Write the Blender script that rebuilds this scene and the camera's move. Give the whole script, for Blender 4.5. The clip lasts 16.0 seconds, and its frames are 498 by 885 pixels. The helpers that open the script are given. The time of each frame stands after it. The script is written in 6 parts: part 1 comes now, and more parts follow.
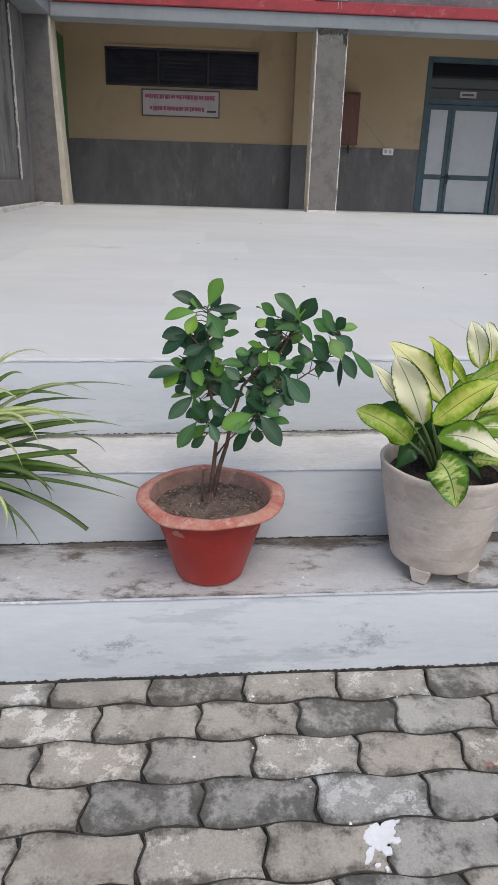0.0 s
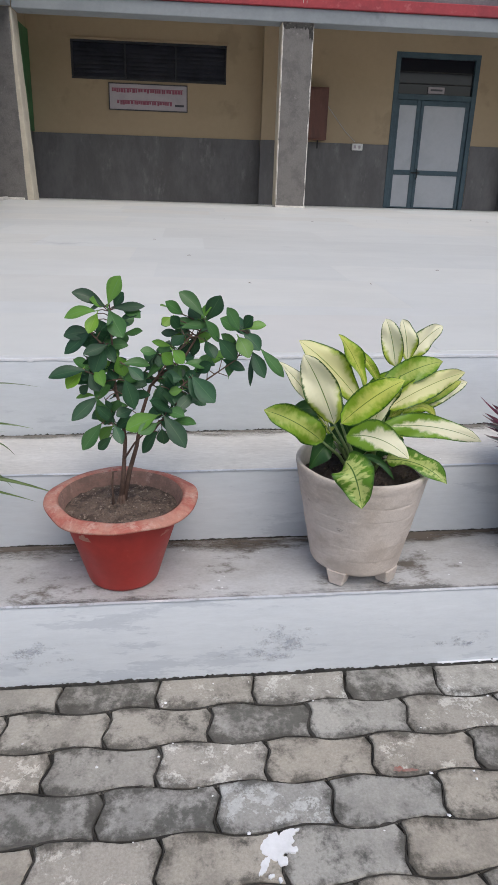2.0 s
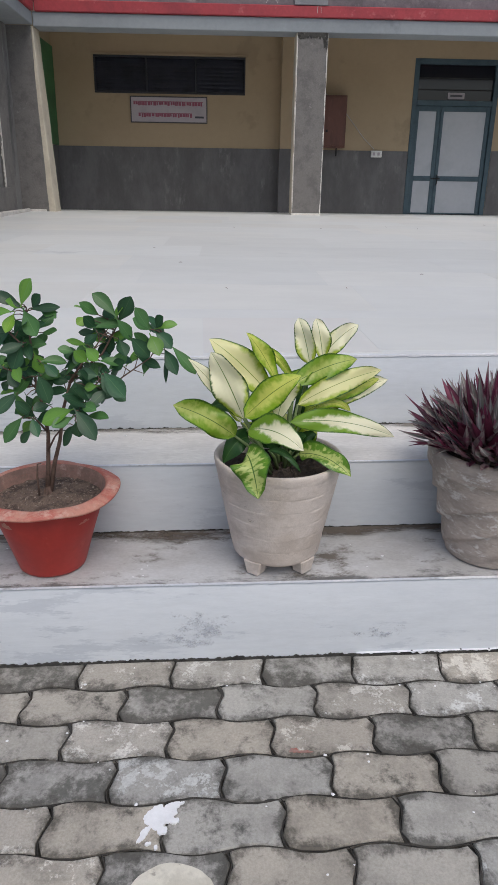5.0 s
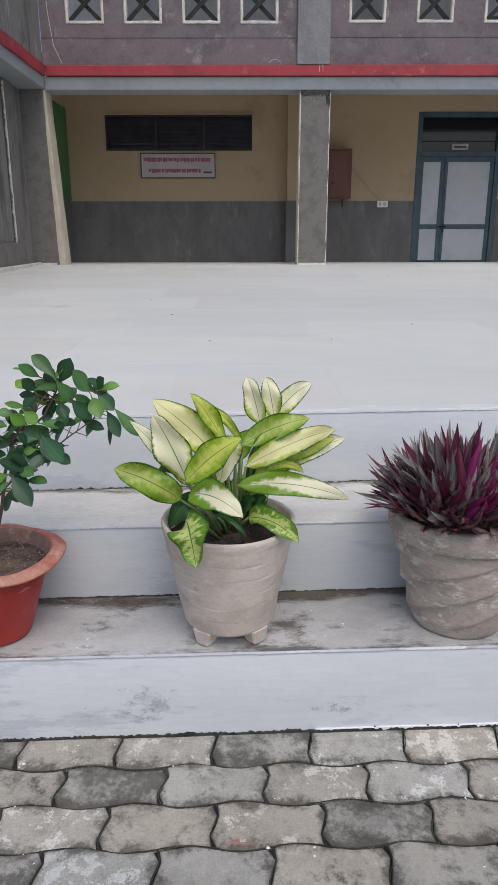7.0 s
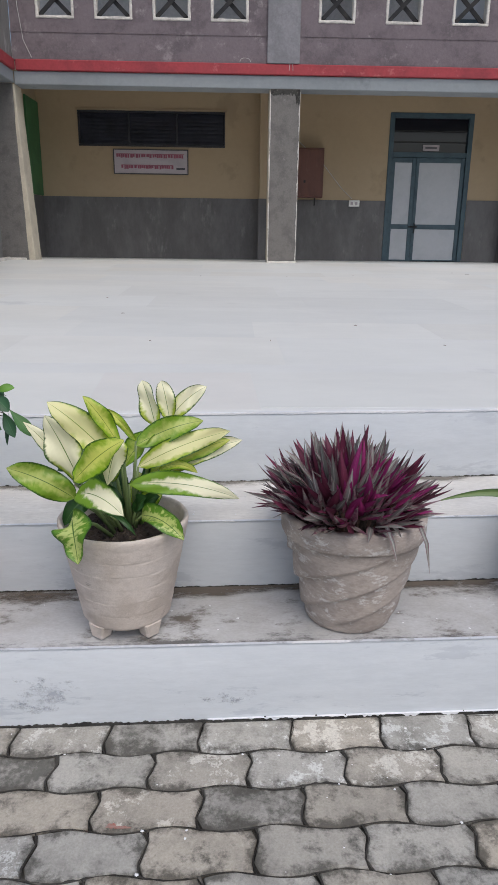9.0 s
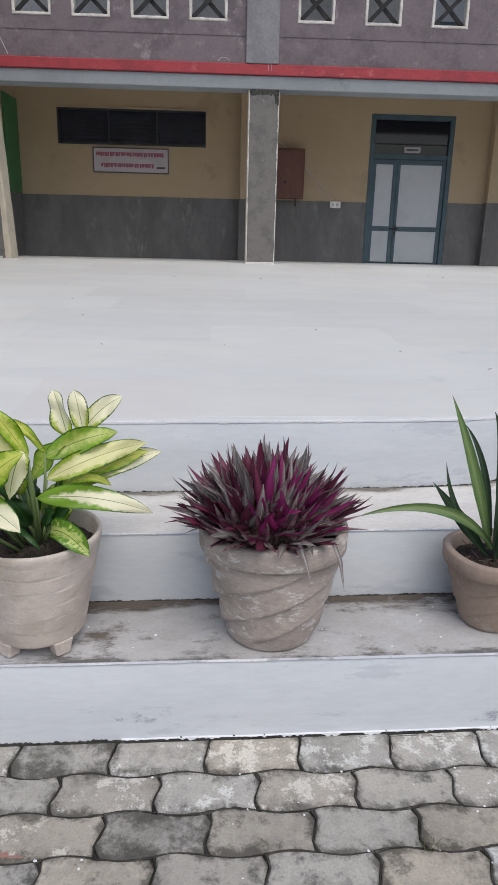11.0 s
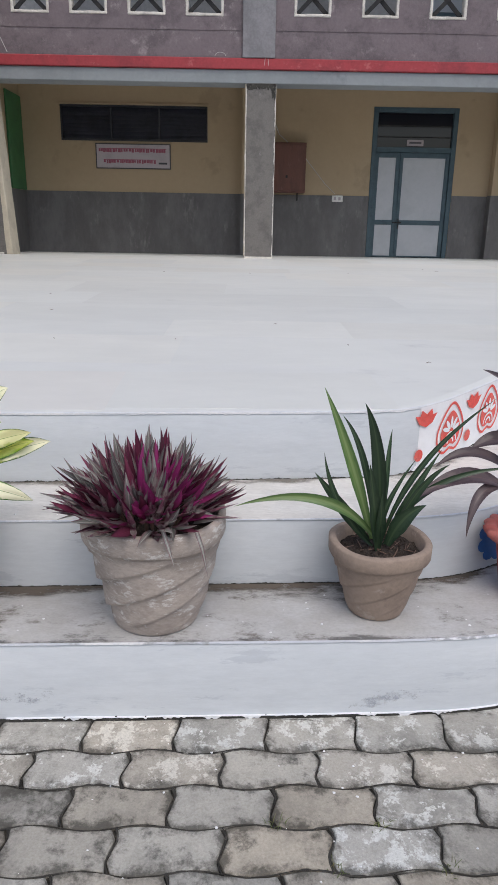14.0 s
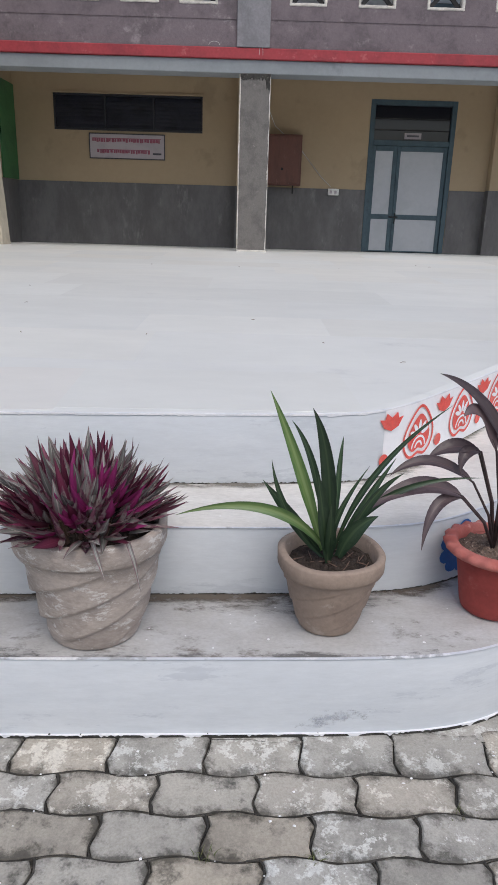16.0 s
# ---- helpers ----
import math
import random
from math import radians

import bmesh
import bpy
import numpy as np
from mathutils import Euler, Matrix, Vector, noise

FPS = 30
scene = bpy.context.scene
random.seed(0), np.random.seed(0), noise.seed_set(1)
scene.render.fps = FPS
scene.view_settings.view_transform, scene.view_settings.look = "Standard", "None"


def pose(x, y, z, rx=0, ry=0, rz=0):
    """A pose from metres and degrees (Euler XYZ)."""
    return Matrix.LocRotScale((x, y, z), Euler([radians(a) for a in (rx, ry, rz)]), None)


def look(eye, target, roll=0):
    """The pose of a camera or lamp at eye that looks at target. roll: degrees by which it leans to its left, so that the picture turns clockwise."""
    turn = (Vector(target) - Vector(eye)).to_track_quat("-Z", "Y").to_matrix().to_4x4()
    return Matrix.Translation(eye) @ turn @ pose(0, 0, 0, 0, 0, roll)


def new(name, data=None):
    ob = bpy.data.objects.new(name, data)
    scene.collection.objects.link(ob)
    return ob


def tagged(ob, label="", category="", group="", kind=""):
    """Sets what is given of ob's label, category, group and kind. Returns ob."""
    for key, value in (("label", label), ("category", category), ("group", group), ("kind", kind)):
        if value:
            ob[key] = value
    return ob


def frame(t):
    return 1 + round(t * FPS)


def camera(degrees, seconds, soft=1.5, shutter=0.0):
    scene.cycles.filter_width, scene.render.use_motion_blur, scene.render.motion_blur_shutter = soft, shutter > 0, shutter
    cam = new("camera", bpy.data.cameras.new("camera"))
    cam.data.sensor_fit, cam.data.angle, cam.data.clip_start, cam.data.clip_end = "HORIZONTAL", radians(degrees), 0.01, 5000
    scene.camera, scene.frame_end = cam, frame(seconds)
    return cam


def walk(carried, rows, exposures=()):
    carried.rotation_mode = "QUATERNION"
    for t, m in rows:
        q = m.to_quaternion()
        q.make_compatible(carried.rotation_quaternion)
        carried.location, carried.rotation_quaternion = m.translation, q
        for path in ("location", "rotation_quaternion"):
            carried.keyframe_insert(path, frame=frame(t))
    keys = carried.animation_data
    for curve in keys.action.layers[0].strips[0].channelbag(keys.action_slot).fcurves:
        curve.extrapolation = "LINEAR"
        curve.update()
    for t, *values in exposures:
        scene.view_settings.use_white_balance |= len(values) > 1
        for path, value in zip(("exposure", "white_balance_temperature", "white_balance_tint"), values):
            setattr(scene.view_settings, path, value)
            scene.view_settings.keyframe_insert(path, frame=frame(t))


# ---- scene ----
cam = camera(39.5, 16.0, soft=1.5)
PATH = [
    (0, (0.079, -1.542, 1.256), (0.198, 0.323, 0.546), 1.8),
    (0.5, (0.128, -1.521, 1.25), (0.244, 0.341, 0.528), 1.6),
    (1, (0.17, -1.515, 1.258), (0.334, 0.348, 0.548), 2.4),
    (1.5, (0.215, -1.505, 1.261), (0.372, 0.358, 0.549), 2.5),
    (2, (0.263, -1.514, 1.26), (0.434, 0.344, 0.54), 1.9),
    (2.5, (0.311, -1.546, 1.252), (0.422, 0.309, 0.513), 2.2),
    (3, (0.355, -1.559, 1.25), (0.436, 0.294, 0.5), 1.6),
    (3.5, (0.415, -1.57, 1.256), (0.482, 0.291, 0.527), 1.3),
    (4, (0.477, -1.597, 1.26), (0.525, 0.264, 0.529), 0.7),
    (4.5, (0.536, -1.627, 1.262), (0.578, 0.245, 0.558), 0.7),
    (5, (0.577, -1.617, 1.261), (0.642, 0.256, 0.56), 0.9),
    (5.2, (0.585, -1.604, 1.274), (0.66, 0.272, 0.587), 1.3),
    (7.5, (0.841, -1.539, 1.284), (0.839, 0.377, 0.712), -0.3),
    (8, (0.914, -1.559, 1.287), (0.925, 0.357, 0.715), -0.0),
    (8.2, (0.941, -1.576, 1.294), (0.974, 0.339, 0.719), 0.1),
    (10.3, (1.133, -1.617, 1.335), (1.186, 0.29, 0.734), 1.1),
    (10.5, (1.165, -1.604, 1.335), (1.225, 0.303, 0.735), 0.9),
    (11, (1.211, -1.548, 1.34), (1.29, 0.361, 0.749), 1.4),
    (11.5, (1.276, -1.548, 1.344), (1.391, 0.361, 0.758), 1.3),
    (12, (1.359, -1.563, 1.352), (1.413, 0.344, 0.753), 1.4),
    (12.5, (1.422, -1.572, 1.357), (1.426, 0.336, 0.758), 1.2),
    (13, (1.49, -1.595, 1.358), (1.474, 0.316, 0.769), 1.6),
    (13.5, (1.543, -1.612, 1.352), (1.526, 0.296, 0.754), 2.2),
    (14, (1.607, -1.605, 1.35), (1.619, 0.301, 0.744), 1.0),
    (14.5, (1.653, -1.585, 1.353), (1.668, 0.324, 0.756), 1.0),
    (15, (1.699, -1.565, 1.35), (1.717, 0.341, 0.744), 0.7),
    (15.5, (1.725, -1.534, 1.352), (1.72, 0.366, 0.727), 1.4),
    (16, (1.759, -1.495, 1.352), (1.77, 0.405, 0.728), 1.7),
]
walk(cam, [(t, look(eye, target, roll)) for t, eye, target, roll in PATH], exposures=[(0, 0.04, 6200, 9), (3.5, -0.03, 6200, 9), (5, -0.08, 6200, 9), (8, -0.02, 6200, 9), (11, 0.03, 6200, 9), (16, 0.04, 6200, 9)])

# ---- world and light: an overcast day in an open courtyard ----
world = bpy.data.worlds.new("world")
scene.world = world
world.use_nodes = True
wn = world.node_tree.nodes
sky = wn.new("ShaderNodeTexSky")
sky.sky_type, sky.sun_disc = "NISHITA", False
sky.sun_elevation, sky.sun_rotation = radians(58), radians(163)
sky.air_density, sky.dust_density, sky.ozone_density = 1.0, 4.0, 1.0
wn["Background"].inputs["Strength"].default_value = 0.13
world.node_tree.links.new(sky.outputs["Color"], wn["Background"].inputs["Color"])
sun = new("sun", bpy.data.lights.new("sun", "SUN"))
sun.data.energy, sun.data.angle, sun.data.color = 1.0, radians(50), (1.0, 0.96, 0.9)
sun.matrix_world = look((1.2, -3.9, 6.5), (0.0, 0.0, 0.0))


# ---- materials ----
def surf(name, base, second, third=None, big=3.0, fine=40.0, mix=(0.45, 0.62), spots=(0.58, 0.66), rough=0.8, bump=0.2,
         coords="Position", rnd=0.0, stretch=(1, 1, 1), metal=0.0, dist=0.004, detail=8.0, grain_amt=0.13, hue=0.0, rag=0.62, creep=None):
    """A worn surface: two colours clouded together, a third one in patches, fine grain and relief."""
    m = bpy.data.materials.new(name)
    m.use_nodes = True
    t = m.node_tree
    n, l = t.nodes, t.links
    b = n["Principled BSDF"]
    if coords == "Position":
        src = n.new("ShaderNodeNewGeometry").outputs["Position"]
    else:
        src = n.new("ShaderNodeTexCoord").outputs["Object"]
    mp = n.new("ShaderNodeMapping")
    mp.inputs["Scale"].default_value = stretch
    l.new(src, mp.inputs["Vector"])

    def cloud(scale, det, w):
        k = n.new("ShaderNodeTexNoise")
        k.noise_dimensions = "4D"
        k.inputs["W"].default_value = w
        k.inputs["Scale"].default_value, k.inputs["Detail"].default_value, k.inputs["Roughness"].default_value = scale, det, rag
        l.new(mp.outputs["Vector"], k.inputs["Vector"])
        return k.outputs["Fac"]

    def ramp(fac, lo, hi):
        r = n.new("ShaderNodeMapRange")
        r.interpolation_type = "SMOOTHSTEP"
        r.inputs["From Min"].default_value, r.inputs["From Max"].default_value = lo, hi
        l.new(fac, r.inputs["Value"])
        return r.outputs["Result"]

    def blend(fac, a, c, kind="MIX"):
        x = n.new("ShaderNodeMix")
        x.data_type, x.blend_type = "RGBA", kind
        if hasattr(fac, "links"):
            l.new(fac, x.inputs[0])
        else:
            x.inputs[0].default_value = fac
        for sock, v in ((x.inputs[6], a), (x.inputs[7], c)):
            if hasattr(v, "links"):
                l.new(v, sock)
            else:
                sock.default_value = (*v, 1)
        return x.outputs[2]

    col = blend(ramp(cloud(big, detail, 0.0), *mix), base, second)
    if third:
        col = blend(ramp(cloud(big * 2.3, detail, 3.0), *spots), col, third)
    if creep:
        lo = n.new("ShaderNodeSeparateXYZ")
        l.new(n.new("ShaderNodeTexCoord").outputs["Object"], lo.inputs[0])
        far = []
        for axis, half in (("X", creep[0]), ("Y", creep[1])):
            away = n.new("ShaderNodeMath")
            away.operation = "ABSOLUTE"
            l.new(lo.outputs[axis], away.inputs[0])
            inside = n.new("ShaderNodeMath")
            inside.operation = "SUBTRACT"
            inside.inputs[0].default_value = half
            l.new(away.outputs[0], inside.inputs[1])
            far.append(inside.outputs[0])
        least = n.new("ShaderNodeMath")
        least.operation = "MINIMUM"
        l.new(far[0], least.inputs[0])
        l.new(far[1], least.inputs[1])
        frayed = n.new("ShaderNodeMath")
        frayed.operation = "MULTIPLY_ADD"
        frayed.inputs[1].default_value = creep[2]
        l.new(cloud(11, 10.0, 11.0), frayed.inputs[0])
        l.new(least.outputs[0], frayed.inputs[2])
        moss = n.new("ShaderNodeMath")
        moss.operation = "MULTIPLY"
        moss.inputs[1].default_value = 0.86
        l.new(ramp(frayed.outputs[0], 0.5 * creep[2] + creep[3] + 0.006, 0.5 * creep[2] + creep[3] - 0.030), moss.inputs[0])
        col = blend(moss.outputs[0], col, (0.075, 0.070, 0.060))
    grain = cloud(fine, 4.0, 7.0)
    g = n.new("ShaderNodeMapRange")
    g.inputs["From Min"].default_value, g.inputs["From Max"].default_value = 0.3, 0.7
    g.inputs["To Min"].default_value, g.inputs["To Max"].default_value = 1 - grain_amt, 1 + grain_amt
    l.new(grain, g.inputs["Value"])
    sc = n.new("ShaderNodeVectorMath")
    sc.operation = "SCALE"
    l.new(col, sc.inputs[0])
    l.new(g.outputs["Result"], sc.inputs["Scale"])
    out = sc.outputs["Vector"]
    if rnd:
        oi = n.new("ShaderNodeObjectInfo")
        r = n.new("ShaderNodeMapRange")
        r.inputs["To Min"].default_value, r.inputs["To Max"].default_value = 1 - rnd, 1 + rnd
        l.new(oi.outputs["Random"], r.inputs["Value"])
        s2 = n.new("ShaderNodeVectorMath")
        s2.operation = "SCALE"
        l.new(out, s2.inputs[0])
        l.new(r.outputs["Result"], s2.inputs["Scale"])
        out = s2.outputs["Vector"]
    if hue:
        oi2 = n.new("ShaderNodeObjectInfo")
        sq = n.new("ShaderNodeMath")
        sq.operation = "PINGPONG"
        sq.inputs[1].default_value = 0.13
        l.new(oi2.outputs["Random"], sq.inputs[0])
        r3 = n.new("ShaderNodeMapRange")
        r3.inputs["From Max"].default_value = 0.13
        l.new(sq.outputs[0], r3.inputs["Value"])
        out = blend(1.0, out, blend(r3.outputs["Result"], (1 + hue, 1.0, 1 - 1.6 * hue), (1 - 0.5 * hue, 1.0, 1 + 0.3 * hue)), "MULTIPLY")
    l.new(out, b.inputs["Base Color"])
    b.inputs["Roughness"].default_value, b.inputs["Metallic"].default_value = rough, metal
    bp = n.new("ShaderNodeBump")
    bp.inputs["Strength"].default_value, bp.inputs["Distance"].default_value = bump, dist
    l.new(grain, bp.inputs["Height"])
    l.new(bp.outputs["Normal"], b.inputs["Normal"])
    return m


def leaf_mat(name, centre, margin, rib, edge=(0.45, 0.8), noise_amt=0.5, vary=0.25, rough=0.42, ribw=0.05, rim=None, stalk=0.0, freq=2.0, rim_at=0.86):
    """A leaf blade: colour across its width, a midrib, uneven blotches, and a little light through it."""
    m = bpy.data.materials.new(name)
    m.use_nodes = True
    t = m.node_tree
    n, l = t.nodes, t.links
    b = n["Principled BSDF"]
    uv = n.new("ShaderNodeUVMap")
    sep = n.new("ShaderNodeSeparateXYZ")
    l.new(uv.outputs["UV"], sep.inputs[0])
    ab = n.new("ShaderNodeMath")
    ab.operation = "ABSOLUTE"
    l.new(sep.outputs["X"], ab.inputs[0])
    oi = n.new("ShaderNodeObjectInfo")
    nz = n.new("ShaderNodeTexNoise")
    nz.noise_dimensions = "4D"
    mp = n.new("ShaderNodeMapping")
    mp.inputs["Scale"].default_value = (0.9, 7.0, 1)
    mp.inputs["Rotation"].default_value = (0, 0, 0.35)
    l.new(uv.outputs["UV"], mp.inputs["Vector"])
    l.new(mp.outputs["Vector"], nz.inputs["Vector"])
    w = n.new("ShaderNodeMath")
    w.operation = "MULTIPLY"
    w.inputs[1].default_value = 37.0
    l.new(oi.outputs["Random"], w.inputs[0])
    l.new(w.outputs[0], nz.inputs["W"])
    nz.inputs["Scale"].default_value, nz.inputs["Detail"].default_value = freq, 5.0
    add = n.new("ShaderNodeMath")
    add.operation = "MULTIPLY_ADD"
    add.inputs[1].default_value = noise_amt * 2
    l.new(nz.outputs["Fac"], add.inputs[0])
    sub = n.new("ShaderNodeMath")
    sub.operation = "SUBTRACT"
    sub.inputs[1].default_value = noise_amt
    l.new(ab.outputs[0], sub.inputs[0])
    l.new(sub.outputs[0], add.inputs[2])
    r = n.new("ShaderNodeMapRange")
    r.interpolation_type = "SMOOTHSTEP"
    r.inputs["From Min"].default_value, r.inputs["From Max"].default_value = edge
    along = n.new("ShaderNodeMath")
    along.operation = "MULTIPLY_ADD"
    along.inputs[1].default_value = -stalk
    l.new(sep.outputs["Y"], along.inputs[0])
    l.new(add.outputs[0], along.inputs[2])
    shift = n.new("ShaderNodeMath")
    shift.inputs[1].default_value = 0.4 * stalk
    l.new(along.outputs[0], shift.inputs[0])
    l.new(shift.outputs[0], r.inputs["Value"])
    x = n.new("ShaderNodeMix")
    x.data_type = "RGBA"
    l.new(r.outputs["Result"], x.inputs[0])
    x.inputs[6].default_value, x.inputs[7].default_value = (*centre, 1), (*margin, 1)
    rr = n.new("ShaderNodeMapRange")
    rr.inputs["From Min"].default_value, rr.inputs["From Max"].default_value = ribw, ribw * 0.4
    l.new(ab.outputs[0], rr.inputs["Value"])
    y = n.new("ShaderNodeMix")
    y.data_type = "RGBA"
    l.new(rr.outputs["Result"], y.inputs[0])
    l.new(x.outputs[2], y.inputs[6])
    y.inputs[7].default_value = (*rib, 1)
    blade_col = y.outputs[2]
    if rim:
        rm = n.new("ShaderNodeMapRange")
        rm.inputs["From Min"].default_value, rm.inputs["From Max"].default_value = rim_at, rim_at + 0.09
        mp2 = n.new("ShaderNodeMapping")
        mp2.inputs["Scale"].default_value = (2.0, 16.0, 1)
        l.new(uv.outputs["UV"], mp2.inputs["Vector"])
        fz = n.new("ShaderNodeTexNoise")
        fz.noise_dimensions = "4D"
        fz.inputs["Scale"].default_value, fz.inputs["Detail"].default_value = 1.6, 4.0
        l.new(mp2.outputs["Vector"], fz.inputs["Vector"])
        l.new(w.outputs[0], fz.inputs["W"])
        fr = n.new("ShaderNodeMath")
        fr.operation = "MULTIPLY_ADD"
        fr.inputs[1].default_value = 0.3
        l.new(fz.outputs["Fac"], fr.inputs[0])
        l.new(ab.outputs[0], fr.inputs[2])
        fs = n.new("ShaderNodeMath")
        fs.operation = "SUBTRACT"
        fs.inputs[1].default_value = 0.13
        l.new(fr.outputs[0], fs.inputs[0])
        l.new(fs.outputs[0], rm.inputs["Value"])
        z = n.new("ShaderNodeMix")
        z.data_type = "RGBA"
        l.new(rm.outputs["Result"], z.inputs[0])
        l.new(blade_col, z.inputs[6])
        z.inputs[7].default_value = (*rim, 1)
        blade_col = z.outputs[2]
    hs = n.new("ShaderNodeHueSaturation")
    vr = n.new("ShaderNodeMapRange")
    vr.inputs["To Min"].default_value, vr.inputs["To Max"].default_value = 1 - vary, 1 + vary
    l.new(oi.outputs["Random"], vr.inputs["Value"])
    l.new(vr.outputs["Result"], hs.inputs["Value"])
    l.new(blade_col, hs.inputs["Color"])
    l.new(hs.outputs["Color"], b.inputs["Base Color"])
    b.inputs["Roughness"].default_value = rough
    tr = n.new("ShaderNodeBsdfTranslucent")
    l.new(hs.outputs["Color"], tr.inputs["Color"])
    ms = n.new("ShaderNodeMixShader")
    ms.inputs[0].default_value = 0.26
    l.new(b.outputs[0], ms.inputs[1])
    l.new(tr.outputs[0], ms.inputs[2])
    l.new(ms.outputs[0], n["Material Output"].inputs["Surface"])
    bp = n.new("ShaderNodeBump")
    bp.inputs["Strength"].default_value, bp.inputs["Distance"].default_value = 0.25, 0.002
    l.new(nz.outputs["Fac"], bp.inputs["Height"])
    l.new(bp.outputs["Normal"], b.inputs["Normal"])
    return m


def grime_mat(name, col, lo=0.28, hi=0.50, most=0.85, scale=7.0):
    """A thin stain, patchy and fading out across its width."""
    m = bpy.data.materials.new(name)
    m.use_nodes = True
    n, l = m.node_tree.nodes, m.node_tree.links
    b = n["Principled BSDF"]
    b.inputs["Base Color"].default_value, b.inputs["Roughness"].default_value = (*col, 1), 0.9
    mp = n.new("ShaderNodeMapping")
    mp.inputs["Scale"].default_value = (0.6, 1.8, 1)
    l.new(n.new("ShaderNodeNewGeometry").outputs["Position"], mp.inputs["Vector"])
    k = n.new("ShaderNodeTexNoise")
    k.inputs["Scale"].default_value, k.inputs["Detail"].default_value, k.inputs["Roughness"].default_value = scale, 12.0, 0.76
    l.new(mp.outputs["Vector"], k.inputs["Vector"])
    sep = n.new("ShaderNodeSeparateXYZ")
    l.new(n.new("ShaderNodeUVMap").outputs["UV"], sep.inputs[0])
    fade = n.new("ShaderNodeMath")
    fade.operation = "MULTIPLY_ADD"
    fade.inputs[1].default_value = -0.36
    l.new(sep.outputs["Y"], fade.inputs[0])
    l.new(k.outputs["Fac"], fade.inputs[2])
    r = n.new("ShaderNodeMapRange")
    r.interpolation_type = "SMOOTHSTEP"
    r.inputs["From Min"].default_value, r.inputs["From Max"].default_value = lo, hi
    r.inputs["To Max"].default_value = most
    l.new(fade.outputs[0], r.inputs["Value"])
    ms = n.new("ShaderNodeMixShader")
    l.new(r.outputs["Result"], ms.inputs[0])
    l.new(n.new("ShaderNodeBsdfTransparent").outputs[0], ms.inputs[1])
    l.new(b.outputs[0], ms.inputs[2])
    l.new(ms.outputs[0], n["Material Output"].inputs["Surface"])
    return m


def glass_mat(name, col, rough=0.1):
    m = bpy.data.materials.new(name)
    m.use_nodes = True
    b = m.node_tree.nodes["Principled BSDF"]
    b.inputs["Base Color"].default_value, b.inputs["Roughness"].default_value = (*col, 1), rough
    return m


whitewash = surf("whitewash", (0.592, 0.621, 0.654), (0.65, 0.675, 0.704), (0.53, 0.558, 0.597), big=1.2, fine=26, mix=(0.4, 0.62), spots=(0.56, 0.60), rough=0.72, bump=0.15, stretch=(0.55, 0.55, 2.6), grain_amt=0.05, rag=0.74)
tread_mat = surf("stained_tread", (0.535, 0.535, 0.54), (0.435, 0.425, 0.415), (0.15, 0.13, 0.11), big=3.0, fine=90, mix=(0.38, 0.62), spots=(0.53, 0.66), rough=0.82, bump=0.4, stretch=(0.9, 1.5, 1), grain_amt=0.10, rag=0.72, detail=12)
tread_clean = surf("worn_tread", (0.72, 0.70, 0.665), (0.61, 0.585, 0.55), (0.28, 0.25, 0.215), big=2.0, fine=70, mix=(0.40, 0.60), spots=(0.59, 0.70), rough=0.82, bump=0.3, stretch=(0.6, 1.7, 1), grain_amt=0.10, rag=0.70, detail=10)
marble_plain = surf("marble_edge", (0.775, 0.782, 0.760), (0.72, 0.73, 0.712), (0.55, 0.56, 0.56), big=0.8, fine=4, mix=(0.36, 0.64), spots=(0.60, 0.76), rough=0.42, bump=0.02, stretch=(0.7, 1.3, 1), grain_amt=0.025, rag=0.68)
dark_stem = surf("dark_stem", (0.055, 0.035, 0.035), (0.035, 0.022, 0.024), big=30, fine=120, rough=0.6, bump=0.3)
upper_plaster = surf("upper_plaster", (0.50, 0.48, 0.46), (0.42, 0.40, 0.385), big=1.2, fine=20, rough=0.9)
marble = surf("marble_slab", (0.775, 0.782, 0.760), (0.72, 0.73, 0.712), (0.55, 0.56, 0.56), big=0.8, fine=4, mix=(0.36, 0.64), spots=(0.60, 0.76), rough=0.42, bump=0.02, rnd=0.04, hue=0.016, stretch=(0.7, 1.3, 1), grain_amt=0.025, rag=0.68)
marble_warm = surf("warm_marble", (0.775, 0.762, 0.728), (0.72, 0.712, 0.685), (0.60, 0.57, 0.53), big=0.8, fine=4, mix=(0.36, 0.64), spots=(0.60, 0.76), rough=0.42, bump=0.02, stretch=(0.7, 1.3, 1), grain_amt=0.025, rag=0.68)
bright_edge = surf("thick_lime_edge", (0.80, 0.80, 0.82), (0.70, 0.715, 0.75), big=9, fine=80, rough=0.8, grain_amt=0.05)
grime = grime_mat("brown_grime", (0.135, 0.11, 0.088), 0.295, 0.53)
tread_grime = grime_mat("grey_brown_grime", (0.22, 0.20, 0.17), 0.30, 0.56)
nosing_grime = grime_mat("grey_nosing_dirt", (0.17, 0.165, 0.16), 0.40, 0.58, 0.75, 9.0)
worn_wash = grime_mat("rubbed_whitewash", (0.46, 0.475, 0.52), 0.315, 0.40, 0.42, 11.0)
edge_white = surf("lime_edge", (0.60, 0.62, 0.67), (0.80, 0.80, 0.82), (0.40, 0.41, 0.43), big=5, fine=80, mix=(0.52, 0.60), spots=(0.54, 0.62), rough=0.8, grain_amt=0.05, rag=0.7)
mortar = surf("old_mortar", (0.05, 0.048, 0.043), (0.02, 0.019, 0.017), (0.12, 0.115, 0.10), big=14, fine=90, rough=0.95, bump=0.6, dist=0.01)
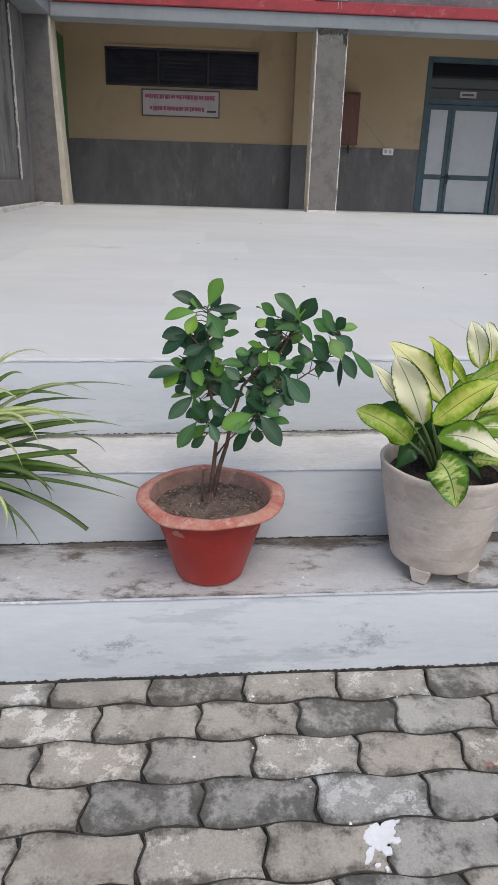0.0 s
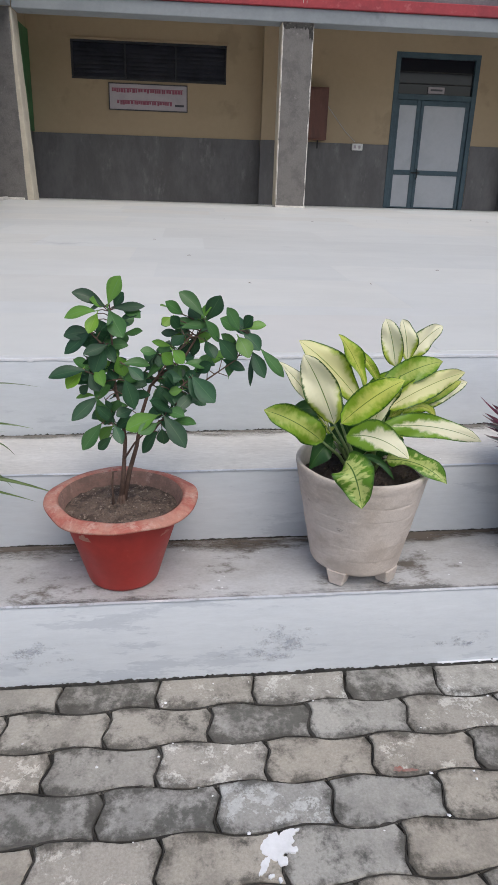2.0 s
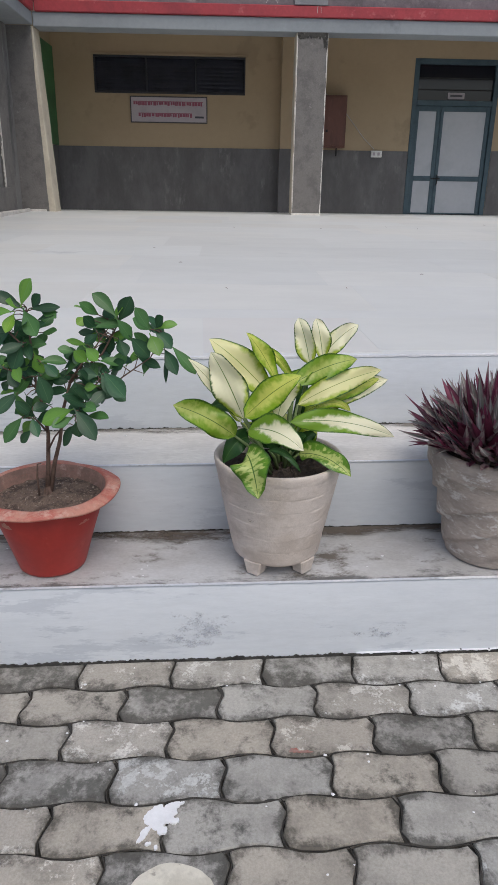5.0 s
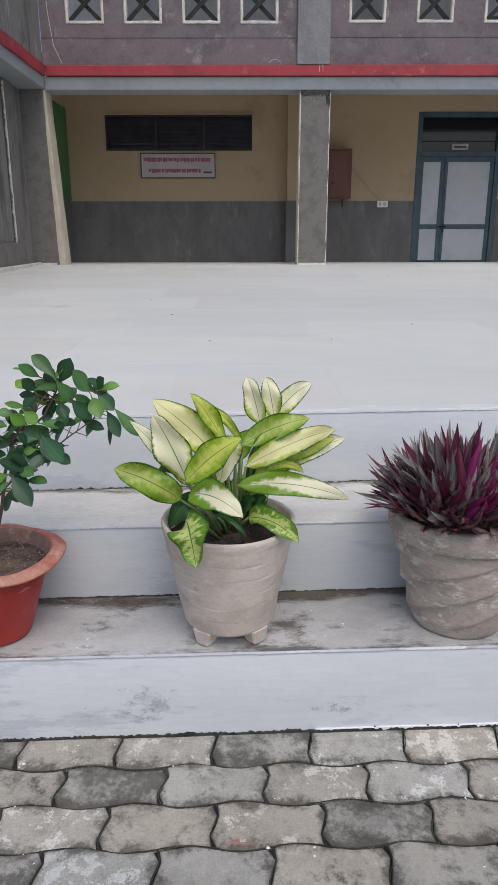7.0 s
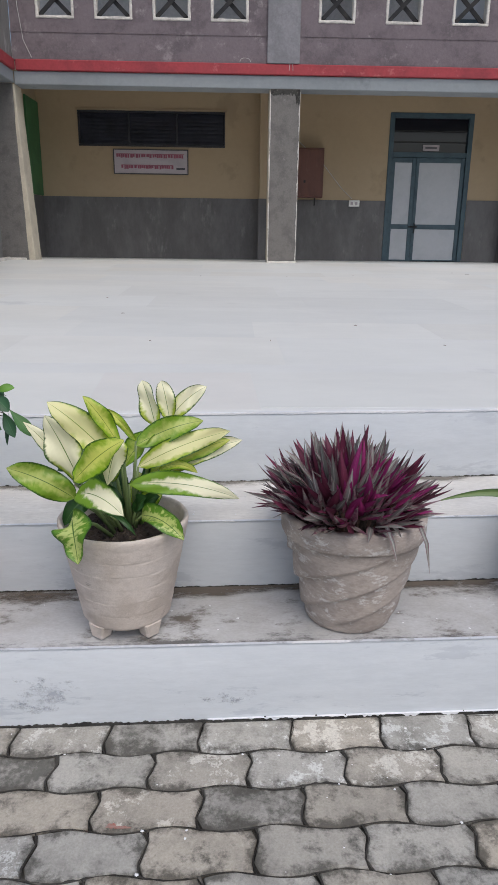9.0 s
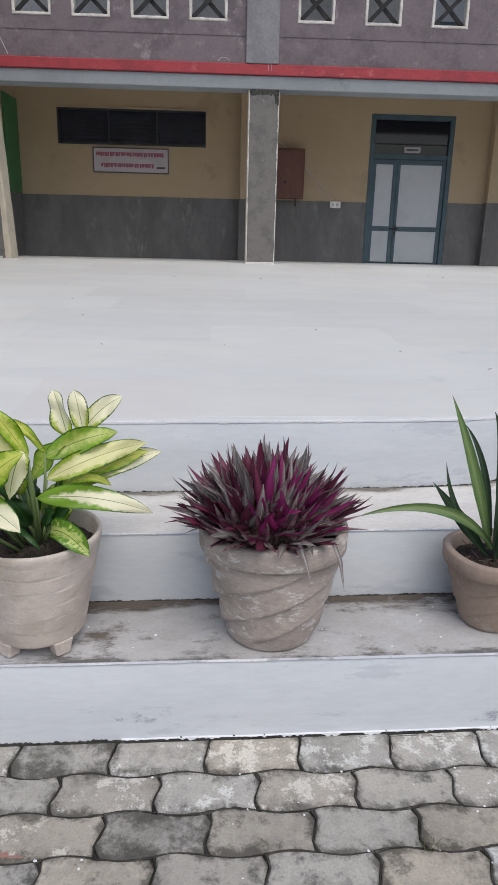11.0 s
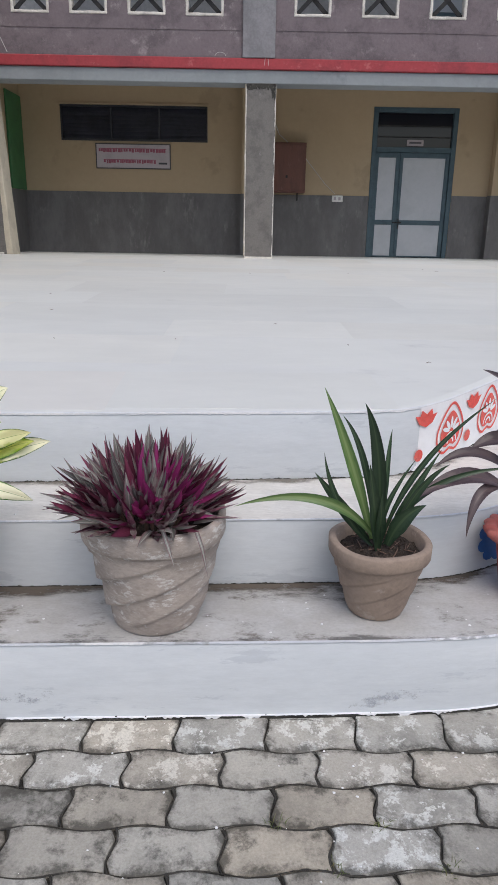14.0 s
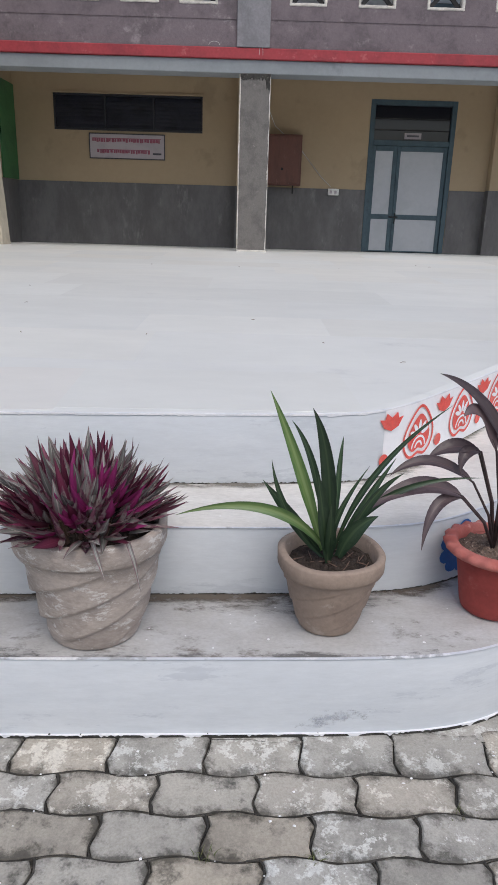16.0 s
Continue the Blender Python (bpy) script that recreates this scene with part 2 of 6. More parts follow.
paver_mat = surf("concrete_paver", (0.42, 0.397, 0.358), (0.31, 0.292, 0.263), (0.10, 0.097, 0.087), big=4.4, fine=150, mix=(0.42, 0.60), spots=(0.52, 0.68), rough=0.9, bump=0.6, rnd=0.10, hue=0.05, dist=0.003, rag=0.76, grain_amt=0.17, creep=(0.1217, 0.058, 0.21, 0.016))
paver_plain = surf("old_concrete_paver", (0.385, 0.362, 0.33), (0.285, 0.27, 0.245), (0.10, 0.097, 0.087), big=3.4, fine=150, mix=(0.42, 0.60), spots=(0.535, 0.70), rough=0.9, bump=0.6, rnd=0.10, hue=0.05, dist=0.003, rag=0.76, grain_amt=0.17)
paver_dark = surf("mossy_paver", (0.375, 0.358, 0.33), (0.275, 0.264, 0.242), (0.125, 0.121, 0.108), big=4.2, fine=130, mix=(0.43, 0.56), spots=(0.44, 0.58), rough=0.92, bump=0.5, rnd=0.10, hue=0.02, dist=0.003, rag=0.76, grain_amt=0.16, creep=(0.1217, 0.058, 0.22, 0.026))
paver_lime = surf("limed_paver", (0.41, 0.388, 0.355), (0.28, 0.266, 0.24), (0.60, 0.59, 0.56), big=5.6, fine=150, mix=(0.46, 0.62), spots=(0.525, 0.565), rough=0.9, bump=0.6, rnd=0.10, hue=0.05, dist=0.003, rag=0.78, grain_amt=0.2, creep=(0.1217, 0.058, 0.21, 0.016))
sand = surf("joint_dirt", (0.055, 0.051, 0.045), (0.026, 0.024, 0.021), (0.12, 0.11, 0.095), big=9, fine=120, rough=1.0, bump=0.8, dist=0.006)
earth = surf("courtyard_ground", (0.25, 0.24, 0.22), (0.19, 0.18, 0.165), big=0.4, fine=20, rough=0.95)
cream_wall = surf("cream_distemper", (0.392, 0.303, 0.193), (0.369, 0.284, 0.18), (0.338, 0.261, 0.166), big=0.8, fine=12, rough=0.85, bump=0.04, grain_amt=0.03)
cream_light = surf("cream_edge_paint", (0.56, 0.505, 0.40), (0.48, 0.43, 0.34), big=3, fine=30, rough=0.85, grain_amt=0.06)
dado_mat = surf("cement_dado", (0.146, 0.141, 0.139), (0.104, 0.100, 0.098), (0.21, 0.205, 0.20), big=1.3, fine=14, mix=(0.38, 0.62), spots=(0.55, 0.70), rough=0.7, bump=0.1, stretch=(1.5, 1.5, 0.6), grain_amt=0.08, rag=0.74)
pillar_mat = surf("rough_cement", (0.172, 0.162, 0.152), (0.132, 0.125, 0.118), (0.25, 0.235, 0.222), big=5.0, fine=60, spots=(0.60, 0.70), rough=0.9, bump=0.5, dist=0.01, rag=0.7)
stain_mat = surf("rain_stained_cement", (0.19, 0.184, 0.176), (0.085, 0.083, 0.08), (0.29, 0.282, 0.27), big=1.6, fine=30, rough=0.92, bump=0.5, stretch=(1.5, 1.5, 0.4), dist=0.01, rag=0.7)
parapet_mat = surf("pinkish_cement", (0.182, 0.150, 0.163), (0.128, 0.107, 0.116), (0.29, 0.255, 0.262), big=1.8, fine=28, spots=(0.54, 0.68), rough=0.92, bump=0.5, dist=0.012, rag=0.76)
strip_mat = surf("grey_cement", (0.25, 0.243, 0.258), (0.20, 0.195, 0.208), big=2.2, fine=30, rough=0.92, bump=0.4, rag=0.72)
beam_mat = surf("pale_blue_paint", (0.265, 0.288, 0.303), (0.23, 0.25, 0.265), (0.19, 0.205, 0.22), big=1.2, fine=20, spots=(0.6, 0.72), rough=0.8, bump=0.08, grain_amt=0.05)
red_mat = surf("red_band_paint", (0.34, 0.04, 0.05), (0.26, 0.032, 0.042), (0.42, 0.10, 0.10), big=2.5, fine=26, rough=0.65, bump=0.15)
plaster_white = surf("white_plaster", (0.66, 0.63, 0.58), (0.52, 0.49, 0.45), big=5, fine=40, rough=0.9)
iron_black = surf("black_iron", (0.016, 0.016, 0.018), (0.03, 0.028, 0.027), big=10, fine=60, rough=0.8)
frame_mat = surf("dark_frame_paint", (0.028, 0.030, 0.038), (0.02, 0.022, 0.028), big=4, fine=30, rough=0.6)
louvre_mat = surf("dark_louvre", (0.040, 0.043, 0.060), (0.026, 0.028, 0.040), big=4, fine=30, rough=0.35)
dark_glass = glass_mat("dark_glass", (0.012, 0.013, 0.018), 0.08)
teal_paint = surf("slate_teal_paint", (0.050, 0.088, 0.108), (0.038, 0.068, 0.086), big=6, fine=50, rough=0.5, bump=0.08)
frosted = surf("frosted_panel", (0.45, 0.465, 0.485), (0.41, 0.425, 0.445), big=2, fine=18, rough=0.45, bump=0.02, grain_amt=0.03)
board_white = surf("white_board", (0.42, 0.375, 0.39), (0.37, 0.33, 0.345), big=3, fine=30, rough=0.5, bump=0.02, grain_amt=0.03)
sign_red = surf("red_lettering", (0.30, 0.085, 0.125), (0.25, 0.08, 0.115), big=20, fine=60, rough=0.6)
sign_dark = surf("dark_edging", (0.05, 0.05, 0.06), (0.08, 0.075, 0.08), big=9, fine=60, rough=0.6)
brown_wood = surf("brown_wood", (0.125, 0.050, 0.034), (0.10, 0.040, 0.028), (0.14, 0.062, 0.044), big=3, fine=30, rough=0.6, stretch=(2.5, 2.5, 0.8), bump=0.06, grain_amt=0.06)
green_paint = surf("green_board", (0.045, 0.15, 0.055), (0.035, 0.115, 0.045), big=3, fine=25, rough=0.6)
ceiling_mat = surf("ceiling_distemper", (0.62, 0.60, 0.55), (0.56, 0.54, 0.5), big=1, fine=12, rough=0.9)
plastic_white = surf("white_plastic", (0.72, 0.71, 0.68), (0.64, 0.63, 0.6), big=6, fine=40, rough=0.4)
wire_mat = surf("pale_wire", (0.50, 0.49, 0.47), (0.4, 0.39, 0.37), big=9, fine=50, rough=0.6)
red_pot_mat = surf("red_painted_clay", (0.42, 0.038, 0.028), (0.36, 0.032, 0.024), (0.44, 0.065, 0.045), big=6, fine=50, coords="Object", rough=0.45, bump=0.12, spots=(0.6, 0.7), grain_amt=0.07)
red_rim_mat = surf("worn_terracotta_rim", (0.50, 0.235, 0.175), (0.44, 0.13, 0.098), (0.56, 0.35, 0.28), big=12, fine=80, coords="Object", mix=(0.44, 0.60), spots=(0.49, 0.66), rough=0.8, bump=0.3, rag=0.74)
beige_pot_mat = surf("beige_cement_pot", (0.66, 0.585, 0.525), (0.54, 0.465, 0.405), (0.30, 0.25, 0.205), big=6, fine=70, coords="Object", mix=(0.42, 0.60), spots=(0.60, 0.68), rough=0.88, bump=0.4, stretch=(1, 1, 1.5), rag=0.76, grain_amt=0.07)
grey_pot_mat = surf("grey_cement_pot", (0.47, 0.405, 0.36), (0.345, 0.295, 0.262), (0.62, 0.59, 0.56), big=7, fine=70, coords="Object", mix=(0.4, 0.6), spots=(0.53, 0.60), rough=0.88, bump=0.35, stretch=(1, 1, 2.2), rag=0.76)
brown_pot_mat = surf("brown_cement_pot", (0.325, 0.25, 0.20), (0.27, 0.205, 0.165), (0.40, 0.325, 0.27), big=6, fine=70, coords="Object", rough=0.85, bump=0.3, rag=0.72)
orange_pot_mat = surf("orange_clay", (0.33, 0.052, 0.042), (0.28, 0.042, 0.035), (0.38, 0.09, 0.075), big=7, fine=60, coords="Object", rough=0.7, bump=0.2)
orange_rim_mat = surf("pinkish_clay_rim", (0.46, 0.15, 0.125), (0.40, 0.10, 0.08), (0.52, 0.24, 0.20), big=9, fine=60, coords="Object", rough=0.75, bump=0.2)
soil_mat = surf("dry_soil", (0.18, 0.128, 0.098), (0.085, 0.06, 0.047), (0.30, 0.23, 0.18), big=24, fine=160, rough=1.0, bump=1.0, dist=0.01)
soil_crumb_mat = surf("dry_soil_crumbs", (0.21, 0.152, 0.118), (0.13, 0.092, 0.07), (0.36, 0.29, 0.235), big=60, fine=300, mix=(0.42, 0.58), spots=(0.55, 0.60), rough=1.0, bump=0.3)
dirty_rim_mat = surf("soil_stained_terracotta", (0.34, 0.20, 0.155), (0.24, 0.15, 0.118), (0.46, 0.30, 0.245), big=14, fine=90, coords="Object", mix=(0.42, 0.60), spots=(0.56, 0.66), rough=0.9, bump=0.4, rag=0.74)
dark_soil_mat = surf("damp_soil", (0.055, 0.04, 0.032), (0.03, 0.022, 0.018), (0.09, 0.065, 0.05), big=24, fine=160, rough=1.0, bump=1.0, dist=0.01)
bark_mat = surf("thin_bark", (0.16, 0.10, 0.075), (0.11, 0.07, 0.052), big=30, fine=120, rough=0.85, bump=0.4)
paint_white = surf("spilt_white_paint", (0.86, 0.86, 0.87), (0.80, 0.80, 0.81), big=20, fine=90, rough=0.55, bump=0.2, grain_amt=0.05)
paint_cream = surf("worn_cream_paint", (0.70, 0.66, 0.56), (0.60, 0.56, 0.47), (0.40, 0.37, 0.31), big=14, fine=110, mix=(0.45, 0.6), spots=(0.60, 0.68), rough=0.8, bump=0.3, grain_amt=0.08, rag=0.72)
motif_red = surf("red_stencil_paint", (0.76, 0.095, 0.075), (0.70, 0.14, 0.11), big=9, fine=60, rough=0.6)
motif_blue = surf("blue_stencil_paint", (0.03, 0.13, 0.42), (0.025, 0.10, 0.34), big=9, fine=60, rough=0.6)
joint_green = surf("olive_grass", (0.12, 0.15, 0.05), (0.20, 0.18, 0.09), big=30, fine=90, rough=0.8, bump=0.05)
red_stain = surf("dull_red_stain", (0.36, 0.13, 0.10), (0.33, 0.22, 0.19), big=30, fine=90, mix=(0.4, 0.6), rough=0.9)
fresh_white = surf("fresh_white_paint", (0.88, 0.88, 0.90), (0.85, 0.85, 0.87), big=4, fine=40, rough=0.65, bump=0.06, grain_amt=0.03)

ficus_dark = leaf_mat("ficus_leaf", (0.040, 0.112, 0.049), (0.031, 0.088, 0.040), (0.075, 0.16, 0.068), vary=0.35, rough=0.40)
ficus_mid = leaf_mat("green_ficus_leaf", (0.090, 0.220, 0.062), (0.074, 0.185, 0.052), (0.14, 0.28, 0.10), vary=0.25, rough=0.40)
ficus_light = leaf_mat("light_ficus_leaf", (0.17, 0.36, 0.055), (0.14, 0.31, 0.048), (0.19, 0.36, 0.11), vary=0.2, rough=0.40)
ficus_young = leaf_mat("young_ficus_leaf", (0.25, 0.46, 0.05), (0.21, 0.41, 0.045), (0.32, 0.50, 0.09), vary=0.15, rough=0.40)
cream_leaf = leaf_mat("cream_green_leaf", (0.92, 0.89, 0.62), (0.44, 0.54, 0.06), (0.14, 0.22, 0.03), edge=(0.60, 1.05), noise_amt=0.45, vary=0.05, rough=0.42, ribw=0.04, rim=(0.045, 0.11, 0.010), stalk=1.3, rim_at=0.87)
half_leaf = leaf_mat("green_and_cream_leaf", (0.88, 0.85, 0.60), (0.20, 0.36, 0.025), (0.11, 0.22, 0.02), edge=(0.25, 0.62), noise_amt=0.5, vary=0.06, rough=0.4, ribw=0.035, rim=(0.07, 0.17, 0.012), stalk=1.5, rim_at=0.87)
lime_leaf = leaf_mat("lime_leaf", (0.64, 0.68, 0.14), (0.27, 0.43, 0.018), (0.13, 0.24, 0.015), edge=(0.10, 0.85), noise_amt=0.75, vary=0.10, rough=0.38, ribw=0.035, rim=(0.05, 0.14, 0.008), stalk=0.5, freq=2.2, rim_at=0.87)
yellow_leaf = leaf_mat("yellow_cream_leaf", (0.82, 0.79, 0.40), (0.38, 0.50, 0.04), (0.18, 0.28, 0.02), edge=(0.45, 0.95), noise_amt=0.55, vary=0.05, rough=0.4, ribw=0.032, rim=(0.05, 0.13, 0.010), stalk=0.6, rim_at=0.87)
spot_leaf = leaf_mat("spotted_green_leaf", (0.55, 0.63, 0.20), (0.13, 0.28, 0.02), (0.07, 0.17, 0.02), edge=(0.20, 0.75), noise_amt=1.5, vary=0.1, rough=0.38, freq=2.6, rim=(0.05, 0.14, 0.012), rim_at=0.87)
green_leaf = leaf_mat("pale_veined_green_leaf", (0.50, 0.58, 0.14), (0.22, 0.38, 0.025), (0.09, 0.19, 0.02), edge=(0.0, 0.8), noise_amt=0.9, vary=0.08, rough=0.38, ribw=0.04, rim=(0.05, 0.14, 0.010), stalk=0.4, freq=2.4)
# shade inside the bush, put into a dark leaf colour
shaded_leaf = leaf_mat("shaded_green_leaf", (0.035, 0.10, 0.025), (0.028, 0.085, 0.02), (0.08, 0.17, 0.04), vary=0.2, rough=0.4)
purple_leaf = leaf_mat("purple_leaf", (0.16, 0.030, 0.065), (0.10, 0.022, 0.046), (0.22, 0.06, 0.10), vary=0.5, rough=0.45)
magenta_leaf = leaf_mat("magenta_leaf", (0.34, 0.035, 0.17), (0.24, 0.03, 0.12), (0.40, 0.09, 0.22), vary=0.3, rough=0.42)
greypurple_leaf = leaf_mat("grey_green_purple_leaf", (0.26, 0.265, 0.24), (0.22, 0.12, 0.14), (0.50, 0.46, 0.44), edge=(0.4, 0.95), ribw=0.16, vary=0.4, rough=0.38)
sword_leaf = leaf_mat("sword_leaf", (0.047, 0.083, 0.045), (0.031, 0.059, 0.033), (0.078, 0.122, 0.062), vary=0.3, rough=0.33, ribw=0.2, noise_amt=0.8)
sword_light = leaf_mat("striped_sword_leaf", (0.156, 0.244, 0.081), (0.098, 0.177, 0.056), (0.234, 0.317, 0.125), vary=0.15, rough=0.35, ribw=0.3)
grass_leaf = leaf_mat("strap_leaf", (0.09, 0.16, 0.02), (0.04, 0.08, 0.012), (0.17, 0.25, 0.045), vary=0.4, rough=0.4)
grass_grey = leaf_mat("grey_strap_leaf", (0.17, 0.23, 0.11), (0.12, 0.17, 0.08), (0.24, 0.29, 0.16), vary=0.3, rough=0.45)
grass_pale = leaf_mat("pale_strap_leaf", (0.45, 0.51, 0.20), (0.34, 0.42, 0.13), (0.58, 0.62, 0.34), vary=0.3, rough=0.4, ribw=0.3)
ti_leaf = leaf_mat("bronze_leaf", (0.125, 0.092, 0.096), (0.085, 0.058, 0.066), (0.17, 0.11, 0.115), vary=0.3, rough=0.36, noise_amt=0.8)


# ---- mesh helpers ----
def mesh_of(bm, name, material, smooth=False):
    bm.normal_update()
    me = bpy.data.meshes.new(name)
    bm.to_mesh(me)
    bm.free()
    for m in (material if isinstance(material, (list, tuple)) else [material]):
        me.materials.append(m)
    if smooth:
        for p in me.polygons:
            p.use_smooth = True
    return me


def part(name, bm, material, parent=None, label="", smooth=False):
    ob = new(name, mesh_of(bm, name, material, smooth))
    if parent is not None:
        ob.parent = parent
    if label:
        tagged(ob, label)
    return ob


def structure(name, bm, material, label, category, smooth=False):
    return tagged(part(name, bm, material, None, "", smooth), label, category, kind="structure")


def box(bm, x0, x1, y0, y1, z0, z1, bevel=0.0):
    vs = [bm.verts.new((x, y, z)) for z in (z0, z1) for y in (y0, y1) for x in (x0, x1)]
    fs = [bm.faces.new([vs[i] for i in q]) for q in ((0, 2, 3, 1), (4, 5, 7, 6), (0, 1, 5, 4), (2, 6, 7, 3), (0, 4, 6, 2), (1, 3, 7, 5))]
    if bevel:
        es = list({e for f in fs for e in f.edges})
        bmesh.ops.bevel(bm, geom=es, offset=bevel, segments=1, affect="EDGES")
    return bm


def boxed(*a, bevel=0.0):
    return box(bmesh.new(), *a, bevel=bevel)


def lathe(profile, seg=48, wob=None):
    """A turned shape; wob(angle, i) gives (radius offset, height offset) for ring i."""
    bm = bmesh.new()
    rings = []
    for i, (r, z) in enumerate(profile):
        ring = []
        for k in range(seg):
            a = 2 * math.pi * k / seg
            dr, dz = wob(a, i) if wob else (0, 0)
            ring.append(bm.verts.new(((r + dr) * math.cos(a), (r + dr) * math.sin(a), z + dz)))
        rings.append(ring)
    for a, b in zip(rings, rings[1:]):
        for k in range(seg):
            bm.faces.new((a[k], a[(k + 1) % seg], b[(k + 1) % seg], b[k]))
    return bm


def tube(bm, pts, radii, seg=7):
    """A round stem along points."""
    rings = []
    for i, p in enumerate(pts):
        p = Vector(p)
        d = (Vector(pts[min(i + 1, len(pts) - 1)]) - Vector(pts[max(i - 1, 0)])).normalized()
        side = d.cross(Vector((0.31, 0.82, 0.48))).normalized()
        up = d.cross(side)
        rings.append([bm.verts.new(p + radii[i] * (math.cos(2 * math.pi * k / seg) * side + math.sin(2 * math.pi * k / seg) * up)) for k in range(seg)])
    for a, b in zip(rings, rings[1:]):
        for k in range(seg):
            bm.faces.new((a[k], a[(k + 1) % seg], b[(k + 1) % seg], b[k]))
    bm.faces.new(rings[0][::-1])
    bm.faces.new(rings[-1])
    return bm


def blade(path, width, shape, fold=0.25, up=(0, 0, 1), cols=4, wave=0.0, seed=0):
    """A leaf along a path of points: width(t) from shape, folded along its midrib, with normalised leaf coordinates."""
    bm = bmesh.new()
    lay = bm.loops.layers.uv.new("UVMap")
    n = len(path)
    rows, co = [], {}
    rng = random.Random(seed)
    ph = rng.uniform(0, 6)
    for i, p in enumerate(path):
        t = i / (n - 1)
        p = Vector(p)
        d = (Vector(path[min(i + 1, n - 1)]) - Vector(path[max(i - 1, 0)])).normalized()
        side = d.cross(Vector(up))
        side = side.normalized() if side.length > 1e-4 else Vector((1, 0, 0))
        nor = side.cross(d).normalized()
        w = width * shape(t) / 2
        row = []
        for k in range(cols + 1):
            s = 2 * k / cols - 1
            v = bm.verts.new(p + side * (s * w) + nor * (fold * abs(s) * w + wave * w * math.sin(ph + 9 * t + 2 * s) * abs(s)))
            co[v] = (s, t)
            row.append(v)
        rows.append(row)
    for a, b in zip(rows, rows[1:]):
        for k in range(cols):
            f = bm.faces.new((a[k], a[k + 1], b[k + 1], b[k]))
            f.smooth = True
            for lp in f.loops:
                lp[lay].uv = co[lp.vert]
    return bm


def oval(t):
    return max(0.03, math.sin(math.pi * min(1, t * 0.97 + 0.015)) ** 0.85 * (1.0 + 0.10 * t))


def broad(t):
    """A broad blade with a short drawn-out tip."""
    body = math.sin(math.pi * min(1.0, t ** 0.80)) ** 0.62
    return max(0.02, body * (1.0 - 0.45 * max(0.0, (t - 0.90) / 0.10)))


def lance(t):
    return max(0.02, (math.sin(math.pi * (t ** 0.72)) ** 0.9) * 1.02)


def sword(t):
    return max(0.02, 0.38 + 1.77 * t if t < 0.35 else 1 - ((t - 0.35) / 0.65) ** 1.8)


def strap(t):
    return max(0.03, min(1, 0.55 + 2.2 * t) * (1 - max(0, (t - 0.55) / 0.45) ** 1.5))


def cut_strap(t):
    """A strap leaf with its end cut blunt."""
    return min(1, 0.5 + 1.6 * t) * (1 - 0.25 * max(0, (t - 0.7) / 0.3))


def arc(a, b, sag, n=9, lift=(0, 0, 1)):
    """Points from a to b, bowed by sag along lift."""
    a, b, lift = Vector(a), Vector(b), Vector(lift)
    return [a.lerp(b, i / (n - 1)) + lift * (sag * 4 * (i / (n - 1)) * (1 - i / (n - 1))) for i in range(n)]


# ---- plan: the steps run at a slight angle to the building ----
TILT_STEPS = math.atan(0.041)
CS, SN = math.cos(TILT_STEPS), math.sin(TILT_STEPS)
Z1, Z2, Z3 = 0.246, 0.469, 0.717


def plan(u, v):
    return u * CS - v * SN, -0.02 + u * SN + v * CS


def soft(u, u0, w, slope=1.1):
    k = (u - u0) / w
    return slope * w * (math.log1p(math.exp(k)) if k < 30 else k)


def nose(k, u):
    """The front line of riser k: straight, then swinging back round the terrace's corner."""
    if k == 1:
        return soft(u, 2.53, 0.12)
    if k == 2:
        return 0.305 + 0.012 * u + soft(u, 2.45, 0.12)
    return 0.622 + 0.035 * max(u, -1) + soft(u, 2.27, 0.08)


def floor_z(y):
    if y < 9.394:
        return Z3 + 0.103 * (y - 0.65) / 8.744
    return 0.82 - 0.045 * (y - 9.394) / 2.11


US = [-6, -4, -3] + [-2 + 0.05 * i for i in range(84)] + [2.2 + 0.02 * i for i in range(70)] + [3.7 + 0.3 * i for i in range(12)]


def wob(u, s, a=0.002):
    return a * noise.noise(Vector((u * 7.0, s * 3.1, 0.4))) + 0.5 * a * noise.noise(Vector((u * 31.0, s * 3.1, 1.4)))


def step_body(k, z0, z1, back):
    """A riser with a worn nosing and its tread running back under the next riser."""
    bm, rows = bmesh.new(), []
    for u in US:
        v = nose(k, u)
        w = wob(u, k)
        prof = [(v + w, z0), (v + w, z0 + 0.5 * (z1 - z0)), (v + w, z1 - 0.009), (v + w + 0.003, z1 - 0.003), (v + 0.010 + w, z1 + wob(u, k + 5, 0.0012)), (v + 0.12, z1 + wob(u, k + 7, 0.002)),
                (back(u) - 0.1, z1 + wob(u, k + 8, 0.002)), (back(u) + 0.06, z1)]
        rows.append([bm.verts.new((*plan(u, a), b)) for a, b in prof])
    for a, b in zip(rows, rows[1:]):
        for i in range(len(a) - 1):
            f = bm.faces.new((a[i], b[i], b[i + 1], a[i + 1]))
            f.material_index = 0 if i < 3 else 1
            f.smooth = True
    return bm


for k, z0, z1, nm in ((1, -0.1, Z1, "lowest"), (2, Z1 - 0.02, Z2, "middle")):
    structure("step", step_body(k, z0, z1, lambda u, k=k: nose(k + 1, u)), [whitewash, tread_mat if k == 1 else tread_clean], f"{nm} concrete step with whitewashed riser and stained tread", "step")

